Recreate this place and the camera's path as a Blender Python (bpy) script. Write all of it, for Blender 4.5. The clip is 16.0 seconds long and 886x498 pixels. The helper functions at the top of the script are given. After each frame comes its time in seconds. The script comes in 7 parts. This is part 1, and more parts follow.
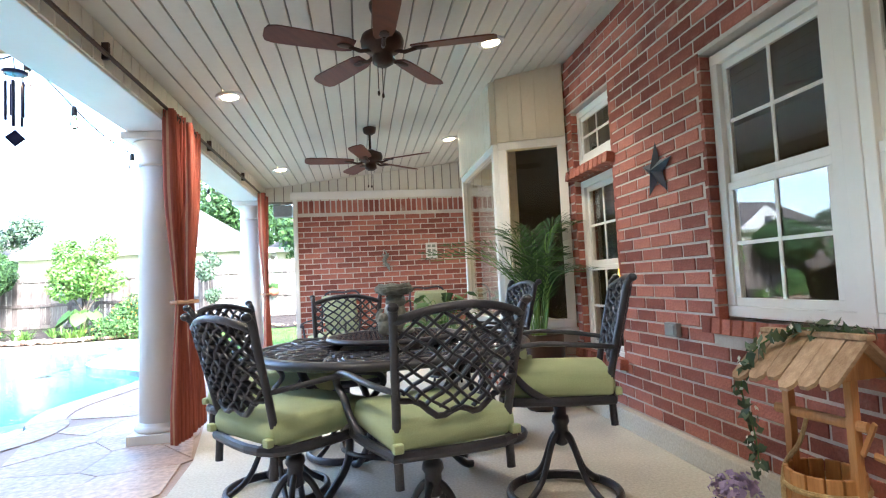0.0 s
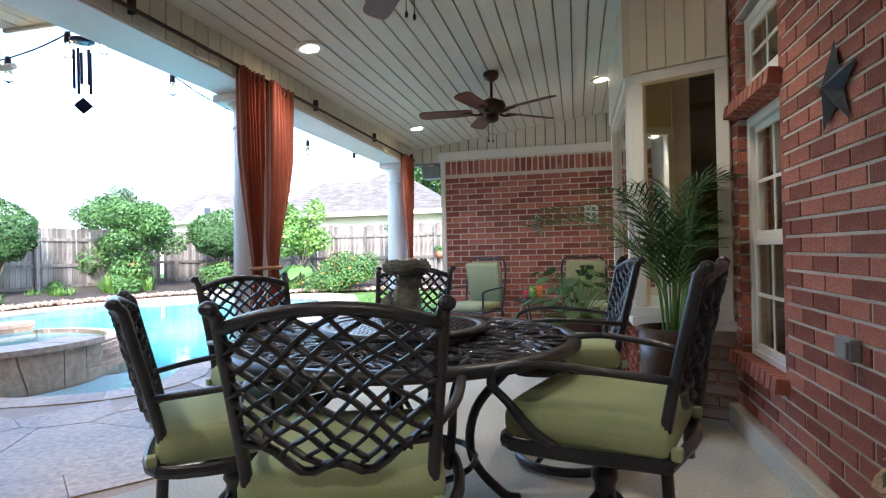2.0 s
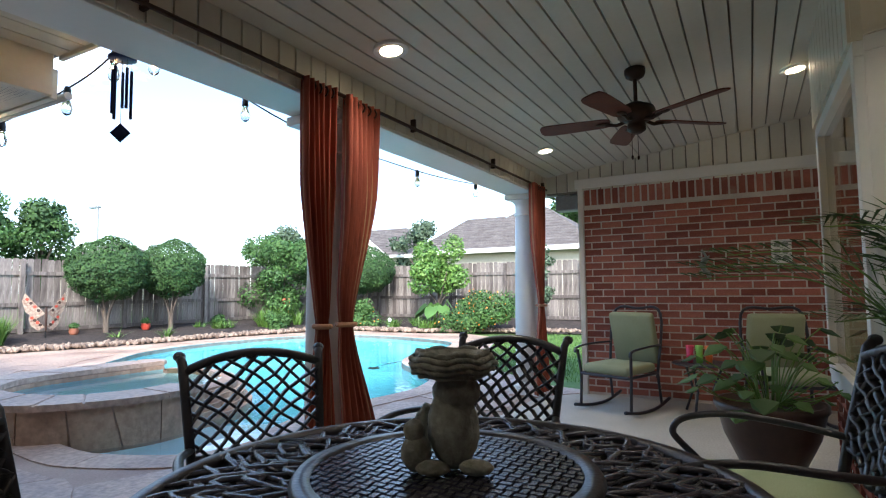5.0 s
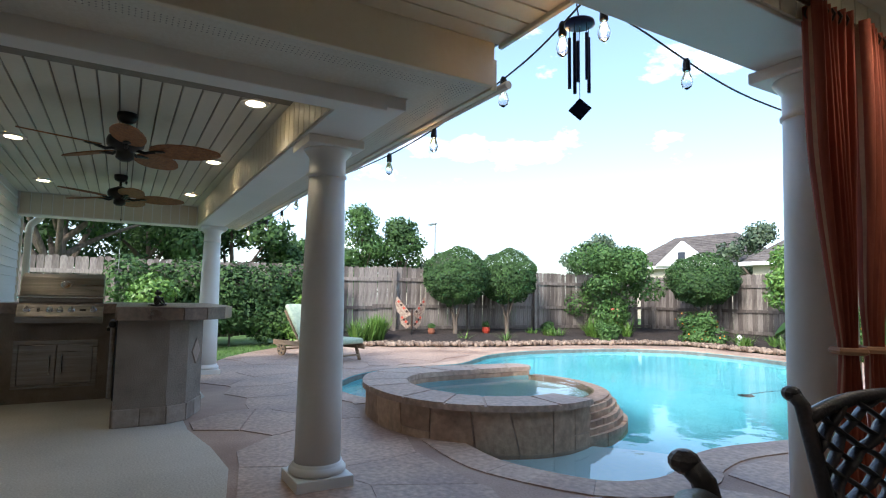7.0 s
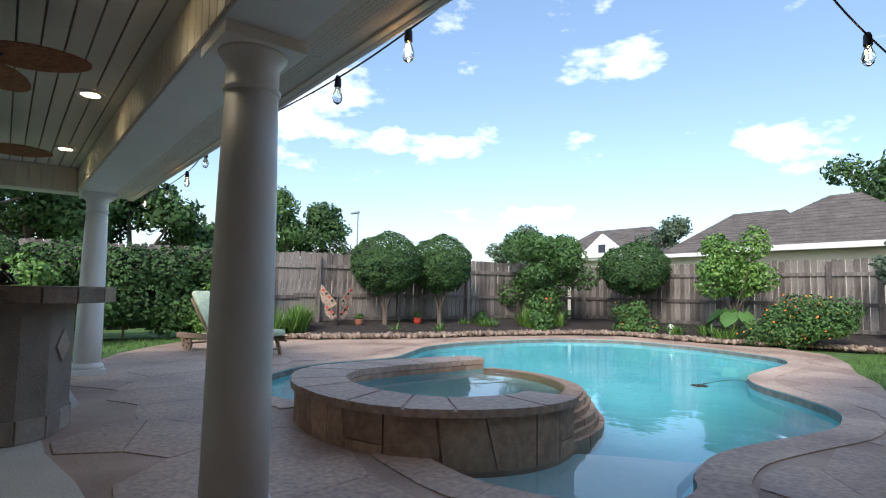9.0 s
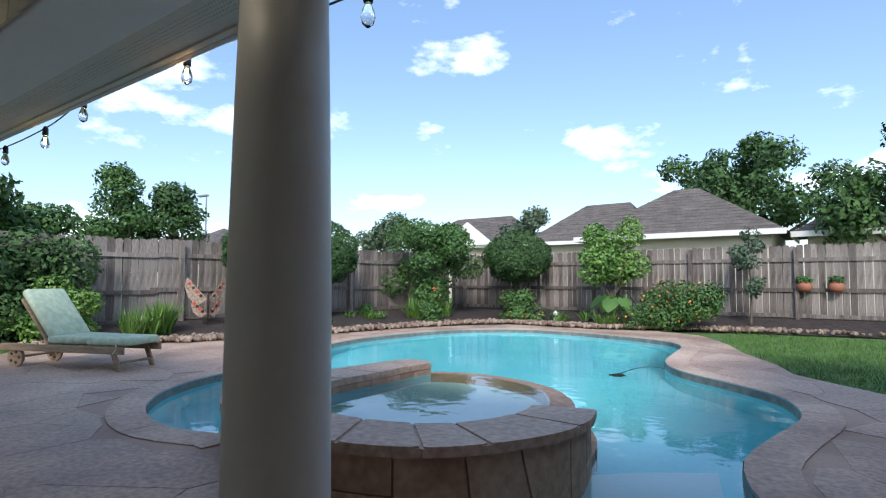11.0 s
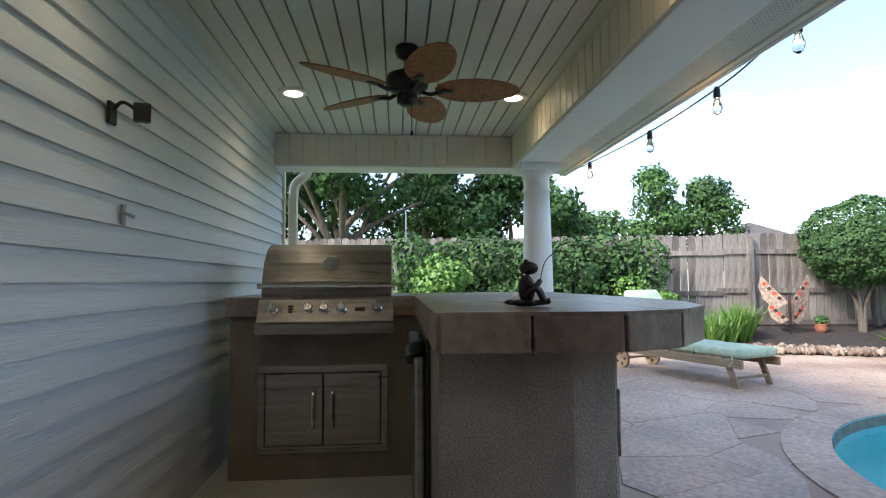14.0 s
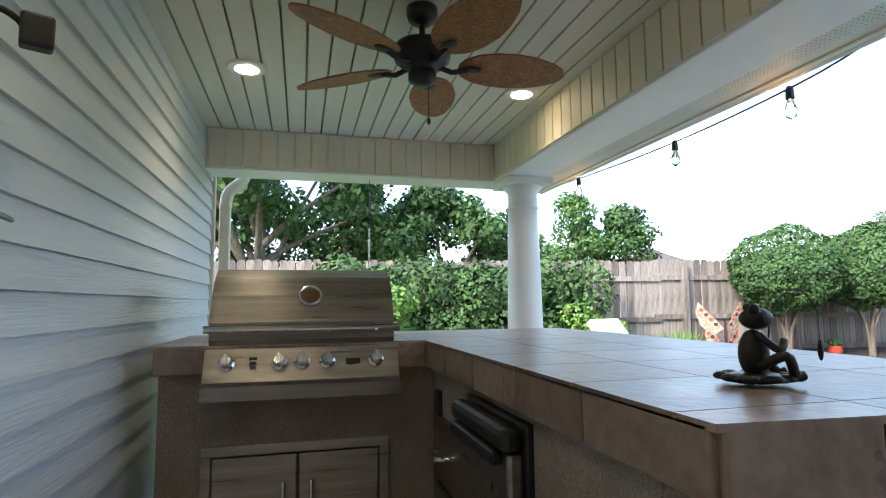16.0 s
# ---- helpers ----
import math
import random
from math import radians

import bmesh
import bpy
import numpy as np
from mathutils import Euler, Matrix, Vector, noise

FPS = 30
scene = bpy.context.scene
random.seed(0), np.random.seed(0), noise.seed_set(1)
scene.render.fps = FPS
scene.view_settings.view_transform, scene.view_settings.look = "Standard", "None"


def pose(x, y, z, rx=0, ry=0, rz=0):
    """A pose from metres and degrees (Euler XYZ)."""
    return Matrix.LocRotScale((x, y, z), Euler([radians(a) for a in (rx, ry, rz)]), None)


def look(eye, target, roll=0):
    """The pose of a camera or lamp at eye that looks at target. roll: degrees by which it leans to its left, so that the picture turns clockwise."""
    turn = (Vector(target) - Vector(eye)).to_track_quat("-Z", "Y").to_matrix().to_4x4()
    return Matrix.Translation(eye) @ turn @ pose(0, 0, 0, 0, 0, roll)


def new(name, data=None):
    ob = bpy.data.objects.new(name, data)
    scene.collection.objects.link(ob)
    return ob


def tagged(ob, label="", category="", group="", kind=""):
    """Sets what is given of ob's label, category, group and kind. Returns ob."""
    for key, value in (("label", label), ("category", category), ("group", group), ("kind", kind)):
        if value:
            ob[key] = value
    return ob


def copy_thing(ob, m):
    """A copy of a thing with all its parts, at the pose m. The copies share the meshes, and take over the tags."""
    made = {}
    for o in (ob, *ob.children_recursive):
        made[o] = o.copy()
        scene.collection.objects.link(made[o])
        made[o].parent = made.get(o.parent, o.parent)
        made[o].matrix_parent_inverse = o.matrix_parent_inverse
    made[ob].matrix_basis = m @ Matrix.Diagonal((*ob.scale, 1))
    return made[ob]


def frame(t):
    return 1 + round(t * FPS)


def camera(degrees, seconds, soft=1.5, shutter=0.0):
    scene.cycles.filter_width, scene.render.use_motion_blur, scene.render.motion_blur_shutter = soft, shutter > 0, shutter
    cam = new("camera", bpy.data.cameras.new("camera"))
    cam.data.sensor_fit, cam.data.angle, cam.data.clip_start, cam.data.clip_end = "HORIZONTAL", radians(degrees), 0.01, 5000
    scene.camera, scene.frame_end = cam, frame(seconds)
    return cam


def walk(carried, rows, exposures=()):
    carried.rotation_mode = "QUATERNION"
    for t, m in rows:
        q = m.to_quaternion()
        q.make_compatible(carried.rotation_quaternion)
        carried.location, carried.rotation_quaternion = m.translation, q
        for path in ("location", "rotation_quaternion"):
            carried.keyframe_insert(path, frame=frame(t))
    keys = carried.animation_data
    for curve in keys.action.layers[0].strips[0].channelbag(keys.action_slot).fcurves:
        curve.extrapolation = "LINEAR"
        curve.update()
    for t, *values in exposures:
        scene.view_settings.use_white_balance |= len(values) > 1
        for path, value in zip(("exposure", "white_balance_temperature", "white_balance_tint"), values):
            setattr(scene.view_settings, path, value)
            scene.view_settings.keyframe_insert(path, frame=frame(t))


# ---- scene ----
cam = camera(77.7, 16.0, soft=1.15)
PATH = [
    (0, (1.258, 1.339, 1.057), (1.556, 3.314, 1.174), -2.8),
    (0.5, (1.448, 1.556, 1.073), (1.675, 3.542, 1.128), -2.8),
    (1, (1.682, 1.720, 1.093), (1.741, 3.719, 1.115), -2.6),
    (1.5, (1.905, 1.875, 1.093), (1.651, 3.859, 1.113), -1.8),
    (2, (2.103, 2.092, 1.091), (1.632, 4.036, 1.098), -1.3),
    (2.5, (2.239, 2.271, 1.092), (1.601, 4.167, 1.089), -1.0),
    (3, (2.341, 2.465, 1.126), (1.519, 4.288, 1.117), -0.8),
    (3.2, (2.341, 2.568, 1.126), (1.482, 4.374, 1.120), -0.8),
    (5.3, (1.933, 3.145, 1.201), (0.915, 4.858, 1.369), -0.6),
    (5.5, (1.870, 3.094, 1.193), (0.794, 4.771, 1.372), -0.4),
    (6, (1.660, 3.043, 1.158), (0.298, 4.497, 1.342), -0.0),
    (6.5, (1.357, 3.054, 1.165), (-0.268, 4.206, 1.347), 0.7),
    (7, (1.036, 3.053, 1.175), (-0.686, 4.055, 1.351), 0.9),
    (7.5, (0.773, 3.062, 1.156), (-0.988, 3.995, 1.323), 1.0),
    (8, (0.494, 3.178, 1.158), (-1.298, 4.053, 1.315), 1.1),
    (8.5, (0.228, 3.271, 1.119), (-1.518, 4.234, 1.277), 1.1),
    (9, (0.031, 3.346, 1.060), (-1.528, 4.589, 1.215), 1.0),
    (9.2, (-0.113, 3.367, 1.075), (-1.573, 4.725, 1.223), 1.0),
    (11.5, (-1.578, 3.218, 1.122), (-2.747, 4.836, 1.237), 0.1),
    (12, (-1.953, 3.194, 1.095), (-3.400, 4.571, 1.201), -0.5),
    (12.5, (-2.225, 3.142, 1.106), (-3.986, 4.084, 1.216), -0.3),
    (13, (-2.429, 3.118, 1.088), (-4.323, 3.750, 1.199), -0.4),
    (13.5, (-2.745, 3.017, 1.119), (-4.699, 3.425, 1.235), -0.6),
    (14, (-2.930, 2.922, 1.136), (-4.920, 3.087, 1.253), -0.4),
    (14.5, (-3.211, 2.841, 1.188), (-5.202, 2.972, 1.316), -0.4),
    (15, (-3.469, 2.698, 1.203), (-5.455, 2.861, 1.378), -0.6),
    (15.5, (-3.618, 2.558, 1.204), (-5.581, 2.886, 1.406), -0.3),
    (16, (-3.815, 2.490, 1.212), (-5.742, 2.988, 1.408), -0.5),
]
EXPOSURES = [(0, 3.35, 5950, 10), (0.5, 3.0, 5900, 10), (1, 2.95, 5900, 10), (1.5, 2.65, 5950, 10), (3, 2.25, 5950, 10), (5.3, 1.42, 6150, 10), (6, 1.3, 6250, 10), (7, 1.0, 6400, 10), (8, 0.6, 6500, 10), (9, 0.4, 6450, 10), (11.5, 0.32, 6150, 10), (12.5, 0.62, 6350, 10), (13.5, 0.95, 6450, 10), (14, 1.25, 6450, 10), (15, 1.75, 6500, 10), (16, 1.8, 6600, 10)]
walk(cam, [(t, look(eye, target, roll)) for t, eye, target, roll in PATH], EXPOSURES)

# ---- world and sun ----
world = bpy.data.worlds.new("sky")
scene.world = world
world.use_nodes = True
wn, wl = world.node_tree.nodes, world.node_tree.links
wn.clear()
w_out = wn.new("ShaderNodeOutputWorld")
w_bg = wn.new("ShaderNodeBackground")
w_sky = wn.new("ShaderNodeTexSky")
w_sky.sky_type = "NISHITA"
w_sky.sun_disc = False
w_sky.sun_elevation = radians(38)
w_sky.sun_rotation = radians(150)
w_sky.air_density, w_sky.dust_density, w_sky.ozone_density = 1.0, 1.2, 0.7
w_bg.inputs["Strength"].default_value = 0.15
w_co = wn.new("ShaderNodeTexCoord")
w_map = wn.new("ShaderNodeMapping")
w_map.inputs["Scale"].default_value = (1.0, 1.0, 2.2)
w_no = wn.new("ShaderNodeTexNoise")
w_no.inputs["Scale"].default_value, w_no.inputs["Detail"].default_value = 4.0, 7.0
w_no.inputs["Roughness"].default_value = 0.58
w_ra = wn.new("ShaderNodeValToRGB")
w_ra.color_ramp.elements[0].position, w_ra.color_ramp.elements[1].position = 0.555, 0.76
w_mix = wn.new("ShaderNodeMix")
w_mix.data_type = "RGBA"
w_mix.inputs["B"].default_value = (15, 15, 15, 1)
wl.new(w_co.outputs["Generated"], w_map.inputs["Vector"])
wl.new(w_map.outputs["Vector"], w_no.inputs["Vector"])
wl.new(w_no.outputs["Fac"], w_ra.inputs["Fac"])
wl.new(w_ra.outputs["Color"], w_mix.inputs["Factor"])
w_haze = wn.new("ShaderNodeMix")
w_haze.data_type, w_haze.blend_type = "RGBA", "ADD"
w_haze.inputs["Factor"].default_value = 1.0
w_haze.inputs["B"].default_value = (0.42, 0.74, 1.3, 1)
wl.new(w_sky.outputs["Color"], w_haze.inputs["A"])
wl.new(w_haze.outputs["Result"], w_mix.inputs["A"])
wl.new(w_mix.outputs["Result"], w_bg.inputs["Color"])
wl.new(w_bg.outputs["Background"], w_out.inputs["Surface"])
sun = new("sun", bpy.data.lights.new("sun", "SUN"))
sun.data.energy, sun.data.angle, sun.data.color = 2.6, radians(14), (1.0, 0.95, 0.88)
sun.rotation_euler = (radians(52), 0, radians(30))

# ---- materials ----
def mat(name, c1, c2, scale=3.0, rough=0.6, bump=0.0, bscale=60.0, metal=0.0, stretch=(1, 1, 1), grain=0.12, rand=0.0, spec=0.5, island=0.0, rvar=0.08):
    """Two-scale procedural surface: broad blotches between c1 and c2, fine grain, bump, optional change from piece to piece."""
    m = bpy.data.materials.new(name)
    m.use_nodes = True
    n, l = m.node_tree.nodes, m.node_tree.links
    p = n["Principled BSDF"]
    co, mp = n.new("ShaderNodeTexCoord"), n.new("ShaderNodeMapping")
    mp.inputs["Scale"].default_value = stretch
    l.new(co.outputs["Object"], mp.inputs["Vector"])
    big, fine = n.new("ShaderNodeTexNoise"), n.new("ShaderNodeTexNoise")
    big.inputs["Scale"].default_value, big.inputs["Detail"].default_value = scale, 5
    fine.inputs["Scale"].default_value, fine.inputs["Detail"].default_value = bscale, 4
    for t in (big, fine):
        l.new(mp.outputs["Vector"], t.inputs["Vector"])
    fac = big.outputs["Fac"]
    if rand or island:
        add = n.new("ShaderNodeMath")
        add.operation = "MULTIPLY_ADD"
        src = n.new("ShaderNodeObjectInfo").outputs["Random"] if rand else n.new("ShaderNodeNewGeometry").outputs["Random Per Island"]
        if rand and island:
            both = n.new("ShaderNodeMath")
            both.operation = "ADD"
            l.new(src, both.inputs[0])
            l.new(n.new("ShaderNodeNewGeometry").outputs["Random Per Island"], both.inputs[1])
            fr = n.new("ShaderNodeMath")
            fr.operation = "FRACT"
            l.new(both.outputs[0], fr.inputs[0])
            src = fr.outputs[0]
        amount = max(rand, island)
        l.new(src, add.inputs[0])
        add.inputs[1].default_value = amount
        sub = n.new("ShaderNodeMath")
        sub.operation = "SUBTRACT"
        l.new(fac, sub.inputs[0])
        sub.inputs[1].default_value = amount / 2
        l.new(sub.outputs[0], add.inputs[2])
        fac = add.outputs[0]
    ramp = n.new("ShaderNodeValToRGB")
    ramp.color_ramp.elements[0].position, ramp.color_ramp.elements[1].position = 0.28, 0.72
    ramp.color_ramp.elements[0].color, ramp.color_ramp.elements[1].color = (*c1, 1), (*c2, 1)
    l.new(fac, ramp.inputs["Fac"])
    mul = n.new("ShaderNodeMix")
    mul.data_type, mul.blend_type = "RGBA", "OVERLAY"
    mul.inputs["Factor"].default_value = grain * 2
    l.new(ramp.outputs["Color"], mul.inputs["A"])
    l.new(fine.outputs["Fac"], mul.inputs["B"])
    l.new(mul.outputs["Result"], p.inputs["Base Color"])
    rr = n.new("ShaderNodeMapRange")
    rr.inputs["To Min"].default_value, rr.inputs["To Max"].default_value = max(rough - rvar, 0.02), min(rough + rvar, 1)
    l.new(big.outputs["Fac"], rr.inputs["Value"])
    l.new(rr.outputs["Result"], p.inputs["Roughness"])
    p.inputs["Metallic"].default_value = metal
    p.inputs["Specular IOR Level"].default_value = spec
    if bump:
        b = n.new("ShaderNodeBump")
        b.inputs["Strength"].default_value, b.inputs["Distance"].default_value = bump, 0.01
        l.new(fine.outputs["Fac"], b.inputs["Height"])
        l.new(b.outputs["Normal"], p.inputs["Normal"])
    return m


def glow(name, colour, strength):
    m = bpy.data.materials.new(name)
    m.use_nodes = True
    p = m.node_tree.nodes["Principled BSDF"]
    p.inputs["Base Color"].default_value = (*colour, 1)
    p.inputs["Emission Color"].default_value = (*colour, 1)
    p.inputs["Emission Strength"].default_value = strength
    return m


def clear(name, colour=(1, 1, 1), rough=0.0, ior=1.45, wave=0.0, wscale=3.0):
    m = bpy.data.materials.new(name)
    m.use_nodes = True
    n, l = m.node_tree.nodes, m.node_tree.links
    p = n["Principled BSDF"]
    p.inputs["Base Color"].default_value = (*colour, 1)
    p.inputs["Roughness"].default_value, p.inputs["IOR"].default_value = rough, ior
    p.inputs["Transmission Weight"].default_value = 1.0
    if wave:
        co, no, b = n.new("ShaderNodeTexCoord"), n.new("ShaderNodeTexNoise"), n.new("ShaderNodeBump")
        no.inputs["Scale"].default_value, no.inputs["Detail"].default_value = wscale, 3
        b.inputs["Strength"].default_value, b.inputs["Distance"].default_value = wave, 0.05
        l.new(co.outputs["Object"], no.inputs["Vector"])
        l.new(no.outputs["Fac"], b.inputs["Height"])
        l.new(b.outputs["Normal"], p.inputs["Normal"])
    return m


def brick_mat(name):
    m = mat(name, (0.22, 0.062, 0.045), (0.45, 0.16, 0.115), 2.2, 0.85, 0.5, 90, rand=0.55, island=0.55, grain=0.2)
    n, l = m.node_tree.nodes, m.node_tree.links
    p = n["Principled BSDF"]
    src = p.inputs["Base Color"].links[0].from_socket
    co, no, ra, mx = n.new("ShaderNodeTexCoord"), n.new("ShaderNodeTexNoise"), n.new("ShaderNodeValToRGB"), n.new("ShaderNodeMix")
    no.inputs["Scale"].default_value, no.inputs["Detail"].default_value = 5.5, 6
    ra.color_ramp.elements[0].position, ra.color_ramp.elements[1].position = 0.56, 0.74
    ra.color_ramp.elements[1].color = (0.55, 0.55, 0.55, 1)
    mx.data_type = "RGBA"
    mx.inputs["B"].default_value = (0.5, 0.36, 0.29, 1)
    l.new(co.outputs["Object"], no.inputs["Vector"])
    l.new(no.outputs["Fac"], ra.inputs["Fac"])
    l.new(ra.outputs["Color"], mx.inputs["Factor"])
    l.new(src, mx.inputs["A"])
    l.new(mx.outputs["Result"], p.inputs["Base Color"])
    return m


BRICK = brick_mat("red_brick")
MORTAR = mat("mortar", (0.55, 0.49, 0.44), (0.70, 0.64, 0.58), 6, 0.95, 0.4, 120)
WHITE = mat("white_paint", (0.76, 0.75, 0.71), (0.82, 0.81, 0.78), 2, 0.45, 0.05, 40, grain=0.04)
CREAM = mat("cream_paint", (0.66, 0.60, 0.47), (0.74, 0.68, 0.55), 1.5, 0.5, 0.05, 40, grain=0.05)
CEIL = mat("ceiling_paint", (0.66, 0.63, 0.54), (0.73, 0.70, 0.61), 1.5, 0.55, 0.05, 30, grain=0.05)
# dark backing colour that paints the shade into gaps between boards
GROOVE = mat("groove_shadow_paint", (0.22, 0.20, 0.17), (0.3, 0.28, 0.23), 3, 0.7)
SIDING = mat("siding_paint", (0.55, 0.57, 0.57), (0.64, 0.65, 0.65), 1.2, 0.5, 0.35, 26, stretch=(0.25, 1, 6), grain=0.06)
CONC = mat("patio_concrete", (0.48, 0.45, 0.385), (0.62, 0.58, 0.51), 1.3, 0.8, 0.35, 70, grain=0.2)
DECK = mat("deck_mortar", (0.27, 0.175, 0.135), (0.56, 0.41, 0.315), 1.1, 0.75, 0.4, 60)
FLAG = mat("flagstone", (0.29, 0.185, 0.14), (0.62, 0.455, 0.345), 1.1, 0.55, 0.4, 26, rand=0.1, island=0.1, grain=0.35, rvar=0.3)
COPE = mat("coping_stone", (0.33, 0.215, 0.16), (0.63, 0.465, 0.35), 1.1, 0.6, 0.5, 22, grain=0.3, rand=0.1, island=0.1)
SPASTONE = mat("spa_stone", (0.30, 0.185, 0.125), (0.58, 0.40, 0.275), 2.2, 0.7, 0.8, 18, rand=0.35, island=0.35, grain=0.25)
PLASTER = mat("pool_plaster", (0.12, 0.56, 0.66), (0.20, 0.66, 0.74), 0.8, 0.6, 0.1, 20)
SHELF = mat("pale_pool_shelf", (0.52, 0.76, 0.78), (0.62, 0.84, 0.85), 1.0, 0.6, 0.1, 20)
WATERTILE = mat("waterline_slate", (0.10, 0.10, 0.09), (0.26, 0.23, 0.20), 9, 0.5, 0.4, 30)
WATER = clear("pool_water", (0.93, 0.99, 1.0), 0.0, 1.33, 0.12, 2.6)
GLASS = clear("window_glass", (0.93, 0.96, 0.95), 0.0, 1.5)
BULB = clear("bulb_glass", (1, 0.97, 0.9), 0.02, 1.45)
MULCH = mat("dark_mulch", (0.018, 0.013, 0.011), (0.06, 0.045, 0.038), 8, 0.95, 1.0, 45, grain=0.4)
GRASS = mat("lawn", (0.05, 0.11, 0.02), (0.12, 0.21, 0.05), 3, 0.9, 0.8, 90, grain=0.35)
BLADE = mat("grass_blade", (0.05, 0.12, 0.02), (0.13, 0.24, 0.05), 3, 0.8, island=0.5)
ROCK = mat("river_rock", (0.13, 0.085, 0.06), (0.38, 0.29, 0.22), 3, 0.75, 0.5, 40, rand=0.4, island=0.5)
FENCE = mat("weathered_cedar", (0.11, 0.09, 0.08), (0.27, 0.235, 0.21), 3, 0.9, 0.6, 14, stretch=(4, 4, 0.5), rand=0.5, island=0.3, grain=0.35)
IRON = mat("dark_cast_aluminium", (0.022, 0.023, 0.032), (0.05, 0.05, 0.066), 9, 0.34, 0.2, 120, metal=0.35, spec=0.8)
BASKET = mat("cast_basket_top", (0.045, 0.047, 0.065), (0.09, 0.09, 0.12), 9, 0.24, 0.2, 100, metal=0.4, spec=0.7)
CUSHION = mat("green_canvas", (0.36, 0.43, 0.24), (0.46, 0.53, 0.32), 4, 0.9, 0.25, 260, grain=0.12)
SAGE = mat("sage_canvas", (0.30, 0.33, 0.20), (0.38, 0.41, 0.26), 4, 0.9, 0.2, 240)
PALEGREEN = mat("faded_green_print", (0.33, 0.43, 0.30), (0.55, 0.62, 0.46), 14, 0.9, 0.2, 240)
BRONZE = mat("bronze_fan_metal", (0.035, 0.018, 0.013), (0.065, 0.036, 0.026), 6, 0.45, 0.1, 80, metal=0.5)
BLADEWOOD = mat("brown_fan_blade", (0.10, 0.034, 0.024), (0.16, 0.056, 0.038), 4, 0.5, 0.1, 30, stretch=(1, 8, 1))
WICKER = mat("woven_rattan_blade", (0.22, 0.09, 0.035), (0.38, 0.165, 0.065), 26, 0.6, 0.7, 70, grain=0.3)
BLACK = mat("black_metal", (0.012, 0.012, 0.012), (0.03, 0.03, 0.03), 6, 0.4, 0.05, 60, metal=0.4)
STEEL = mat("brushed_steel", (0.25, 0.225, 0.20), (0.40, 0.37, 0.335), 3, 0.3, 0.12, 40, metal=1.0, stretch=(12, 0.5, 12), grain=0.12)
CHROME = mat("polished_chrome", (0.7, 0.7, 0.7), (0.8, 0.8, 0.8), 3, 0.12, metal=1.0)
STUCCO = mat("brown_stucco", (0.22, 0.18, 0.145), (0.33, 0.275, 0.225), 5, 0.92, 1.0, 130, grain=0.3)
TILE = mat("slate_tile", (0.15, 0.105, 0.08), (0.33, 0.245, 0.19), 4, 0.32, 0.3, 30, rand=0.25, island=0.35, grain=0.25, rvar=0.12)
FOOTSTONE = mat("tumbled_footing_stone", (0.24, 0.19, 0.15), (0.42, 0.35, 0.29), 6, 0.8, 0.6, 30, rand=0.4, island=0.3)
CURTAIN = mat("rust_striped_canvas", (0.23, 0.048, 0.03), (0.37, 0.088, 0.05), 9, 0.85, 0.15, 160, stretch=(6, 6, 0.15))
TAN = mat("tan_stripe", (0.40, 0.20, 0.12), (0.50, 0.28, 0.17), 6, 0.85)
TEAK = mat("weathered_teak", (0.20, 0.13, 0.075), (0.36, 0.26, 0.17), 5, 0.75, 0.4, 24, stretch=(1, 6, 6))
CEDAR = mat("honey_cedar", (0.42, 0.19, 0.06), (0.62, 0.33, 0.13), 4, 0.6, 0.3, 20, stretch=(5, 5, 0.7))
ROOFWOOD = mat("weathered_tan_wood", (0.30, 0.19, 0.11), (0.50, 0.35, 0.22), 5, 0.8, 0.4, 22, stretch=(1, 6, 6), rand=0.35, island=0.2)
ROPE = mat("natural_rope", (0.42, 0.29, 0.13), (0.58, 0.43, 0.22), 30, 0.9, 0.8, 120)
LEAF = mat("shrub_leaf", (0.028, 0.08, 0.015), (0.085, 0.18, 0.04), 1.2, 0.65, island=0.5, grain=0.1)
LEAFDK = mat("dark_leaf", (0.022, 0.06, 0.016), (0.065, 0.14, 0.032), 1.0, 0.75, island=0.5)
LEAFLT = mat("bright_leaf", (0.06, 0.15, 0.02), (0.17, 0.30, 0.06), 1.2, 0.5, island=0.5)
LEAFGY = mat("grey_green_leaf", (0.04, 0.075, 0.04), (0.11, 0.16, 0.09), 0.6, 0.6, island=0.5)
BARK = mat("bark", (0.07, 0.055, 0.042), (0.18, 0.14, 0.11), 5, 0.9, 0.9, 30, stretch=(3, 3, 0.7))
TERRA = mat("terracotta", (0.26, 0.09, 0.05), (0.36, 0.14, 0.08), 5, 0.6, 0.2, 40)
BROWNPOT = mat("brown_glazed_pot", (0.03, 0.014, 0.01), (0.07, 0.032, 0.021), 4, 0.35, 0.1, 30)
FROG = mat("dark_bronze", (0.012, 0.012, 0.014), (0.04, 0.035, 0.03), 12, 0.4, 0.3, 60, metal=0.3)
BELLY = mat("pale_belly", (0.20, 0.20, 0.18), (0.30, 0.29, 0.26), 12, 0.5)
STATUE = mat("grey_cast_stone", (0.19, 0.20, 0.18), (0.36, 0.37, 0.33), 14, 0.85, 0.9, 55, grain=0.3)
NEST = mat("brown_nest", (0.09, 0.065, 0.045), (0.22, 0.17, 0.13), 20, 0.95, 1.0, 70)
SHINGLE = mat("grey_brown_shingle", (0.085, 0.072, 0.066), (0.16, 0.14, 0.13), 2, 0.95, 0.6, 12, stretch=(1, 1, 3), grain=0.35)
HOUSEWALL = mat("beige_house_wall", (0.50, 0.45, 0.36), (0.58, 0.53, 0.43), 1, 0.85, 0.2, 20)
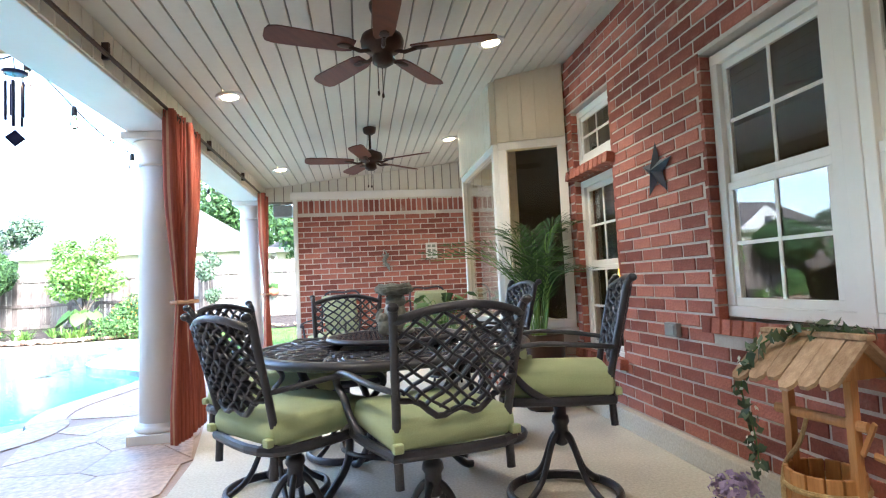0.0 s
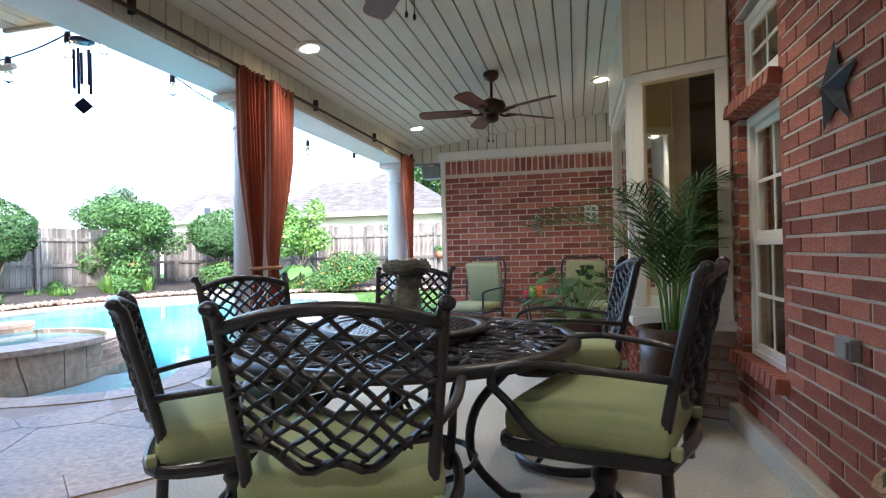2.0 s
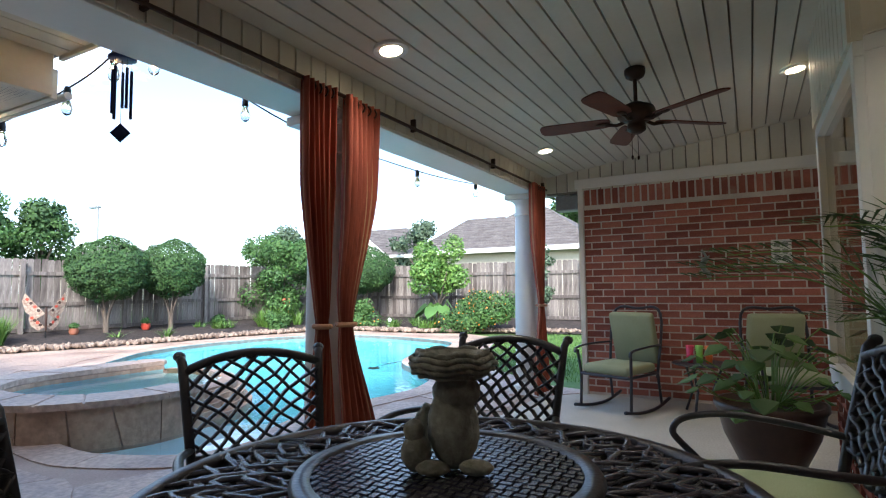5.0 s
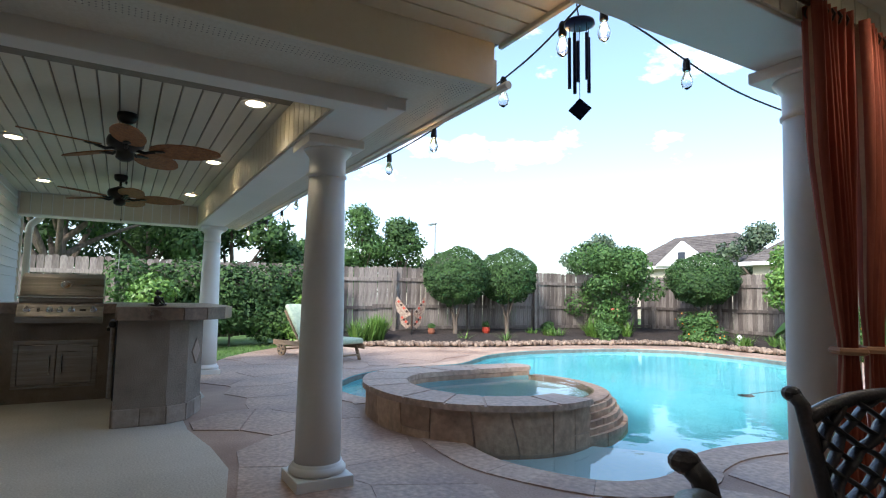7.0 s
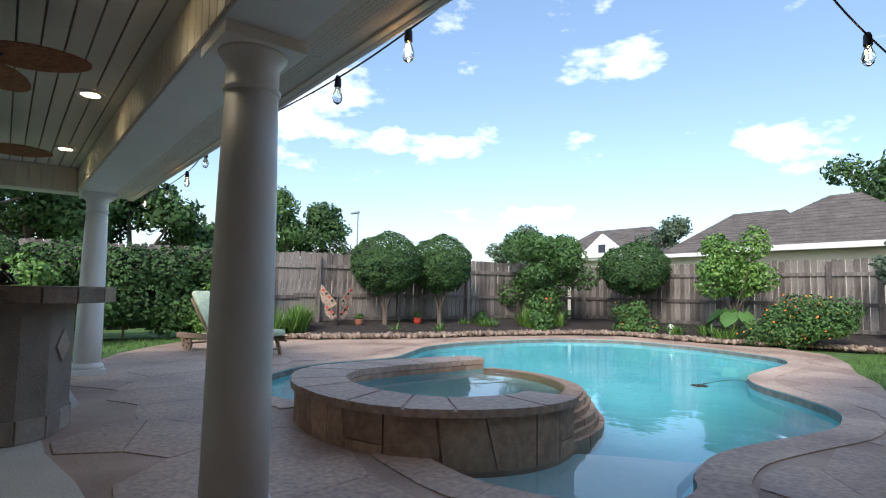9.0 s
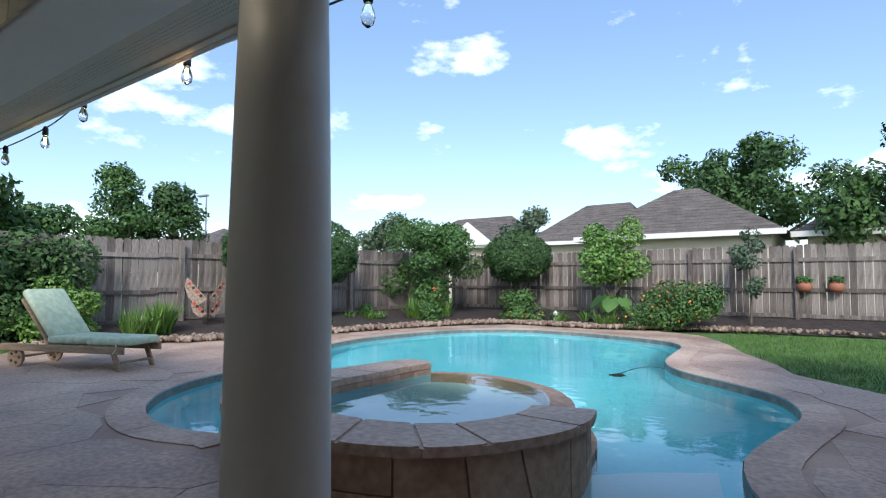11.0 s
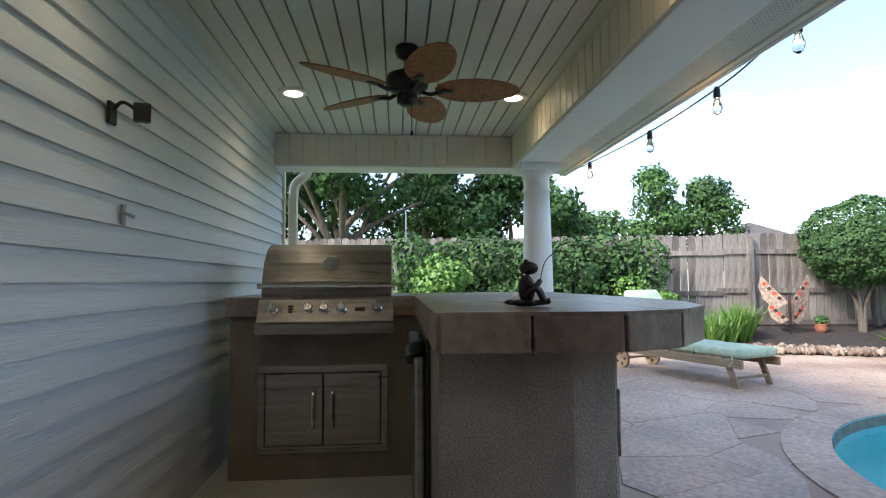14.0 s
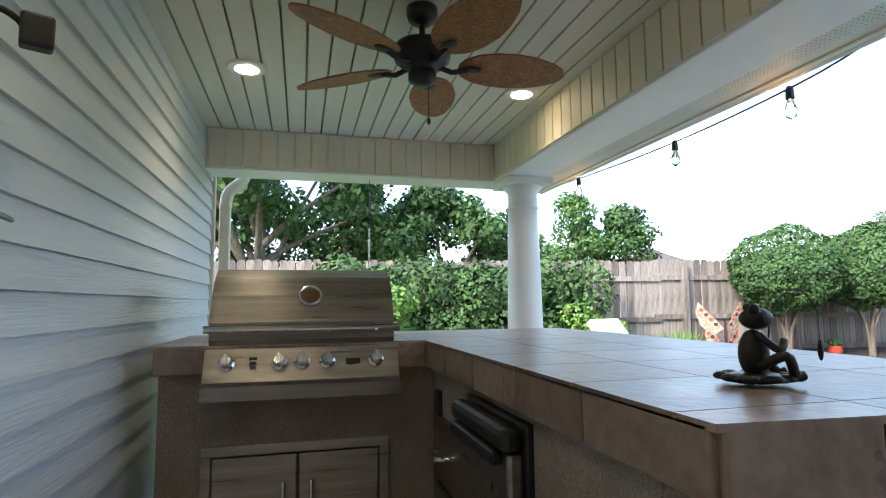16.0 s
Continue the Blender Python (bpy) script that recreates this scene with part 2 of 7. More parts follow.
REDGL = mat("red_glaze", (0.45, 0.05, 0.03), (0.6, 0.09, 0.05), 5, 0.35)
BLUEGL = mat("blue_anodised", (0.012, 0.018, 0.07), (0.03, 0.04, 0.12), 5, 0.35, metal=0.5)
# near-black colour stands in for the lack of light indoors
DARKROOM = mat("darkened_room_wall", (0.045, 0.038, 0.03), (0.075, 0.062, 0.047), 2, 0.9)
PETALW = mat("white_petal", (0.75, 0.74, 0.66), (0.85, 0.84, 0.78), 5, 0.6)
PETALP = mat("lavender_petal", (0.32, 0.24, 0.46), (0.48, 0.38, 0.62), 5, 0.6, island=0.4)
PETALO = mat("orange_petal", (0.65, 0.16, 0.02), (0.8, 0.33, 0.04), 5, 0.6, island=0.4)
BUTTER = mat("rusted_patterned_metal", (0.18, 0.085, 0.06), (0.46, 0.38, 0.29), 22, 0.6, 0.3, 40)
BLUEGREY = mat("dull_blue_metal", (0.045, 0.055, 0.075), (0.09, 0.10, 0.125), 8, 0.5, 0.3, 40, metal=0.5)
GREYPL = mat("grey_plastic", (0.22, 0.24, 0.26), (0.30, 0.32, 0.34), 5, 0.5)
PERF = mat("vented_soffit", (0.60, 0.57, 0.49), (0.67, 0.64, 0.56), 2, 0.6)
LAMPGLOW = glow("warm_lamp_lens", (1.0, 0.80, 0.48), 9.0)
FILAMENT = glow("bulb_filament", (1.0, 0.55, 0.20), 22.0)
SHADEGLOW = glow("lit_yellow_shade", (1.0, 0.55, 0.07), 1.6)


# ---- mesh helpers ----
def part(name, bm, material, parent=None, label="", smooth=False):
    me = bpy.data.meshes.new(name)
    bmesh.ops.recalc_face_normals(bm, faces=bm.faces)
    bm.to_mesh(me)
    bm.free()
    me.materials.append(material)
    if smooth:
        me.polygons.foreach_set("use_smooth", [True] * len(me.polygons))
    ob = new(name, me)
    if parent is not None:
        ob.parent = parent
    if label:
        ob["label"] = label
    return ob


def thing(name, label, category, m=None, group=""):
    ob = new(name)
    ob.empty_display_size = 0.1
    if m is not None:
        ob.matrix_world = m
    return tagged(ob, label, category, group)


def structure(name, bm, material, label="", category="", smooth=False):
    ob = part(name, bm, material, None, "", smooth)
    return tagged(ob, label, category, "", "structure")


def B():
    return bmesh.new()


def box(bm, x0, y0, z0, x1, y1, z1, bevel=0.0):
    r = bmesh.ops.create_cube(bm, size=1)
    sx, sy, sz = abs(x1 - x0), abs(y1 - y0), abs(z1 - z0)
    for v in r["verts"]:
        v.co = Vector(((x0 + x1) / 2 + v.co.x * sx, (y0 + y1) / 2 + v.co.y * sy, (z0 + z1) / 2 + v.co.z * sz))
    if bevel:
        es = {e for v in r["verts"] for e in v.link_edges}
        bmesh.ops.bevel(bm, geom=list(es), offset=min(bevel, sx / 2.2, sy / 2.2, sz / 2.2), segments=2, affect="EDGES", profile=0.5)
    return bm


def obox(bm, m, sx, sy, sz, bevel=0.0):
    r = bmesh.ops.create_cube(bm, size=1)
    vs = r["verts"]
    for v in vs:
        v.co = Vector((v.co.x * sx, v.co.y * sy, v.co.z * sz))
    if bevel:
        es = {e for v in vs for e in v.link_edges}
        q = bmesh.ops.bevel(bm, geom=list(es), offset=bevel, segments=2, affect="EDGES", profile=0.5)
        vs = list({v for f in q["faces"] for v in f.verts} | {v for v in vs if v.is_valid})
    for v in vs:
        v.co = m @ v.co
    return bm


def tube(bm, pts, r, n=8, closed=False, flat=1.0):
    """A round bar along points; r may be a list. flat squeezes it across its second axis."""
    pts = [Vector(p) for p in pts]
    k = len(pts)
    rs = r if isinstance(r, (list, tuple)) else [r] * k
    rings = []
    up = None
    for i, p in enumerate(pts):
        a, b = pts[(i - 1) % k if closed else max(i - 1, 0)], pts[(i + 1) % k if closed else min(i + 1, k - 1)]
        d = (b - a)
        if d.length < 1e-9:
            d = Vector((0, 0, 1))
        d.normalize()
        if up is None:
            up = Vector((0, 0, 1)) if abs(d.z) < 0.9 else Vector((0, 1, 0))
        s = d.cross(up)
        if s.length < 1e-6:
            s = d.cross(Vector((1, 0, 0)))
        s.normalize()
        up = s.cross(d).normalized()
        rings.append([bm.verts.new(p + (s * math.cos(2 * math.pi * j / n) + up * math.sin(2 * math.pi * j / n) * flat) * rs[i]) for j in range(n)])
    for i in range(k if closed else k - 1):
        a, b = rings[i], rings[(i + 1) % k]
        for j in range(n):
            bm.faces.new((a[j], a[(j + 1) % n], b[(j + 1) % n], b[j]))
    if not closed:
        bm.faces.new(rings[0][::-1])
        bm.faces.new(rings[-1])
    return bm


def lathe(bm, prof, n=24, at=(0, 0, 0), sx=1.0, sy=1.0, ring=False):
    rings = []
    for r, z in prof:
        rings.append([bm.verts.new((at[0] + sx * r * math.cos(2 * math.pi * j / n), at[1] + sy * r * math.sin(2 * math.pi * j / n), at[2] + z)) for j in range(n)])
    for a, b in zip(rings, rings[1:] + (rings[:1] if ring else [])):
        for j in range(n):
            bm.faces.new((a[j], a[(j + 1) % n], b[(j + 1) % n], b[j]))
    if not ring:
        bm.faces.new(rings[0][::-1])
        bm.faces.new(rings[-1])
    return bm


def blob(bm, at, rx, ry, rz, seg=14, rings=9, rough=0.0, freq=4.0, m=None):
    r = bmesh.ops.create_uvsphere(bm, u_segments=seg, v_segments=rings, radius=1)
    for v in r["verts"]:
        d = 1 + rough * noise.noise(v.co * freq + Vector(at))
        v.co = Vector((v.co.x * rx * d, v.co.y * ry * d, v.co.z * rz * d))
        if m is not None:
            v.co = m @ v.co
        v.co += Vector(at)
    return bm


def poly(bm, pts, z0, z1):
    """A flat-topped slab over an outline."""
    lo, hi = [bm.verts.new((x, y, z0)) for x, y in pts], [bm.verts.new((x, y, z1)) for x, y in pts]
    k = len(pts)
    for i in range(k):
        bm.faces.new((lo[i], lo[(i + 1) % k], hi[(i + 1) % k], hi[i]))
    bm.faces.new(hi)
    bm.faces.new(lo[::-1])
    return bm


def bez(pts, n=10):
    """A smooth line through points."""
    out = []
    p = [Vector(q) for q in pts]
    for i in range(len(p) - 1):
        a, b, c, d = p[max(i - 1, 0)], p[i], p[i + 1], p[min(i + 2, len(p) - 1)]
        for j in range(n):
            t = j / n
            out.append(0.5 * ((2 * b) + (c - a) * t + (2 * a - 5 * b + 4 * c - d) * t * t + (3 * b - a - 3 * c + d) * t * t * t))
    out.append(p[-1])
    return out


def inside(p, pts):
    x, y, hit = p[0], p[1], False
    j = len(pts) - 1
    for i in range(len(pts)):
        (xi, yi), (xj, yj) = pts[i], pts[j]
        if (yi > y) != (yj > y) and x < (xj - xi) * (y - yi) / (yj - yi) + xi:
            hit = not hit
        j = i
    return hit


def grown(pts, d):
    """The outline moved outwards by d (counter-clockwise outlines)."""
    k, out = len(pts), []
    area = sum(pts[i][0] * pts[(i + 1) % k][1] - pts[(i + 1) % k][0] * pts[i][1] for i in range(k))
    s = 1 if area > 0 else -1
    for i in range(k):
        a, b = Vector(pts[i - 1]), Vector(pts[(i + 1) % k])
        t = (b - a).normalized()
        out.append((pts[i][0] + s * t.y * d, pts[i][1] - s * t.x * d))
    return out


def leaves(rng, centres, count, size, up=0.3, shell=0.55, long=1.8):
    """Many small leaf blades over ellipsoids (x, y, z, rx, ry, rz); returned as vertex and face lists."""
    vs, fs = [], []
    vol = [c[3] * c[4] * c[5] for c in centres]
    tot = sum(v ** 0.67 for v in vol)
    for c, v in zip(centres, vol):
        for _ in range(int(count * v ** 0.67 / tot)):
            d = Vector((rng.gauss(0, 1), rng.gauss(0, 1), rng.gauss(0, 1))).normalized()
            r = shell + (1 - shell) * rng.random() ** 0.6
            r *= 1 + 0.16 * noise.noise(d * 3.1 + Vector(c[:3]))
            p = Vector((c[0] + d.x * c[3] * r, c[1] + d.y * c[4] * r, c[2] + d.z * c[5] * r))
            nrm = (d + Vector((rng.gauss(0, 0.55), rng.gauss(0, 0.55), rng.gauss(0, 0.55) + up))).normalized()
            a = nrm.orthogonal().normalized()
            a = Matrix.Rotation(rng.random() * 6.28, 3, nrm) @ a
            b = nrm.cross(a)
            s = size * (0.65 + 0.7 * rng.random())
            i = len(vs)
            vs += [p - a * s * long / 2, p + b * s / 2 - nrm * s * 0.12, p + a * s * long / 2 - nrm * s * 0.2, p - b * s / 2 - nrm * s * 0.12]
            fs.append((i, i + 1, i + 2, i + 3))
    return vs, fs


def leafmesh(name, data, material, parent, label=""):
    me = bpy.data.meshes.new(name)
    me.from_pydata([tuple(v) for v in data[0]], [], data[1])
    me.materials.append(material)
    ob = new(name, me)
    ob.parent = parent
    if label:
        ob["label"] = label
    return ob


def blades(rng, at, n, length, width, spread, droop=0.6):
    """Strap leaves that arch out of a crown."""
    vs, fs = [], []
    for _ in range(n):
        a = rng.random() * 6.283
        out = Vector((math.cos(a), math.sin(a), 0))
        side = Vector((-out.y, out.x, 0))
        ln = length * (0.6 + 0.5 * rng.random())
        lean = spread * (0.3 + 0.9 * rng.random())
        base = Vector(at) + out * 0.04 * rng.random() + side * rng.gauss(0, 0.03)
        i = len(vs)
        for k in range(5):
            t = k / 4
            p = base + out * ln * lean * t + Vector((0, 0, ln * (t - droop * lean * t * t)))
            w = width * (1 - t) ** 0.6 * (0.5 + min(t * 3, 0.5)) if k < 4 else 0.002
            vs += [p - side * w, p + side * w]
        for k in range(4):
            j = i + 2 * k
            fs.append((j, j + 1, j + 3, j + 2))
    return vs, fs


def upward(ob):
    """Turns a flat sheet to face up."""
    if ob.data.polygons[0].normal.z < 0:
        ob.data.flip_normals()


# ---- plan ----
WALL_X, BACK_Y = 3.04, 9.40
def ceil_z(x):
    return 2.535 + 0.124 * (x - 0.33)
POOL = [(-4.88, 5.63), (-5.4, 5.48), (-5.9, 5.55), (-6.45, 5.82), (-6.95, 6.3), (-7.27, 6.95), (-7.35, 7.75), (-7.45, 8.4), (-8.07, 9.2), (-8.55, 9.9), (-8.85, 11.1), (-8.75, 12.4), (-8.4, 13.7), (-7.4, 14.65), (-6.1, 14.75), (-4.9, 14.5), (-4.0, 14.1), (-3.53, 13.4), (-3.4, 12.4), (-3.27, 11.3), (-2.9, 10.6), (-2.3, 10.1), (-1.8, 9.6), (-1.6, 9.1), (-1.55, 8.6), (-1.68, 7.9), (-1.77, 7.2), (-1.66, 6.65), (-1.52, 6.4), (-1.5, 6.1), (-1.65, 5.8), (-2.1, 5.57), (-2.46, 5.5), (-3.4, 5.6), (-4.2, 5.6)]
POOL = [(p.x, p.y) for p in bez([(x, y, 0) for x, y in POOL + POOL[:1]], 3)[:-1]]
PATIO = [(3.04, -2.0), (3.04, 9.4), (0.35, 9.4), (-0.05, 9.0), (-0.1, 7.4), (-0.1, 6.4), (0.06, 5.6), (0.16, 5.1), (0.2, 4.5), (-0.1, 4.0), (-0.8, 3.6), (-1.8, 3.55), (-2.45, 3.65), (-3.0, 3.75), (-3.6, 3.72), (-4.3, 3.62), (-4.9, 3.62), (-5.4, 3.75), (-5.9, 3.95), (-8.2, 3.95), (-8.4, 3.9), (-8.4, 1.6), (-2.6, 1.6), (-2.6, -2.0)]
DECKLINE = [(0.35, 9.6), (-0.2, 9.75), (-0.6, 10.1), (-1.07, 10.45), (-1.75, 11.2), (-2.0, 12.0), (-2.5, 13.0), (-2.95, 14.3), (-3.6, 15.6), (-4.6, 16.2), (-6.06, 15.8), (-7.3, 15.9), (-8.3, 15.8), (-9.1, 14.8), (-9.6, 13.4), (-9.9, 12.0), (-10.2, 10.5), (-10.75, 9.0), (-11.4, 7.7), (-11.9, 6.4), (-10.9, 5.45), (-10.1, 4.87), (-9.2, 4.45), (-8.55, 4.2), (-8.55, 1.4), (-2.8, 1.4), (-2.8, -2.2), (3.2, -2.2), (3.2, 9.6)]

# ground: lawn out to the horizon with an opening over the pool's basin
def ring_sheet(bm, outer, inner, z):
    ov, iv = [bm.verts.new((x, y, z)) for x, y in outer], [bm.verts.new((x, y, z)) for x, y in inner]
    es = [bm.edges.new((v[i], v[(i + 1) % len(v)])) for v in (ov, iv) for i in range(len(v))]
    bmesh.ops.triangle_fill(bm, use_beauty=True, edges=es)
    return bm

bm = ring_sheet(B(), [(-900, -900), (900, -900), (900, 900), (-900, 900)], DECKLINE, -0.03)
structure("ground", bm, GRASS, "green lawn grass around the pool deck", "ground")
bm = ring_sheet(B(), DECKLINE, POOL, -0.002)
structure("deck_bed", bm, DECK, "mortar bed under the flagstone pool deck", "pavement")
bm = poly(B(), PATIO, -0.08, 0.0)
structure("patio_floor", bm, CONC, "buff textured concrete patio slab", "floor")

# pool basin and water
bm = B()
k = len(POOL)
top = [bm.verts.new((x, y, 0.0)) for x, y in POOL]
lip = [bm.verts.new((x, y, -1.2)) for x, y in POOL]
for a, b in ((top, lip),):
    for i in range(k):
        bm.faces.new((a[i], a[(i + 1) % k], b[(i + 1) % k], b[i]))
bm.faces.new([bm.verts.new(p) for p in ((-9.6, 4.9, -1.0), (-1.0, 4.9, -1.0), (-1.0, 15.5, -1.0), (-9.6, 15.5, -1.0))])
structure("pool_basin", bm, PLASTER, "turquoise plaster pool basin", "pool")
bm = B()
hi, lo = [bm.verts.new((x, y, -0.004)) for x, y in grown(POOL, -0.006)], [bm.verts.new((x, y, -0.16)) for x, y in grown(POOL, -0.006)]
for i in range(k):
    bm.faces.new((hi[i], hi[(i + 1) % k], lo[(i + 1) % k], lo[i]))
structure("waterline_tile", bm, WATERTILE, "dark slate tile band at the pool waterline", "tile band")
bm = poly(B(), [(-3.3, 5.5), (-2.4, 5.62), (-1.9, 5.78), (-1.66, 6.1), (-1.62, 6.35), (-1.8, 6.7), (-1.93, 7.25), (-2.3, 7.0), (-2.75, 6.6), (-3.1, 6.2)], -0.5, -0.24)
structure("pool_shelf", bm, SHELF, "pale shallow tanning shelf of the pool", "pool")
bm = B()
bm.faces.new([bm.verts.new((x, y, -0.065)) for x, y in POOL])
for f in bm.faces:
    f.normal_update()
water = structure("pool_water", bm, WATER, "clear turquoise pool water with small ripples", "water")
upward(water)
water.visible_shadow = False

# concrete house walls, brick-faced
def slab_wall(name, boxes, material, label, category="wall"):
    b = B()
    for q in boxes:
        box(b, *q)
    return structure(name, b, material, label, category)

W1 = (1.45, 3.92, 0.79, 2.17)
W2 = (4.96, 5.66, 0.42, 1.83)
W3 = (4.96, 5.66, 1.93, 2.41)
X0, X1, TOP = 3.046, 3.20, 3.0
wall_east = slab_wall("wall_east", [
    (X0, -2.0, -0.1, X1, W1[0], TOP), (X0, W1[0], -0.1, X1, W1[1], W1[2]), (X0, W1[0], W1[3], X1, W1[1], TOP),
    (X0, W1[1], -0.1, X1, W2[0], TOP), (X0, W2[0], -0.1, X1, W2[1], W2[2]), (X0, W2[0], W2[3], X1, W2[1], W3[2]), (X0, W2[0], W3[3], X1, W2[1], TOP),
    (X0, W2[1], -0.1, X1, 5.80, TOP), (X0, 7.84, -0.1, X1, 9.6, TOP)], MORTAR, "red brick house wall with pale mortar joints")
wall_north = slab_wall("wall_north", [(0.38, 9.406, -0.1, 3.2, 9.56, 2.33)], MORTAR, "red brick end wall of the patio")
structure("baseboard", box(B(), 2.985, -2.0, 0.0, 3.046, 5.76, 0.13, 0.008), CONC, "rough concrete curb along the brick wall", "curb")
slab_wall("wall_south", [(-2.6, -2.15, -0.1, 3.2, -2.0, 3.0)], MORTAR, "plain brick house wall behind")
slab_wall("wall_inner", [(-2.75, -2.0, -0.1, -2.6, 1.66, 3.0)], SIDING, "plain painted return wall")
# room shell behind the windows, coloured near black to look unlit
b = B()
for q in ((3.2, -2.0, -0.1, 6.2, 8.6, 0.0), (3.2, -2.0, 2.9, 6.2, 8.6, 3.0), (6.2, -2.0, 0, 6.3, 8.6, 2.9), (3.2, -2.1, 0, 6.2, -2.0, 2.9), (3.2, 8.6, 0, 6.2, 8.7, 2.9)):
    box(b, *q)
structure("wall_interior", b, DARKROOM, "room shell inside the house, dimness put into its wall colour", "wall")

# ---- wing roofs ----
def boards_x(bm, x0, x1, y0, y1, pitch, z_of, gap=0.012, thick=0.02):
    """Ceiling boards that run along y, side by side over x."""
    n = round((x1 - x0) / pitch)
    w = (x1 - x0) / n
    for i in range(n):
        a, c = x0 + i * w + gap / 2, x0 + (i + 1) * w - gap / 2
        vs = [bm.verts.new(p) for p in ((a, y0, z_of(a)), (c, y0, z_of(c)), (c, y1, z_of(c)), (a, y1, z_of(a)), (a, y0, z_of(a) + thick), (c, y0, z_of(c) + thick), (c, y1, z_of(c) + thick), (a, y1, z_of(a) + thick))]
        for f in ((0, 1, 2, 3), (4, 7, 6, 5), (0, 4, 5, 1), (1, 5, 6, 2), (2, 6, 7, 3), (3, 7, 4, 0)):
            bm.faces.new([vs[j] for j in f])
    return bm

bm = boards_x(B(), -0.05, 3.06, -2.0, 9.6, 0.118, ceil_z)
structure("ceiling", bm, CEIL, "cream grooved board ceiling sloping up to the house", "ceiling")
# roof slab just above the boards, dark so the gaps look shaded
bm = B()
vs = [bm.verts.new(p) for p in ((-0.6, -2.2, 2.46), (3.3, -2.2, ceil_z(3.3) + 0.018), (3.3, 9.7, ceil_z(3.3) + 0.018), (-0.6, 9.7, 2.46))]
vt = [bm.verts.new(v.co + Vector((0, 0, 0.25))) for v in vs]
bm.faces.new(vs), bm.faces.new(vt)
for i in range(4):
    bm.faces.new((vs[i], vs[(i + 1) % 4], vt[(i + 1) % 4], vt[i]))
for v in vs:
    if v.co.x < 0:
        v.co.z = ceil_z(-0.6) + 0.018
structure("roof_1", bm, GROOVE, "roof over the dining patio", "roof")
bm = box(B(), -0.40, -2.0, 2.26, -0.06, 9.42, 2.52, 0.006)
box(bm, -0.62, 4.66, 2.47, -0.38, 9.6, 2.60, 0.006)
structure("beam_1", bm, WHITE, "white painted patio header beam", "beam")
bm = B()
for i in range(96):
    y = -2.0 + i * 0.119
    box(bm, -0.058, y, 2.275, -0.046, y + 0.107, 2.50)
structure("trim_1", bm, CEIL, "cream vertical boards inside the header beam", "trim")
# gable boards above the brick end wall
bm = box(B(), 0.30, 9.36, 2.32, 3.06, 9.42, 2.43, 0.005)
box(bm, 0.33, 9.37, 0.0, 0.385, 9.57, 2.34)
structure("trim_2", bm, WHITE, "white frieze board over the brick end wall", "trim")
bm = B()
for i in range(24):
    x = -0.05 + i * 0.128
    for q in (0,):
        vs = [bm.verts.new((px, py, pz)) for px, py, pz in ((x + 0.007, 9.385, 2.30), (x + 0.121, 9.385, 2.30), (x + 0.121, 9.385, ceil_z(x + 0.12) + 0.02), (x + 0.007, 9.385, ceil_z(x) + 0.02))]
        bm.faces.new(vs)
r = bmesh.ops.extrude_face_region(bm, geom=bm.faces[:])
for v in r["geom"]:
    if isinstance(v, bmesh.types.BMVert):
        v.co.y += 0.02
structure("trim_3", bm, CEIL, "cream vertical gable boards under the ceiling", "trim")
slab_wall("wall_gable", [(-0.40, 9.42, 2.28, 3.2, 9.56, 3.0)], GROOVE, "backing of the gable end")

# wing two: grill patio
Z2 = 2.485
def boards_y(bm, y0, y1, x0, x1, pitch, z, gap=0.012, thick=0.02):
    n = round((y1 - y0) / pitch)
    w = (y1 - y0) / n
    for i in range(n):
        box(bm, x0, y0 + i * w + gap / 2, z, x1, y0 + (i + 1) * w - gap / 2, z + thick)
    return bm

structure("ceiling_2", boards_y(B(), 1.8, 4.02, -8.0, -1.72, 0.118, Z2), CEIL, "cream grooved board ceiling over the grill", "ceiling")
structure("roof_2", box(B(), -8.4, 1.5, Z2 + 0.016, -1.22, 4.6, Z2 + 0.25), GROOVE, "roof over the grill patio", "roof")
bm = box(B(), -8.25, 4.0, 2.185, -1.60, 4.34, 2.49, 0.006)
box(bm, -8.24, 1.8, 2.185, -7.95, 4.0, 2.49, 0.006)
box(bm, -1.72, 1.66, 2.16, -1.58, 4.22, 2.49, 0.006)
structure("beam_2", bm, WHITE, "cream painted header beams round the grill patio", "beam")
bm = B()
for i in range(52):
    x = -7.92 + i * 0.119
    box(bm, x, 3.984, 2.2, x + 0.107, 3.998, 2.48)
for i in range(18):
    y = 1.84 + i * 0.119
    box(bm, -7.95, y, 2.2, -7.936, y + 0.107, 2.48)
structure("trim_4", bm, CREAM, "cream vertical boards inside the grill patio beams", "trim")
# eave soffits, fascia and gutter
bm = box(B(), -8.5, 4.34, 2.245, -1.2, 4.62, 2.26)
box(bm, -1.58, 1.66, 2.245, -1.2, 4.34, 2.26)
structure("soffit", bm, PERF, "vented cream soffit under the eaves", "soffit")
bm = B()
for row in range(5):
    for i in range(330):
        x = -8.3 + i * 0.0215
        bmesh.ops.create_circle(bm, cap_ends=True, radius=0.0036, segments=5, matrix=Matrix.Translation((x, 4.45 + row * 0.022, 2.2445)))
for row in range(4):
    for i in range(110):
        bmesh.ops.create_circle(bm, cap_ends=True, radius=0.0036, segments=5, matrix=Matrix.Translation((-1.34 + row * 0.022, 2.2 + i * 0.0215, 2.2445)))
vent = part("soffit_perforation", bm, BLACK)
tagged(vent, "rows of small dark vent holes in the soffit", "vent", "", "stuff")
bm = box(B(), -8.55, 4.62, 2.235, -1.2, 4.66, 2.40, 0.005)
box(bm, -1.2, 1.66, 2.24, -1.165, 4.62, 2.50, 0.005)
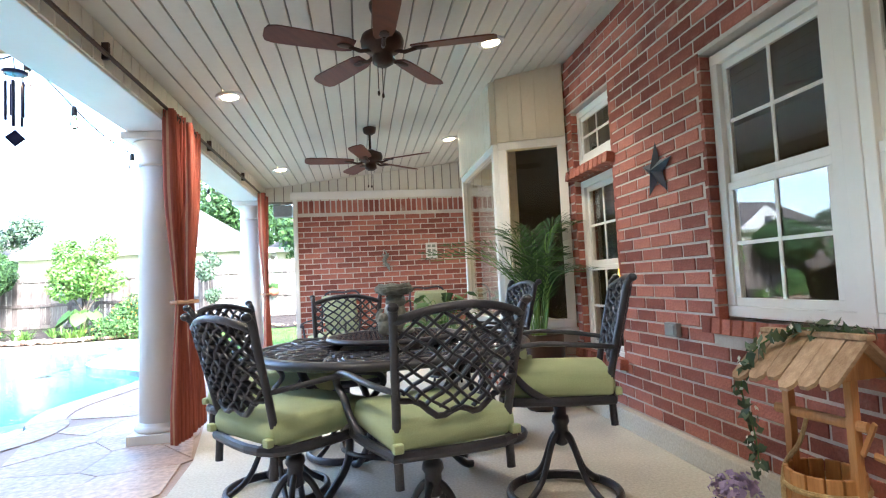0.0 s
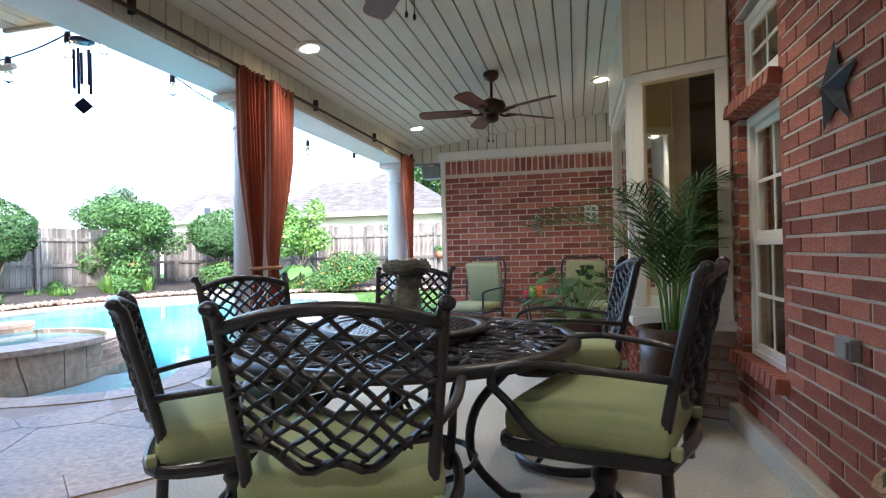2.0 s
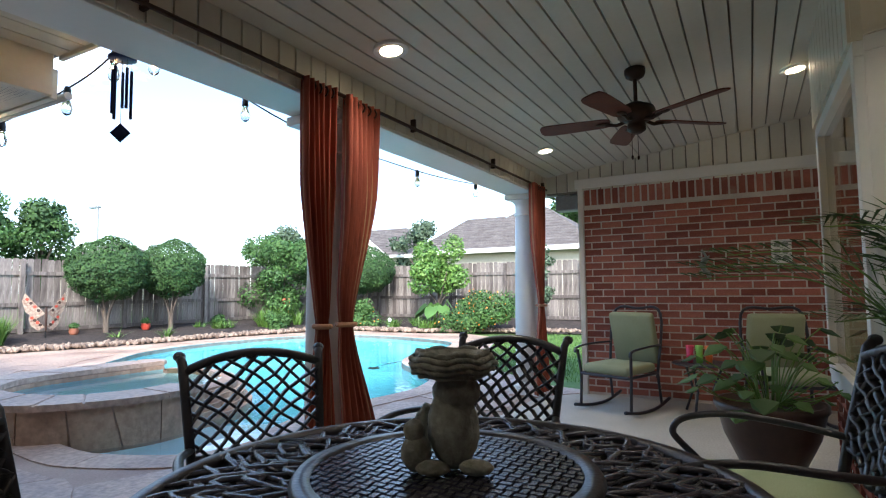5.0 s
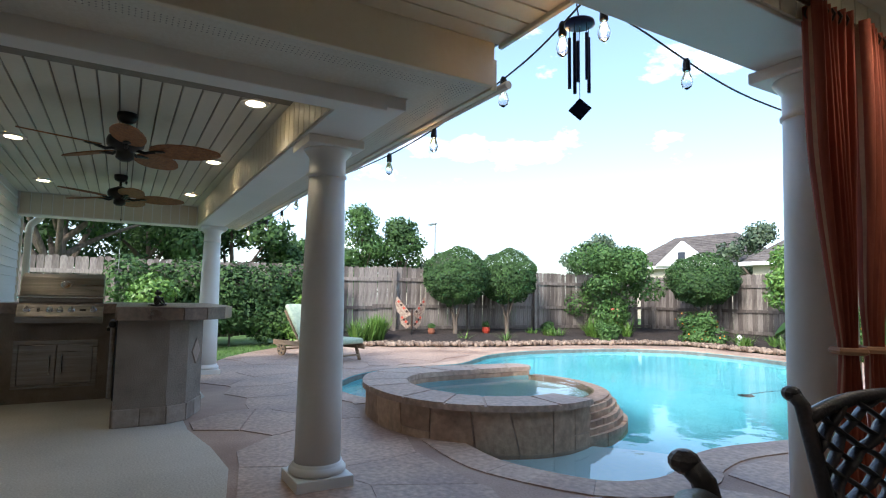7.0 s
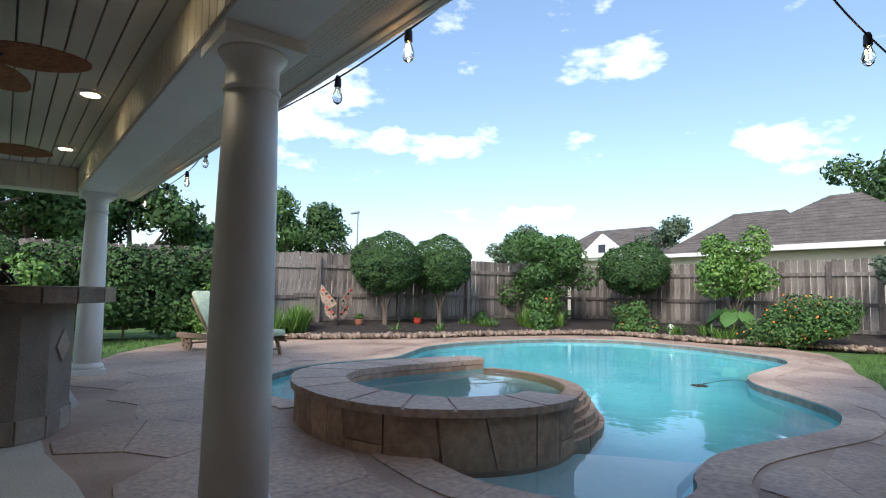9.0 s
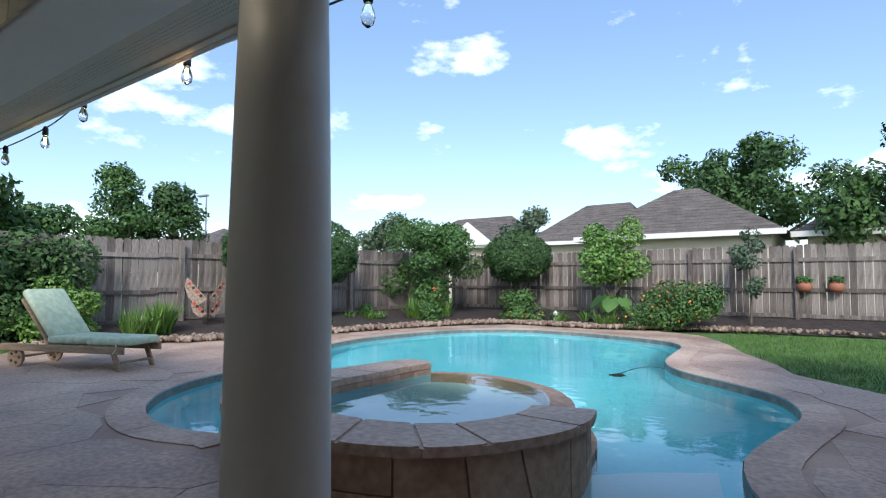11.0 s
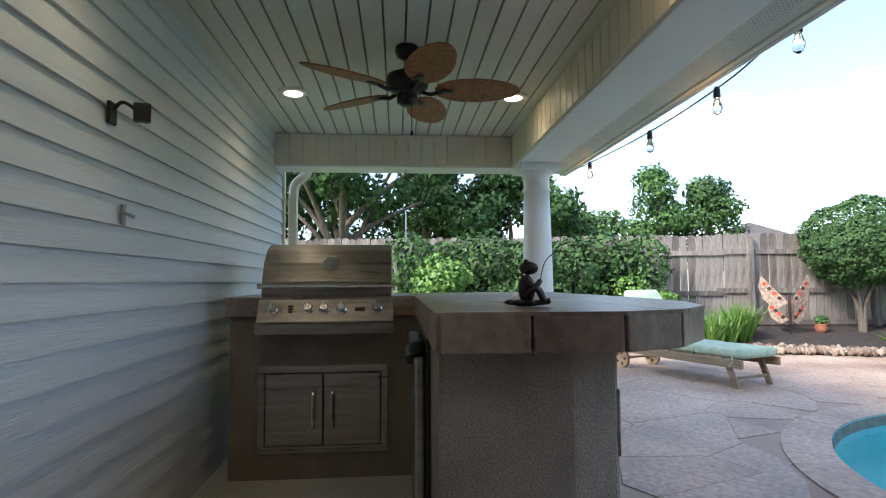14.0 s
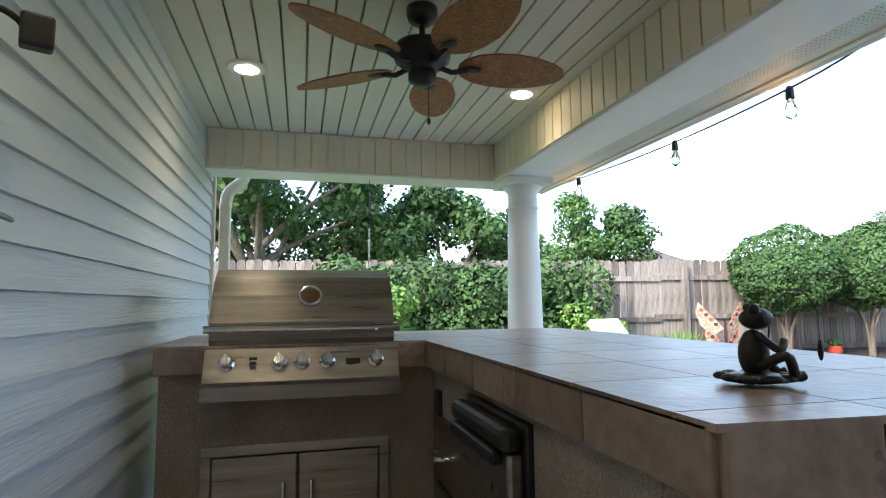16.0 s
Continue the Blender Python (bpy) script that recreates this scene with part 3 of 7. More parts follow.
structure("fascia", bm, CREAM, "cream fascia boards at the eaves", "fascia")
bm = tube(B(), [(-8.55, 4.68, 2.25), (-1.13, 4.68, 2.25)], 0.022, 8)
structure("gutter", bm, WHITE, "white gutter lip under the eave", "gutter")
# connecting ceiling between the wings
structure("ceiling_3", boards_x(B(), -1.165, -0.40, 0.5, 4.64, 0.128, lambda x: 2.46), CREAM, "cream grooved boards between the two roofs", "ceiling")
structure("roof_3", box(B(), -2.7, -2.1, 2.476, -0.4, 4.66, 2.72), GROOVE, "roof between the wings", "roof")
structure("trim_5", box(B(), -1.165, 4.64, 2.44, -0.40, 4.665, 2.60, 0.004), CREAM, "cream edge board of the connecting roof", "trim")

# lap siding wall beside the grill
wall_siding = slab_wall("wall_siding", [(-8.30, 1.66, -0.1, -2.6, 1.80, 2.6)], SIDING, "blue-grey lap siding wall")
for i in range(22):
    b = B()
    z0, z1 = 0.01 + i * 0.113, 0.01 + i * 0.113 + 0.126
    vs = [b.verts.new(p) for p in ((-8.3, 1.80, z0), (-2.6, 1.80, z0), (-2.6, 1.824, z0), (-8.3, 1.824, z0), (-8.3, 1.80, z1), (-2.6, 1.80, z1), (-2.6, 1.806, z1), (-8.3, 1.806, z1))]
    for f in ((0, 1, 2, 3), (4, 7, 6, 5), (0, 4, 5, 1), (1, 5, 6, 2), (2, 6, 7, 3), (3, 7, 4, 0)):
        b.faces.new([vs[j] for j in f])
    part("siding_board", b, SIDING, wall_siding)
bm = box(B(), -8.36, 1.66, 0, -8.30, 1.84, 2.49, 0.004)
structure("trim_6", bm, CREAM, "cream corner board", "trim")

# columns
def column(x, y, h, label):
    t = thing("column", label, "column", Matrix.Translation((x, y, 0)), "patio columns")
    part("plinth", box(B(), -0.18, -0.18, 0, 0.18, 0.18, 0.07, 0.006), WHITE, t)
    part("base_ring", lathe(B(), [(0.165, 0.07), (0.178, 0.085), (0.178, 0.105), (0.163, 0.12), (0.155, 0.125), (0.155, 0.14)], 32), WHITE, t, smooth=True)
    part("shaft", lathe(B(), [(0.145, 0.14), (0.141, 0.6), (0.136, 1.1), (0.126, 1.6), (0.117, h - 0.24)], 40), WHITE, t, smooth=True)
    part("neck_ring", lathe(B(), [(0.117, h - 0.24), (0.128, h - 0.232), (0.128, h - 0.218), (0.118, h - 0.21), (0.118, h - 0.11), (0.15, h - 0.065), (0.155, h - 0.055)], 40), WHITE, t, smooth=True)
    part("capital", box(B(), -0.185, -0.185, h - 0.055, 0.185, 0.185, h, 0.006), WHITE, t)
    return t

column(-0.25, 5.76, 2.26, "tall white round column beside the rust curtains")
column(-0.23, 9.16, 2.26, "white round column at the far end of the patio")
column(-2.46, 4.19, 2.185, "white round column beside the spa")
column(-7.87, 4.20, 2.185, "white round column beyond the bar counter")

# ---- windows ----
def window(name, y0, y1, z0, z1, cols, rows, label, mull=0.0, meet=True):
    """A white sash window set in the east wall."""
    t = tagged(new(name), label, "window", "", "structure")
    x = 3.10
    b = B()
    f = 0.055
    for q in ((y0, z0, y1, z0 + f), (y0, z1 - f, y1, z1), (y0, z0 + f, y0 + f, z1 - f), (y1 - f, z0 + f, y1, z1 - f)):
        box(b, x - 0.01, q[0], q[1], x + 0.06, q[2], q[3], 0.004)
    part("window_frame", b, WHITE, t)
    zm = (z0 + z1) / 2
    for s, (a, c) in enumerate(((z0 + f, zm), (zm, z1 - f)) if meet else ((z0 + f, z1 - f),)):
        xs = x + 0.012 + 0.018 * s
        b = B()
        for q in ((y0 + f, a, y1 - f, a + 0.04), (y0 + f, c - 0.04, y1 - f, c), (y0 + f, a + 0.04, y0 + f + 0.035, c - 0.04), (y1 - f - 0.035, a + 0.04, y1 - f, c - 0.04)):
            box(b, xs - 0.012, q[0], q[1], xs + 0.012, q[2], q[3], 0.003)
        sash = part("sash", b, WHITE, t)
        ya, yb, za, zb = y0 + f + 0.035, y1 - f - 0.035, a + 0.04, c - 0.04
        g = part("pane", box(B(), xs - 0.003, ya, za, xs + 0.003, yb, zb), GLASS, sash)
        g.visible_shadow = False
        for i in range(1, cols):
            yy = ya + (yb - ya) * i / cols
            part("muntin", box(B(), xs - 0.009, yy - 0.009, za, xs - 0.0035, yy + 0.009, zb), WHITE, sash)
        for j in range(1, rows):
            zz = za + (zb - za) * j / rows
            part("muntin", box(B(), xs - 0.0085, ya, zz - 0.009, xs - 0.0034, yb, zz + 0.009), WHITE, sash)
    return t

window("window_1", 3.16, 3.90, 0.81, 2.15, 2, 2, "white double-hung window with grilles in the brick wall")
window("window_2", 2.34, 3.08, 0.81, 2.15, 2, 2, "white double-hung window beside its twin")
window("window_3", 1.47, 2.26, 0.81, 2.15, 2, 2, "white double-hung window near the corner")
structure("trim_7", box(box(B(), 3.085, 3.08, 0.81, 3.17, 3.16, 2.15, 0.004), 3.085, 2.26, 0.81, 3.17, 2.34, 2.15, 0.004), WHITE, "white mullion posts between the windows", "trim")
window("window_4", 4.97, 5.65, 0.43, 1.82, 2, 2, "tall narrow white window beside the bay")
window("window_5", 4.97, 5.65, 1.94, 2.40, 2, 2, "small white transom window over the narrow one", meet=False)

# bay window
BAY = [(3.04, 5.79), (2.50, 6.01), (2.50, 7.55), (3.04, 7.84)]
bay_base = B()
poly(bay_base, BAY + [(3.2, 7.84), (3.2, 5.79)], 0.0, 0.56)
bay = structure("wall_bay", bay_base, MORTAR, "brick knee wall under the bay window", "wall")
structure("window_sill", poly(B(), [(3.06, 5.74), (2.46, 5.985), (2.46, 7.575), (3.06, 7.90), (3.2, 7.90), (3.2, 5.74)], 0.56, 0.62), WHITE, "white sill of the bay window", "sill")
t = tagged(new("window_6"), "white framed bay window with dark glass", "window", "", "structure")
for i in range(3):
    a, c = Vector((*BAY[i], 0)), Vector((*BAY[i + 1], 0))
    d = (c - a)
    L = d.length
    m = Matrix.Translation(a) @ Matrix.Rotation(math.atan2(d.y, d.x), 4, "Z")
    b = B()
    for q in ((0, 0.62, L, 0.69), (0, 2.17, L, 2.24), (0, 0.69, 0.075, 2.17), (L - 0.075, 0.69, L, 2.17)):
        box(b, q[0], -0.03, q[1], q[2], 0.05, q[3], 0.005)
    b.transform(m)
    fr = part("window_frame", b, WHITE, t)
    b = box(B(), 0.075, 0.0, 0.69, L - 0.075, 0.008, 2.17)
    b.transform(m)
    g = part("pane", b, GLASS, fr)
    g.visible_shadow = False
    b = B()
    n = max(round(L / 0.125), 3)
    for j in range(n):
        box(b, j * L / n + 0.006, 0.05, 2.24, (j + 1) * L / n - 0.006, 0.064, 2.92)
    box(b, 0.0, 0.01, 2.24, L, 0.05, 2.95)
    b.transform(m)
    structure("trim_%d" % (8 + i), b, CREAM, "cream vertical boards above the bay window", "trim")

# lit table lamp inside
t = thing("table_lamp", "yellow-shaded table lamp glowing inside the window", "lamp", Matrix.Translation((3.75, 6.1, 0)))
part("stand", lathe(B(), [(0.1, 0.0), (0.1, 0.03), (0.02, 0.05), (0.02, 1.0)], 16), BRONZE, t)
part("shade", lathe(B(), [(0.15, 1.0), (0.11, 1.24)], 24), SHADEGLOW, t, "glowing yellow lamp shade", True)

# ---- ceiling lamps ----
def can_light(x, y, z, tilt, first, watts):
    if first is None:
        t = thing("recessed_light", "round recessed ceiling light with a glowing warm lens", "light", None, "recessed ceiling lights")
        part("trim_ring", lathe(B(), [(0.062, -0.012), (0.098, -0.012), (0.1, -0.002), (0.1, 0.004), (0.062, 0.004)], 28, ring=True), WHITE, t, smooth=False)
        part("lens", lathe(B(), [(0.001, -0.016), (0.04, -0.018), (0.063, -0.013), (0.063, 0.002)], 28), LAMPGLOW, t, "glowing warm white lens")
        t.matrix_world = pose(x, y, z, 0, tilt, 0)
        first = t
    else:
        t = copy_thing(first, pose(x, y, z, 0, tilt, 0))
    la = bpy.data.lights.new("lamp_light", "SPOT")
    la.energy, la.color, la.shadow_soft_size, la.spot_size, la.spot_blend = watts, (1.0, 0.86, 0.66), 0.06, radians(125), 0.8
    lo = new("lamp_light", la)
    lo.location = (x, y, z - 0.03)
    return first

first = None
for x, y in ((0.33, 5.6), (0.33, 8.25), (2.38, 7.85), (2.25, 5.12), (0.33, 2.9), (2.18, 1.9)):
    first = can_light(x, y, ceil_z(x) - 0.004, -7.07, first, 13)
for x in (-2.77, -4.73, -6.83):
    for y in (3.77, 2.19):
        first = can_light(x, y, Z2 - 0.004, 0, first, 4)

# ---- ceiling fans ----
def fan(x, y, z, drop, turn, leafy, label):
    t = thing("ceiling_fan", label, "ceiling fan", pose(x, y, z, 0, 0, turn))
    met = BLACK if leafy else BRONZE
    part("canopy", lathe(B(), [(0.03, -0.075), (0.06, -0.055), (0.068, -0.03), (0.068, 0.0)], 24), met, t, smooth=True)
    part("downrod", tube(B(), [(0, 0, -0.05), (0, 0, -drop)], 0.013, 10), met, t)
    zz = -drop
    part("motor", lathe(B(), [(0.03, zz + 0.03), (0.06, zz + 0.015), (0.115, zz - 0.01), (0.125, zz - 0.04), (0.12, zz - 0.075), (0.09, zz - 0.10), (0.055, zz - 0.115), (0.06, zz - 0.13), (0.06, zz - 0.165), (0.03, zz - 0.185)], 28), met, t, smooth=True)
    for i in range(5):
        m = Matrix.Rotation(2 * math.pi * i / 5, 4, "Z")
        b = tube(B(), [(0.06, 0, zz - 0.095), (0.13, 0, zz - 0.115), (0.2, 0, zz - 0.10)], 0.012, 8)
        blob(b, (0.22, 0, zz - 0.098), 0.05, 0.03, 0.008, 10, 6)
        b.transform(m)
        part("blade_iron", b, met, t)
        prof = [(0.16, 0.02), (0.18, 0.055), (0.23, 0.088), (0.31, 0.11), (0.41, 0.115), (0.50, 0.102), (0.58, 0.075), (0.63, 0.045), (0.652, 0.012)] if leafy else [(0.17, 0.045), (0.22, 0.06), (0.35, 0.066), (0.5, 0.072), (0.6, 0.072), (0.64, 0.06), (0.655, 0.03)]
        b = B()
        out = [(r, w) for r, w in prof] + [(r, -w) for r, w in reversed(prof)]
        poly(b, out, -0.004, 0.004)
        b.transform(m @ Matrix.Translation((0, 0, zz - 0.09)) @ Matrix.Rotation(radians(-14 if leafy else 12), 4, "X"))
        part("blade", b, WICKER if leafy else BLADEWOOD, t, "woven rattan leaf blade" if leafy else "")
    for dx in ((0.02,) if leafy else (0.02, -0.025)):
        c = part("pull_chain", tube(B(), [(dx, 0.02, zz - 0.18), (dx, 0.02, zz - 0.33)], 0.0022, 5), met, t)
        part("chain_knob", blob(B(), (dx, 0.02, zz - 0.345), 0.008, 0.008, 0.016, 8, 6), met, c)
    return t

fan(1.43, 4.42, ceil_z(1.43), 0.19, 54, False, "brown five-blade ceiling fan over the dining table")
fan(1.40, 6.95, ceil_z(1.40), 0.26, 40, False, "brown five-blade ceiling fan on a long downrod")
fan(-3.55, 3.02, Z2, 0.17, 2, True, "black ceiling fan with rattan leaf blades")
fan(-6.04, 2.98, Z2, 0.16, 16, True, "black ceiling fan with rattan leaf blades over the grill")

# ---- curtains ----
def curtain(x, y, turn, width, label, flip=1):
    t = thing("curtain", label, "curtain", pose(x, y, 0, 0, 0, turn), "rust patio curtains")
    rng = random.Random(int(x * 100 + y * 77))
    cols, rows = 64, 40
    b = B()
    grid = []
    for j in range(rows + 1):
        z = 0.06 + 2.27 * j / rows
        if z > 1.0:
            s = 0.30 + 0.70 * min((z - 1.0) / 0.75, 1) ** 0.8
        else:
            s = 0.30 + 0.75 * min((1.0 - z) / 0.7, 1) ** 0.9
        lean = flip * 0.06 * math.exp(-((z - 1.0) / 0.5) ** 2)
        row = []
        for i in range(cols + 1):
            u = i / cols - 0.5
            fold = 0.036 * (0.35 + s * 0.65) * math.cos(u * 2 * math.pi * 5.5 + 0.6 * math.sin(z * 1.3)) + 0.01 * math.sin(u * 40 + z * 2)
            row.append(b.verts.new((u * width * s + lean, fold, z)))
        grid.append(row)
    for j in range(rows):
        for i in range(cols):
            f = b.faces.new((grid[j][i], grid[j][i + 1], grid[j + 1][i + 1], grid[j + 1][i]))
            f.material_index = 1 if i % 13 in (5, 6) and i % 2 else 0
    ob = part("drape", b, CURTAIN, t, smooth=True)
    ob.data.materials.append(TAN)
    so = ob.modifiers.new("cloth", "SOLIDIFY")
    so.thickness = 0.004
    tie = [(lean_x + 0.0, y_, 1.0) for lean_x, y_ in ((flip * 0.06 - width * 0.19, 0), (flip * 0.06, -0.055), (flip * 0.06 + width * 0.19, 0), (flip * 0.06, 0.055))]
    part("tieback", tube(B(), bez(tie + tie[:1], 5)[:-1], 0.014, 8, True), TAN, t, "tan fabric tieback")
    for i in range(5):
        u = (-0.4 + 0.2 * i) * width
        part("grommet", tube(B(), [(u, 0.028 * math.cos(k * 0.785), 2.295 + 0.028 * math.sin(k * 0.785)) for k in range(8)], 0.006, 6, True), BRONZE, t)
    return t

curtain(0.0, 5.38, 86, 0.23, "rust orange striped curtain tied back at the column", 0.6)
curtain(0.0, 5.76, 94, 0.33, "rust orange striped curtain tied back beside its pair", -2.6)
curtain(0.0, 8.92, 90, 0.36, "rust orange striped curtain tied back at the far column", 1)
t = thing("curtain_rod", "dark metal curtain rod along the header beam", "curtain rod")
part("rod", tube(B(), [(-0.015, -1.0, 2.33), (-0.015, 9.3, 2.33)], 0.012, 8), BRONZE, t)
for y in (0.8, 2.6, 4.4, 6.4, 7.8, 9.2):
    part("bracket", box(B(), -0.05, y - 0.01, 2.31, -0.01, y + 0.01, 2.40), BRONZE, t)

# ---- dining set ----
def dining_chair():
    t = thing("dining_chair", "dark cast metal swivel dining chair with a green seat cushion", "chair", None, "chairs round the table")
    # seat frame
    part("seat_frame", tube(B(), bez([(-0.24, -0.24, 0.385), (0.24, -0.24, 0.385), (0.27, 0.22, 0.385), (0.0, 0.27, 0.38), (-0.27, 0.22, 0.385), (-0.24, -0.24, 0.385)], 6)[:-1], 0.016, 8, True), IRON, t)
    b = box(B(), -0.255, -0.25, 0.39, 0.255, 0.26, 0.475, 0.035)
    bmesh.ops.subdivide_edges(b, edges=b.edges[:], cuts=2, use_grid_fill=True)
    for v in b.verts:
        v.co.z += 0.018 * max(0, 1 - (v.co.x / 0.26) ** 2) * max(0, 1 - (v.co.y / 0.26) ** 2) * (1 if v.co.z > 0.43 else -0.4)
    cu = part("seat_cushion", b, CUSHION, t, "plump green canvas seat cushion", True)
    for s in (-1, 1):
        part("tie", box(B(), s * 0.235 - 0.02, -0.275, 0.40, s * 0.235 + 0.02, -0.245, 0.425, 0.006), CUSHION, cu)
    # back posts and rails
    def back(u, v):
        """u across -1..1, v up 0..1, leaning and slightly curved."""
        return Vector((u * (0.225 + 0.03 * v), -0.245 - 0.10 * v - 0.035 * (1 - u * u) + 0.02, 0.44 + 0.46 * v))
    for s in (-1, 1):
        part("back_post", tube(B(), [(s * 0.225, -0.235, 0.30)] + [tuple(back(s, v)) for v in (0, 0.25, 0.5, 0.75, 1.0)] + [(s * 0.262, -0.345, 0.925)], 0.017, 8), IRON, t, smooth=True)
        part("finial", blob(B(), (s * 0.263, -0.348, 0.925), 0.022, 0.022, 0.02, 10, 7), IRON, t)
        part("armrest", tube(B(), bez([back(s, 0.33), (s * 0.29, -0.12, 0.61), (s * 0.32, 0.08, 0.625), (s * 0.325, 0.22, 0.60), (s * 0.315, 0.265, 0.55), (s * 0.30, 0.23, 0.50), (s * 0.29, 0.15, 0.43), (s * 0.27, 0.06, 0.385)], 5), 0.016, 8, flat=0.8), IRON, t, smooth=True)
    top = [back(u, 0.93 + 0.115 * (1 - u * u)) for u in [i / 8 - 1 for i in range(17)]]
    part("top_rail", tube(B(), top, 0.018, 8), IRON, t, smooth=True)
    bot = [back(u, 0.30 - 0.19 * (1 - u * u) + 0.04 * math.cos(u * 9)) for u in [i / 8 - 1 for i in range(17)]]
    part("bottom_rail", tube(B(), bot, 0.013, 8), IRON, t, smooth=True)
    # woven lattice of cast straps
    b = B()
    def lim(u):
        return 0.30 - 0.19 * (1 - u * u), 0.93 + 0.115 * (1 - u * u)
    for sgn in (-1, 1):
        for k in range(-9, 10):
            pts = []
            for i in range(25):
                u = i / 12 - 1
                v = 0.58 + sgn * u * 0.46 + k * 0.135 + 0.02 * math.sin(u * 7 + k)
                lo, hi = lim(u)
                if lo <= v <= hi:
                    pts.append(back(u * 0.99, v) + Vector((0, 0.005 * sgn * math.cos(u * 20 + k * 3.1), 0)))
            if len(pts) > 2:
                tube(b, pts, 0.0165, 6, flat=0.4)
    part("lattice", b, IRON, t, "woven cast lattice back", True)
    # swivel base
    part("pedestal", lathe(B(), [(0.05, 0.385), (0.05, 0.37), (0.032, 0.355), (0.03, 0.30), (0.04, 0.295), (0.045, 0.275), (0.034, 0.26), (0.038, 0.20), (0.02, 0.19)], 18), IRON, t, smooth=True)
    part("rocker_plate", box(B(), -0.13, -0.06, 0.352, 0.13, 0.06, 0.378, 0.006), IRON, t)
    part("tension_knob", tube(B(), [(0.02, -0.05, 0.34), (0.1, -0.12, 0.335)], [0.012, 0.018], 8), BLACK, t)
    part("base_ring", tube(B(), [(0.27 * math.cos(a * math.pi / 18), 0.27 * math.sin(a * math.pi / 18), 0.022) for a in range(36)], 0.018, 8, True), IRON, t, smooth=True)
    for i in range(4):
        a = math.pi / 4 + i * math.pi / 2
        c, s = math.cos(a), math.sin(a)
        part("base_leg", tube(B(), bez([(0.02 * c, 0.02 * s, 0.235), (0.07 * c, 0.07 * s, 0.20), (0.15 * c, 0.15 * s, 0.085), (0.26 * c, 0.26 * s, 0.024)], 5), 0.014, 7), IRON, t, smooth=True)
    # tall pedestal, high seat and a short back
    levels = [(0.0, 0.0), (0.385, 0.455), (0.475, 0.565), (0.95, 0.95)]
    for ob in t.children_recursive:
        for v in ob.data.vertices:
            for (a, p), (e, q) in zip(levels, levels[1:]):
                if a <= v.co.z <= e:
                    v.co.z = p + (q - p) * (v.co.z - a) / (e - a)
                    break
    return t

chair = dining_chair()
SEATS = [((1.585, 3.19), (-0.27, 0.96), 1.0), ((0.72, 3.55), (0.76, 0.65), 0.93), ((0.51, 4.50), (0.87, -0.45), 0.95), ((1.15, 5.26), (-0.06, -1.0), 0.955), ((2.47, 3.82), (-0.95, 0.3), 1.0), ((2.35, 5.03), (-1.0, -0.1), 0.99)]
for i, ((bx, by), (fx, fy), sc) in enumerate(SEATS):
    q = math.hypot(fx, fy)
    fx, fy = fx / q, fy / q
    m = pose(bx + fx * 0.31, by + fy * 0.31, 0, 0, 0, math.degrees(math.atan2(-fx, fy))) @ Matrix.Diagonal((0.95, 0.98, 1.055 * sc, 1))
    if i == 0:
        chair.matrix_world = m
    else:
        copy_thing(chair, m)

TC = (1.41, 4.24)
t = thing("dining_table", "round dark cast metal dining table with an openwork top", "table", Matrix.Translation((*TC, 0)) @ Matrix.Diagonal((0.94, 0.94, 1, 1)))
part("rim", lathe(B(), [(0.70, 0.715), (0.735, 0.712), (0.75, 0.725), (0.75, 0.738), (0.735, 0.752), (0.70, 0.752)], 64, ring=True), IRON, t, smooth=True)
b = B()
rng = random.Random(5)
for ring, (ra, n) in enumerate(((0.655, 60), (0.60, 56), (0.54, 50), (0.48, 44), (0.42, 38), (0.36, 32))):
    for i in range(n):
        a0 = 2 * math.pi * i / n + ring * 0.3
        s = 1 if (i + ring) % 2 else -1
        pts = []
        for k in range(7):
            th = a0 + s * (k / 6 - 0.5) * 0.26
            rr = ra + 0.055 * math.sin(k / 6 * 6.0 + i)
            pts.append((rr * math.cos(th), rr * math.sin(th), 0.742 + 0.003 * s))
        tube(b, pts, [0.005, 0.009, 0.0115, 0.012, 0.011, 0.008, 0.004], 6, flat=0.7)
tagged(part("scrollwork", b, BASKET, t, "cast leaf scrollwork of the tabletop", True), kind="stuff")
part("top_plate", lathe(B(), [(0.001, 0.712), (0.705, 0.712), (0.705, 0.72), (0.001, 0.72)], 48), BLACK, t)
part("apron", tube(B(), [(0.55 * math.cos(k * 0.1745), 0.55 * math.sin(k * 0.1745), 0.70) for k in range(36)], 0.016, 8, True), IRON, t)
for i in range(4):
    a = 0.5 + i * math.pi / 2
    c, s = math.cos(a), math.sin(a)
    part("leg", tube(B(), bez([(0.55 * c, 0.55 * s, 0.70), (0.50 * c, 0.50 * s, 0.60), (0.32 * c, 0.32 * s, 0.42), (0.30 * c, 0.30 * s, 0.22), (0.44 * c, 0.44 * s, 0.05), (0.52 * c, 0.52 * s, 0.018)], 6), 0.021, 8), IRON, t, smooth=True)
part("lower_ring", tube(B(), [(0.30 * math.cos(k * 0.2618), 0.30 * math.sin(k * 0.2618), 0.25) for k in range(24)], 0.013, 8, True), IRON, t)
t = thing("lazy_susan", "round dark woven cast metal turntable on the table", "turntable", Matrix.Translation((*TC, 0.752)))
part("foot", lathe(B(), [(0.12, 0.0), (0.12, 0.022), (0.001, 0.022)], 32), IRON, t)
part("rim", lathe(B(), [(0.30, 0.024), (0.335, 0.022), (0.345, 0.032), (0.335, 0.046), (0.30, 0.044)], 56, ring=True), IRON, t, smooth=True)
b = B()
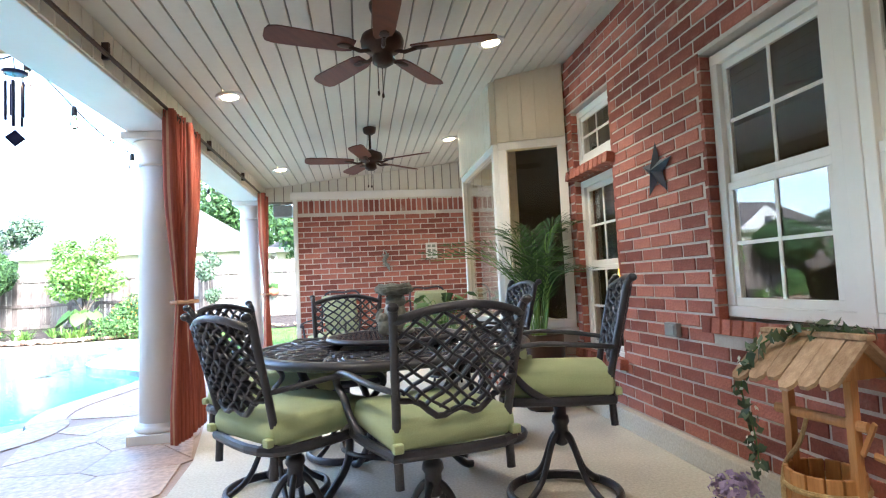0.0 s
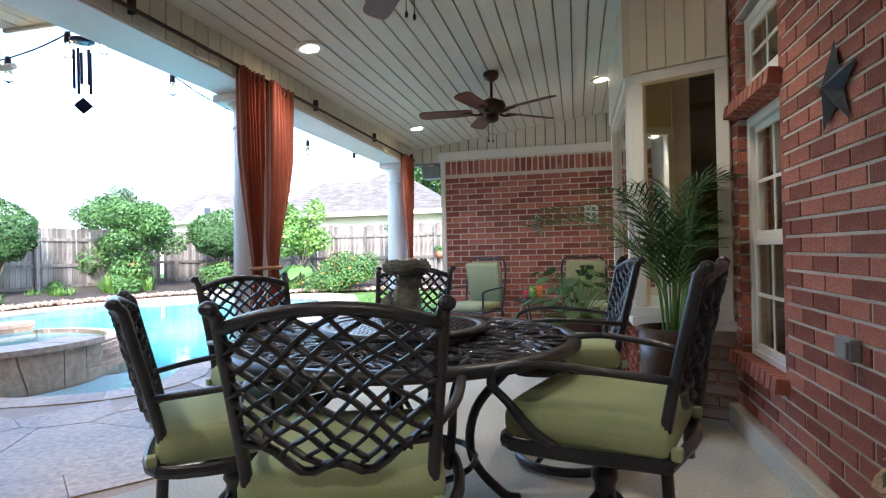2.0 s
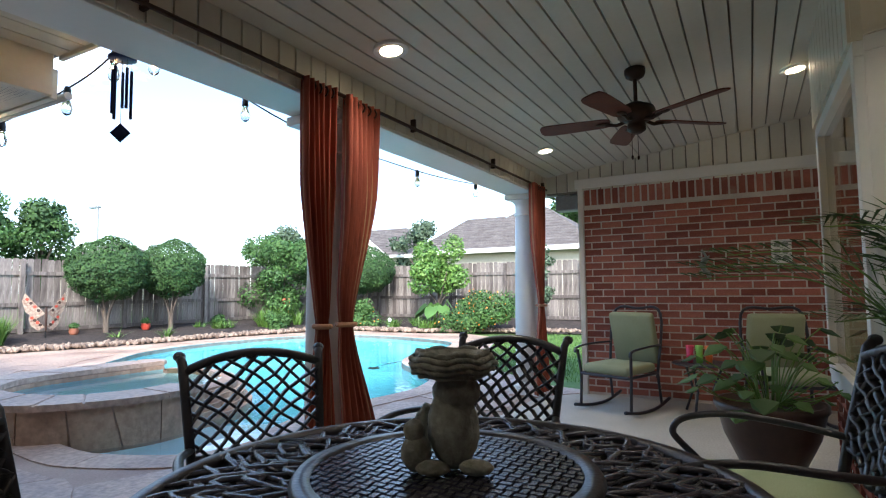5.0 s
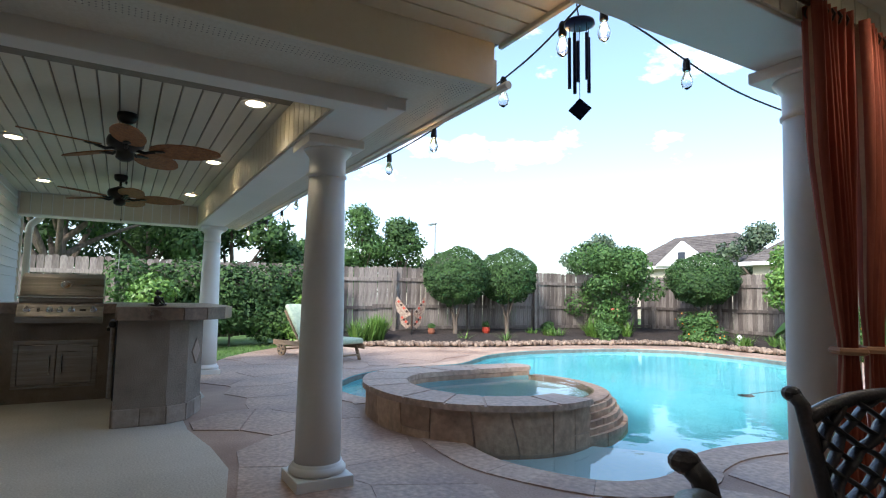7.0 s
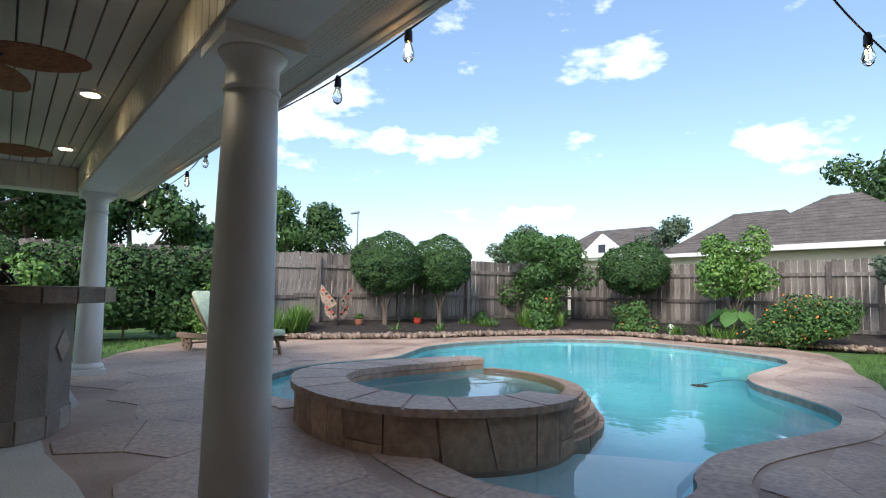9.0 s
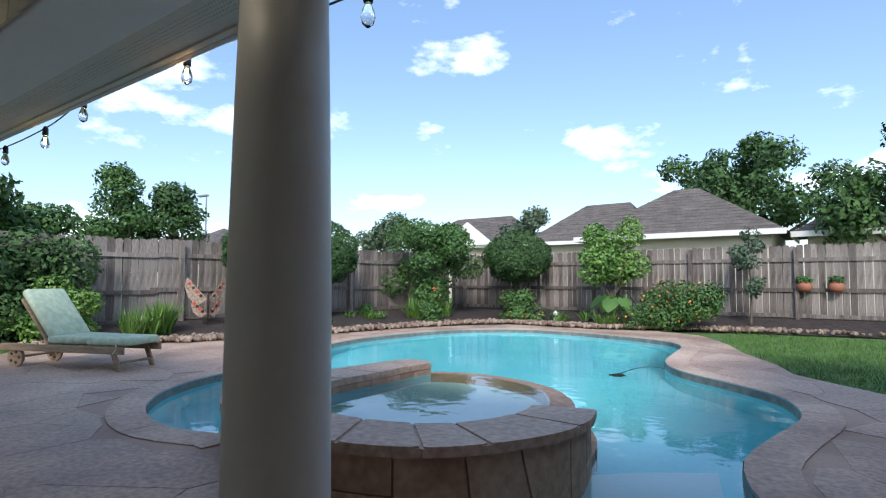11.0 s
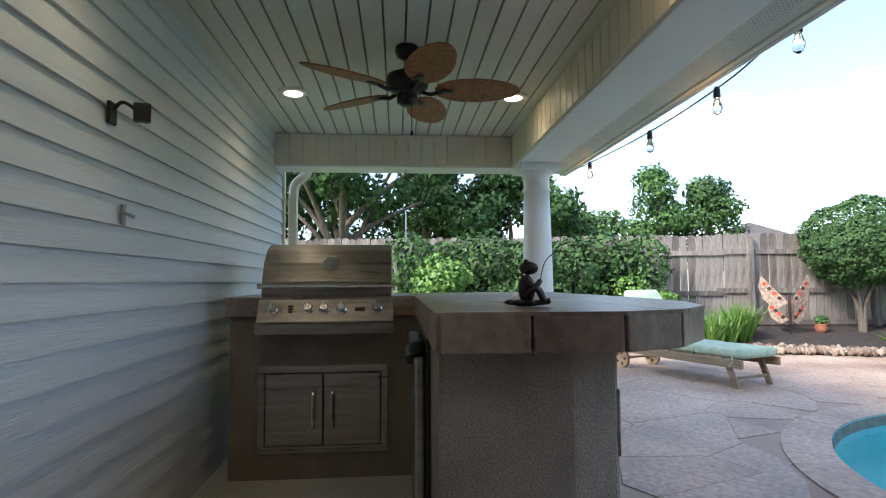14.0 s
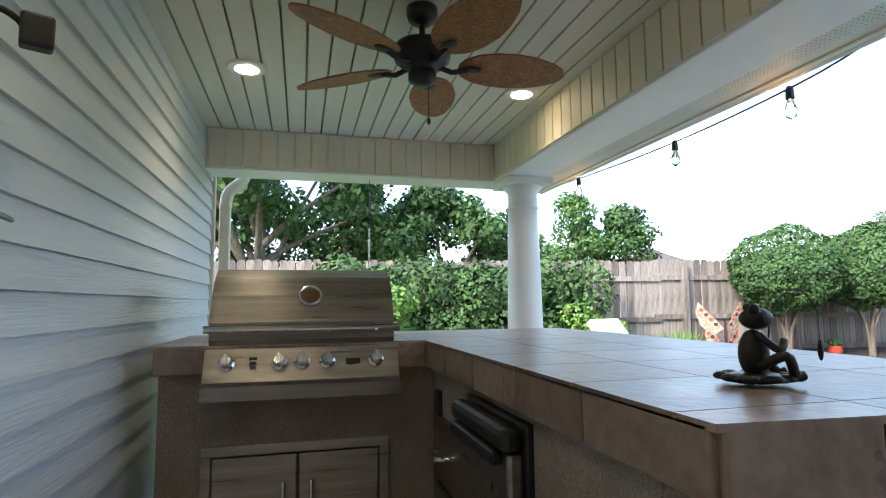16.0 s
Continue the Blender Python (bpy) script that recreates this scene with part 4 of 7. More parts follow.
for i in range(-12, 13):
    for j in range(-12, 13):
        x, y = i * 0.0255, j * 0.0255
        if math.hypot(x, y) < 0.30:
            w, d = (0.024, 0.014) if (i + j) % 2 else (0.014, 0.024)
            box(b, x - w / 2, y - d / 2, 0.03, x + w / 2, y + d / 2, 0.042)
part("woven_top", b, BASKET, t, "basket-weave cast top")
part("plate", lathe(B(), [(0.001, 0.024), (0.31, 0.024), (0.31, 0.032), (0.001, 0.032)], 40), BLACK, t)

# squirrel planter statue
b = B()
blob(b, (0.02, 0, 0.12), 0.075, 0.068, 0.12, 16, 12, 0.10, 3)
blob(b, (0.03, 0, 0.22), 0.07, 0.065, 0.06, 14, 9, 0.1, 4)
blob(b, (-0.08, -0.045, 0.055), 0.045, 0.04, 0.055, 12, 9, 0.12, 4)
blob(b, (-0.085, -0.05, 0.115), 0.032, 0.03, 0.032, 12, 8)
tube(b, bez([(-0.055, 0.02, 0.05), (-0.085, 0.04, 0.11), (-0.06, 0.03, 0.17)], 5), [0.012] * 3 + [0.02] * 5 + [0.014] * 3, 8)
blob(b, (0.09, -0.05, 0.02), 0.05, 0.03, 0.022, 12, 7)
blob(b, (-0.03, -0.07, 0.02), 0.05, 0.03, 0.022, 12, 7)
lathe(b, [(0.08, 0.26), (0.11, 0.285), (0.115, 0.315), (0.09, 0.33), (0.07, 0.31), (0.001, 0.30)], 22, (0.02, 0, 0))
for z, r in ((0.272, 0.098), (0.285, 0.114), (0.30, 0.119), (0.315, 0.115), (0.328, 0.10)):
    tube(b, [(0.02 + (r + 0.006 * math.sin(k * 2.3 + z * 90)) * math.cos(k * 0.2618), (r + 0.006 * math.sin(k * 2.3 + z * 90)) * math.sin(k * 0.2618), z + 0.005 * math.sin(k * 1.7)) for k in range(24)], 0.009, 6, True)
b.transform(Matrix.Translation((TC[0], TC[1], 0.795)) @ Matrix.Rotation(radians(20), 4, "Z") @ Matrix.Scale(0.78, 4))
tagged(part("statue", b, STATUE, None, "", True), "grey cast stone animal statue holding up a nest bowl", "statue")

# ---- rocking chairs and corner plants ----
def rocker(x, y, turn):
    t = thing("rocking_chair", "dark metal patio rocking chair with sage cushions", "chair", pose(x, y, 0, 0, 0, turn), "rocking chairs by the brick wall")
    b = box(B(), -0.25, -0.26, 0.36, 0.25, 0.26, 0.45, 0.035)
    part("seat_cushion", b, SAGE, t, "sage green seat cushion", True)
    b = obox(B(), Matrix.Translation((0, -0.30, 0.68)) @ Matrix.Rotation(radians(-14), 4, "X"), 0.48, 0.09, 0.52, 0.035)
    part("back_cushion", b, SAGE, t, "sage green back cushion", True)
    part("back_frame", tube(B(), bez([(-0.26, -0.25, 0.30), (-0.26, -0.36, 0.92), (0, -0.39, 0.97), (0.26, -0.36, 0.92), (0.26, -0.25, 0.30)], 6), 0.014, 8), IRON, t, smooth=True)
    part("seat_frame", tube(B(), [(-0.26, -0.26, 0.35), (0.26, -0.26, 0.35), (0.26, 0.26, 0.35), (-0.26, 0.26, 0.35)], 0.014, 8, True), IRON, t)
    for s in (-1, 1):
        part("armrest", tube(B(), bez([(s * 0.27, -0.30, 0.62), (s * 0.30, 0.0, 0.62), (s * 0.30, 0.26, 0.60), (s * 0.30, 0.30, 0.55)], 5), 0.017, 8, flat=0.6), IRON, t, smooth=True)
        part("front_leg", tube(B(), [(s * 0.29, 0.27, 0.58), (s * 0.27, 0.24, 0.35), (s * 0.27, 0.26, 0.045)], 0.014, 8), IRON, t)
        part("rear_leg", tube(B(), [(s * 0.265, -0.25, 0.35), (s * 0.27, -0.30, 0.045)], 0.014, 8), IRON, t)
        part("runner", tube(B(), bez([(s * 0.27, -0.46, 0.085), (s * 0.27, -0.2, 0.022), (s * 0.27, 0.1, 0.02), (s * 0.27, 0.36, 0.06)], 6), 0.016, 8), IRON, t, smooth=True)
    return t

rocker(0.86, 8.75, 160)
rocker(2.28, 8.80, 196)
# side table with cups
t = thing("side_table", "small dark metal side table between the rocking chairs", "table", Matrix.Translation((1.58, 8.85, 0)))
part("tabletop", lathe(B(), [(0.001, 0.46), (0.24, 0.46), (0.25, 0.47), (0.24, 0.48), (0.001, 0.48)], 32), IRON, t)
for i in range(3):
    a = i * 2.094 + 0.3
    part("leg", tube(B(), [(0.2 * math.cos(a), 0.2 * math.sin(a), 0.46), (0.1 * math.cos(a), 0.1 * math.sin(a), 0.22), (0.2 * math.cos(a), 0.2 * math.sin(a), 0.008)], 0.012, 7), IRON, t)
for dx, m, lab in ((-0.08, mat("pink_plastic", (0.6, 0.03, 0.10), (0.7, 0.06, 0.14), 4, 0.3), "tall pink plastic cup on the side table"), (0.0, mat("lime_plastic", (0.2, 0.5, 0.08), (0.28, 0.6, 0.12), 4, 0.3), "tall lime green plastic cup on the side table"), (0.08, mat("orange_plastic", (0.7, 0.14, 0.03), (0.8, 0.22, 0.05), 4, 0.3), "tall orange plastic cup on the side table")):
    b = B()
    lathe(b, [(0.026, 0), (0.034, 0.07), (0.029, 0.085), (0.037, 0.16), (0.032, 0.16), (0.024, 0.01)], 20, (1.58 + dx, 8.80, 0.48))
    tagged(part("cup", b, m, None, "", True), lab, "cup")

def potted(name, label, x, y, prof, pmat, plab):
    t = thing(name, label, "potted plant", Matrix.Translation((x, y, 0)))
    p = part("pot", lathe(B(), prof, 32), pmat, t, plab, True)
    r, z = prof[-1]
    part("soil", lathe(B(), [(0.001, z - 0.05), (r * 0.97, z - 0.05), (r * 0.97, z - 0.03), (0.001, z - 0.03)], 24), MULCH, t)
    return t

# areca palm
rng = random.Random(11)
t = potted("palm_plant", "feathery green palm in a tall brown pot", 2.66, 5.66, [(0.12, 0.0), (0.14, 0.02), (0.19, 0.35), (0.20, 0.60), (0.175, 0.60), (0.17, 0.55)], BROWNPOT, "tall tapered brown pot")
vs, fs = [], []
for i in range(28):
    a = rng.random() * 6.283
    ln, out = 0.55 + 0.5 * rng.random(), 0.45 + 0.35 * rng.random()
    if math.cos(a) > 0.3 or math.sin(a) > 0.5:
        out *= 0.4
    c, s = math.cos(a), math.sin(a)
    pts = bez([(0.05 * c, 0.05 * s, 0.55), (0.1 * c, 0.1 * s, 0.55 + ln * 0.45), (out * 0.55 * c, out * 0.55 * s, 0.55 + ln * 0.85), (out * c * 1.15, out * s * 1.15, 0.55 + ln * 0.88)], 8)
    part("stem", tube(B(), pts, [0.007 - 0.005 * k / len(pts) for k in range(len(pts))], 5), LEAFLT, t)
    for k in range(8, len(pts)):
        d = (pts[min(k + 1, len(pts) - 1)] - pts[k - 1]).normalized()
        sd = d.cross(Vector((0, 0, 1))).normalized()
        for q in (-1, 1):
            w = Vector((0, 0, 0.4)) + d * 0.9 + sd * q
            w.normalize()
            L = 0.25 * (1 - 0.5 * abs(k - 16) / 16)
            j = len(vs)
            e = pts[k] + w * L - Vector((0, 0, L * 0.18))
            mid = pts[k] + w * L * 0.5
            vs += [pts[k], mid + d * 0.009, e, mid - d * 0.009]
            fs.append((j, j + 1, j + 2, j + 3))
leafmesh("frond", (vs, fs), LEAFDK, t, "narrow feathery palm leaflets")
# broad-leaved plant in the bowl pot
t = thing("plant_stand", "low dark round stand under the bowl pot", "plant stand", Matrix.Translation((2.09, 6.95, 0)))
part("top_plate", lathe(B(), [(0.001, 0.10), (0.19, 0.10), (0.195, 0.11), (0.19, 0.12), (0.001, 0.12)], 28), BLACK, t)
for k in range(4):
    a = 0.4 + k * math.pi / 2
    part("leg", tube(B(), [(0.15 * math.cos(a), 0.15 * math.sin(a), 0.105), (0.17 * math.cos(a), 0.17 * math.sin(a), 0.006)], 0.013, 7), BLACK, t)
t = potted("potted_philodendron", "broad-leaved green plant in a large brown bowl pot", 2.09, 6.95, [(0.15, 0.0), (0.17, 0.03), (0.25, 0.2), (0.285, 0.34), (0.30, 0.36), (0.30, 0.39), (0.27, 0.39), (0.26, 0.35)], BROWNPOT, "wide brown glazed bowl pot")
vs, fs = [], []
for i in range(60):
    a = rng.random() * 6.283
    r, h = 0.10 + 0.36 * rng.random(), 0.40 + 0.42 * rng.random()
    c, s = math.cos(a), math.sin(a)
    e = Vector((r * c, r * s, h))
    part("stem", tube(B(), bez([(0.06 * c, 0.06 * s, 0.38), (r * 0.6 * c, r * 0.6 * s, h * 0.85), e], 4), 0.004, 5), LEAFLT, t)
    d, sd = Vector((c, s, -0.5)).normalized(), Vector((-s, c, 0))
    q = 0.035 + 0.035 * rng.random()
    j = len(vs)
    vs += [e, e + sd * q + d * q * 0.3, e + sd * q * 0.8 + d * q * 1.1 - Vector((0, 0, 0.01)), e + d * q * 2.1, e - sd * q * 0.8 + d * q * 1.1 - Vector((0, 0, 0.01)), e - sd * q + d * q * 0.3]
    fs.append((j, j + 1, j + 2, j + 3, j + 4, j + 5))
leafmesh("foliage", (vs, fs), LEAF, t, "bright lobed leaves")
t.location.z = 0.12

# wall things
b = B()
for k in range(5):
    a = math.pi / 2 + k * 2 * math.pi / 5
    R, r = 0.175, 0.068
    p = (0, R * math.cos(a), R * math.sin(a))
    l_, r_ = [(0, r * math.cos(a + s * math.pi / 5), r * math.sin(a + s * math.pi / 5)) for s in (-1, 1)]
    c, o = (-0.045, 0, 0), (0, 0, 0)
    V = [b.verts.new(q) for q in (p, l_, r_, c, o)]
    for f in ((0, 1, 3), (0, 3, 2), (0, 4, 1), (0, 2, 4)):
        b.faces.new([V[i] for i in f])
b.transform(Matrix.Translation((3.03, 4.37, 1.655)))
tagged(part("wall_star", b, BLUEGREY), "dull blue-grey metal barn star on the brick wall", "wall decoration")
t = thing("outlet_box", "grey weatherproof outlet cover on the brick wall", "outlet", Matrix.Translation((3.03, 4.31, 0.715)))
part("cover", box(B(), -0.025, -0.06, -0.04, 0.012, 0.06, 0.04, 0.006), GREYPL, t)
part("flap", box(B(), -0.034, -0.05, -0.03, -0.025, 0.0, 0.03, 0.004), GREYPL, t)
t = thing("thermometer_plaque", "white square wall plaque with dark marks", "plaque", Matrix.Translation((2.30, 9.39, 1.52)))
part("plate", box(B(), -0.085, -0.012, -0.115, 0.085, 0.0, 0.115, 0.005), WHITE, t)
for i in range(3):
    for j in range(2):
        part("mark", box(B(), -0.06 + j * 0.068, -0.016, -0.085 + i * 0.066, -0.01 + j * 0.068, -0.012, -0.045 + i * 0.066, 0.003), STATUE, t)
b = tube(B(), bez([(1.60, 9.37, 1.56), (1.64, 9.34, 1.48), (1.60, 9.36, 1.40), (1.65, 9.35, 1.32), (1.67, 9.37, 1.25)], 6), [0.012] * 6 + [0.03] * 8 + [0.022] * 8 + [0.01] * 3, 8)
for dx, dz in ((-0.05, 1.47), (0.05, 1.47), (-0.05, 1.32), (0.06, 1.32)):
    tube(b, [(1.62, 9.37, dz), (1.62 + dx, 9.37, dz + 0.03)], 0.008, 6)
tagged(part("wall_lizard", b, STATUE, None, "", True), "grey metal lizard ornament on the brick wall", "wall decoration")
t = thing("eave_floodlight", "grey box light under the far eave", "light", Matrix.Translation((0.18, 9.5, 2.20)))
part("housing", box(B(), -0.13, -0.08, -0.11, 0.13, 0.1, 0.06, 0.012), GREYPL, t)
part("bracket", box(B(), -0.03, -0.03, 0.06, 0.03, 0.03, 0.10), WHITE, t)

# wishing-well planter
t = thing("wishing_well_planter", "honey cedar wishing-well planter with a shingled roof", "planter", pose(2.82, 3.08, 0, 0, 0, 8) @ Matrix.Diagonal((0.68, 0.70, 0.93, 1)))
for k in range(14):
    a = 2 * math.pi * k / 14
    b = obox(B(), Matrix.Rotation(a, 4, "Z") @ Matrix.Translation((0.165, 0, 0.20)), 0.022, 0.068, 0.34, 0.004)
    part("stave", b, CEDAR, t)
for z in (0.10, 0.31):
    part("rope_band", tube(B(), [(0.182 * math.cos(k * 0.2618), 0.182 * math.sin(k * 0.2618), z) for k in range(24)], 0.011, 6, True), ROPE, t, "natural rope band")
part("barrel_floor", lathe(B(), [(0.001, 0.0), (0.16, 0.0), (0.16, 0.06), (0.001, 0.06)], 20), CEDAR, t)
for s in (-1, 1):
    part("post", obox(B(), Matrix.Translation((0, s * 0.17, 0.47)), 0.05, 0.04, 0.62, 0.004), CEDAR, t)
    for i in range(6):
        w_ = 0.285 + 0.02 * ((i * 7) % 3)
        b = poly(B(), [(0, -0.044), (w_ - 0.03, -0.044), (w_, -0.02), (w_, 0.02), (w_ - 0.03, 0.044), (0, 0.044)], -0.008, 0.008)
        b.transform(Matrix.Translation((0, -0.235 + 0.094 * i, 0.862 + 0.003 * (i % 2))) @ Matrix.Rotation(radians(0 if s > 0 else 180), 4, "Z") @ Matrix.Rotation(radians(32), 4, "Y"))
        part("roof_shingle", b, ROOFWOOD, t, "weathered tan roof shingle")
    b = poly(B(), [(-0.20, 0.72), (0.20, 0.72), (0.0, 0.85)], -0.01, 0.01)
    b.transform(Matrix.Translation((0, s * 0.2, 0)) @ Matrix.Rotation(radians(90), 4, "X"))
    part("gable", b, CEDAR, t)
part("ridge_cap", obox(B(), Matrix.Translation((0, 0, 0.872)), 0.06, 0.58, 0.02, 0.004), ROOFWOOD, t)
part("axle", tube(B(), [(0, -0.24, 0.56), (0, 0.25, 0.56)], 0.02, 10), CEDAR, t)
cr = part("crank", obox(B(), Matrix.Translation((0.0, -0.235, 0.52)) @ Matrix.Rotation(radians(30), 4, "X"), 0.02, 0.02, 0.14, 0.003), CEDAR, t)
part("crank_handle", tube(B(), [(0, -0.26, 0.47), (0, -0.35, 0.46)], 0.014, 8), CEDAR, cr)
part("well_rope", tube(B(), bez([(0.0, 0.06, 0.58), (-0.03, 0.10, 0.45), (-0.10, 0.14, 0.36), (-0.185, 0.08, 0.25), (-0.20, 0.03, 0.1)], 6), 0.011, 6), ROPE, t, "natural rope")
t = thing("silk_ivy_garland", "green leafy garland with small white flowers on the well roof", "garland", pose(2.82, 3.08, 0, 0, 0, 8) @ Matrix.Diagonal((0.68, 0.70, 0.93, 1)))
vine = bez([(0.08, -0.2, 0.87), (0.02, -0.05, 0.89), (-0.06, 0.08, 0.88), (-0.18, 0.2, 0.80), (-0.24, 0.24, 0.66), (-0.22, 0.2, 0.5), (-0.24, 0.16, 0.36)], 6)
part("vine", tube(B(), vine, 0.004, 5), LEAF, t)
leafmesh("ivy_leaves", leaves(rng, [(p.x, p.y, p.z, 0.05, 0.05, 0.035) for p in vine[::2]], 150, 0.035), LEAFGY, t)
leafmesh("blossoms", leaves(rng, [(p.x, p.y, p.z + 0.01, 0.05, 0.05, 0.035) for p in vine[::4]], 60, 0.02, long=1.0), PETALW, t, "small white blossoms")
t = thing("lavender_bucket", "small cedar bucket of lavender flowers", "potted plant", Matrix.Translation((2.66, 3.34, 0)))
part("bucket", lathe(B(), [(0.075, 0.0), (0.095, 0.13), (0.085, 0.13), (0.07, 0.02)], 20), CEDAR, t)
leafmesh("bloom", leaves(rng, [(0, 0, 0.19, 0.1, 0.1, 0.07)], 260, 0.022, long=1.2), PETALP, t, "lavender blossoms")

# wind chime
t = thing("wind_chime", "dark blue wind chime with a square sail", "wind chime", Matrix.Translation((-0.61, 4.66, 0)))
part("cord", tube(B(), [(0, -0.02, 2.45), (0, 0, 2.345)], 0.003, 5), BLACK, t)
part("top_disc", lathe(B(), [(0.05, 2.325), (0.064, 2.33), (0.062, 2.342), (0.035, 2.35)], 24), BLUEGL, t, smooth=True)
for k in range(5):
    a = k * 1.2566
    c, s = 0.042 * math.cos(a), 0.042 * math.sin(a)
    L = (0.20, 0.24, 0.18, 0.22, 0.26)[k]
    tb = part("chime_tube", tube(B(), [(c, s, 2.28), (c, s, 2.28 - L)], 0.0075, 10), BLUEGL, t)
    part("string", tube(B(), [(c, s, 2.33), (c, s, 2.28)], 0.0015, 4), BLACK, tb)
part("striker", tube(B(), [(0, 0, 2.325), (0, 0, 2.01)], 0.0018, 4), BLACK, t)
b = obox(B(), Matrix.Translation((0, 0, 1.965)) @ Matrix.Rotation(radians(35), 4, "Z") @ Matrix.Rotation(radians(45), 4, "Y"), 0.068, 0.005, 0.068)
part("sail", b, BLUEGL, t)

# string lights
def string_lights(name, pts, bulbs, label, lit):
    t = thing(name, label, "string lights")
    line = bez(pts, 8)
    part("cable", tube(B(), line, 0.005, 6), BLACK, t)
    L = len(line) - 1
    for i in range(bulbs):
        f = (i + 0.5) / bulbs * L
        p = line[int(f)].lerp(line[min(int(f) + 1, L)], f - int(f))
        so = part("socket", lathe(B(), [(0.012, 0.01), (0.018, -0.005), (0.02, -0.05), (0.017, -0.055)], 12, p), BLACK, t)
        g = part("bulb", lathe(B(), [(0.013, -0.055), (0.015, -0.065), (0.026, -0.095), (0.029, -0.115), (0.022, -0.14), (0.006, -0.152)], 14, p), BULB, so, "clear pear-shaped bulb", True)
        g.visible_shadow = False
        if i % lit == 0:
            part("filament", tube(B(), [(p.x - 0.005, p.y, p.z - 0.075), (p.x - 0.006, p.y, p.z - 0.12), (p.x + 0.006, p.y, p.z - 0.12), (p.x + 0.005, p.y, p.z - 0.075)], 0.003, 5), FILAMENT, so)
    return t

string_lights("string_lights", [(-0.64, 4.70, 2.45), (-1.1, 4.72, 2.34), (-2.04, 4.73, 2.25), (-3.0, 4.73, 2.24), (-4.9, 4.73, 2.32), (-5.8, 4.73, 2.22), (-6.9, 4.73, 2.20), (-8.4, 4.72, 2.26)], 9, "black cable of clear bulbs along the grill patio eave", 2)
string_lights("string_lights", [(-0.62, 4.70, 2.46), (-0.68, 5.1, 2.47), (-0.70, 5.95, 2.33), (-0.68, 7.0, 2.30), (-0.66, 8.0, 2.32), (-0.60, 9.2, 2.40)], 5, "black cable of clear bulbs along the dining patio eave", 2)

# ---- outdoor kitchen ----
ISL = [(-7.0, 1.950), (-6.24, 1.950), (-6.24, 3.065), (-4.60, 3.045), (-4.60, 3.46), (-4.70, 3.63), (-5.10, 3.80), (-7.0, 3.86)]
t = thing("kitchen_island", "brown stucco outdoor kitchen island with a stone base", "kitchen island")
part("body", poly(B(), [(x, y) for x, y in ISL], 0.0, 0.945), STUCCO, t)
foot = [(-5.1, 3.051), (-4.60, 3.045), (-4.60, 3.46), (-4.70, 3.63), (-5.10, 3.80), (-7.0, 3.86)]
for (ax, ay), (cx, cy) in zip(foot, foot[1:]):
    d = Vector((cx - ax, cy - ay, 0))
    n = max(1, round(d.length / 0.2))
    for i in range(n):
        m = Matrix.Translation((ax, ay, 0.08)) @ Matrix.Rotation(math.atan2(d.y, d.x), 4, "Z") @ Matrix.Translation(((i + 0.5) * d.length / n, 0, 0))
        part("footing_stone", obox(B(), m, d.length / n - 0.006, 0.03, 0.155, 0.006), FOOTSTONE, t, "tumbled stone footing")
part("medallion", obox(B(), Matrix.Translation((-4.90, 3.718, 0.62)) @ Matrix.Rotation(radians(157), 4, "Z") @ Matrix.Rotation(radians(45), 4, "Y"), 0.17, 0.02, 0.17, 0.004), TILE, t, "diamond stone inlay")
# countertop with tiled top and edge
t = thing("countertop", "brown slate tile countertop with a rounded bar end", "countertop")
TOPL = [(-7.05, 1.930), (-6.22, 1.930), (-6.22, 3.035), (-4.46, 3.035), (-4.42, 3.55), (-4.50, 3.75), (-4.70, 3.93), (-5.05, 4.05), (-5.50, 4.08), (-7.05, 4.06)]
part("core", poly(B(), grown(TOPL, -0.012), 0.945, 1.040), TILE, t)
edge = TOPL[1:9]
for (ax, ay), (cx, cy) in zip(edge, edge[1:]):
    d = Vector((cx - ax, cy - ay, 0))
    n = max(1, round(d.length / 0.33))
    for i in range(n):
        m = Matrix.Translation((ax, ay, 0.992)) @ Matrix.Rotation(math.atan2(d.y, d.x), 4, "Z") @ Matrix.Translation(((i + 0.5) * d.length / n, 0, 0))
        part("edge_tile", obox(B(), m, d.length / n - 0.006, 0.024, 0.112, 0.006), TILE, t)
def clip_to(c, lim):
    """The part of polygon c inside the convex polygon lim (counter-clockwise)."""
    for (ax, ay), (ex, ey) in zip(lim, lim[1:] + lim[:1]):
        side = [(ex - ax) * (y - ay) - (ey - ay) * (x - ax) for x, y in c]
        o = []
        for q in range(len(c)):
            r = (q + 1) % len(c)
            if side[q] >= 0:
                o.append(c[q])
            if side[q] * side[r] < 0:
                s = side[q] / (side[q] - side[r])
                o.append((c[q][0] + (c[r][0] - c[q][0]) * s, c[q][1] + (c[r][1] - c[q][1]) * s))
        c = o
        if len(c) < 3:
            return []
    return c
WING_A = [(-7.05, 1.918), (-6.21, 1.918), (-6.21, 4.082), (-7.05, 4.072)]
WING_B = [(-6.208, 3.023), (-4.447, 3.023), (-4.407, 3.553), (-4.488, 3.758), (-4.692, 3.942), (-5.05, 4.062), (-5.50, 4.092), (-6.208, 4.082)]
for i in range(9):
    for j in range(8):
        x0, y0 = -7.05 + i * 0.315, 1.85 + j * 0.365 + 0.03
        for lim in (WING_A, WING_B):
            c = clip_to([(x0, y0), (x0 + 0.311, y0), (x0 + 0.311, y0 + 0.361), (x0, y0 + 0.361)], lim)
            if len(c) > 2:
                part("top_tile", poly(B(), c, 1.038, 1.050), TILE, t)
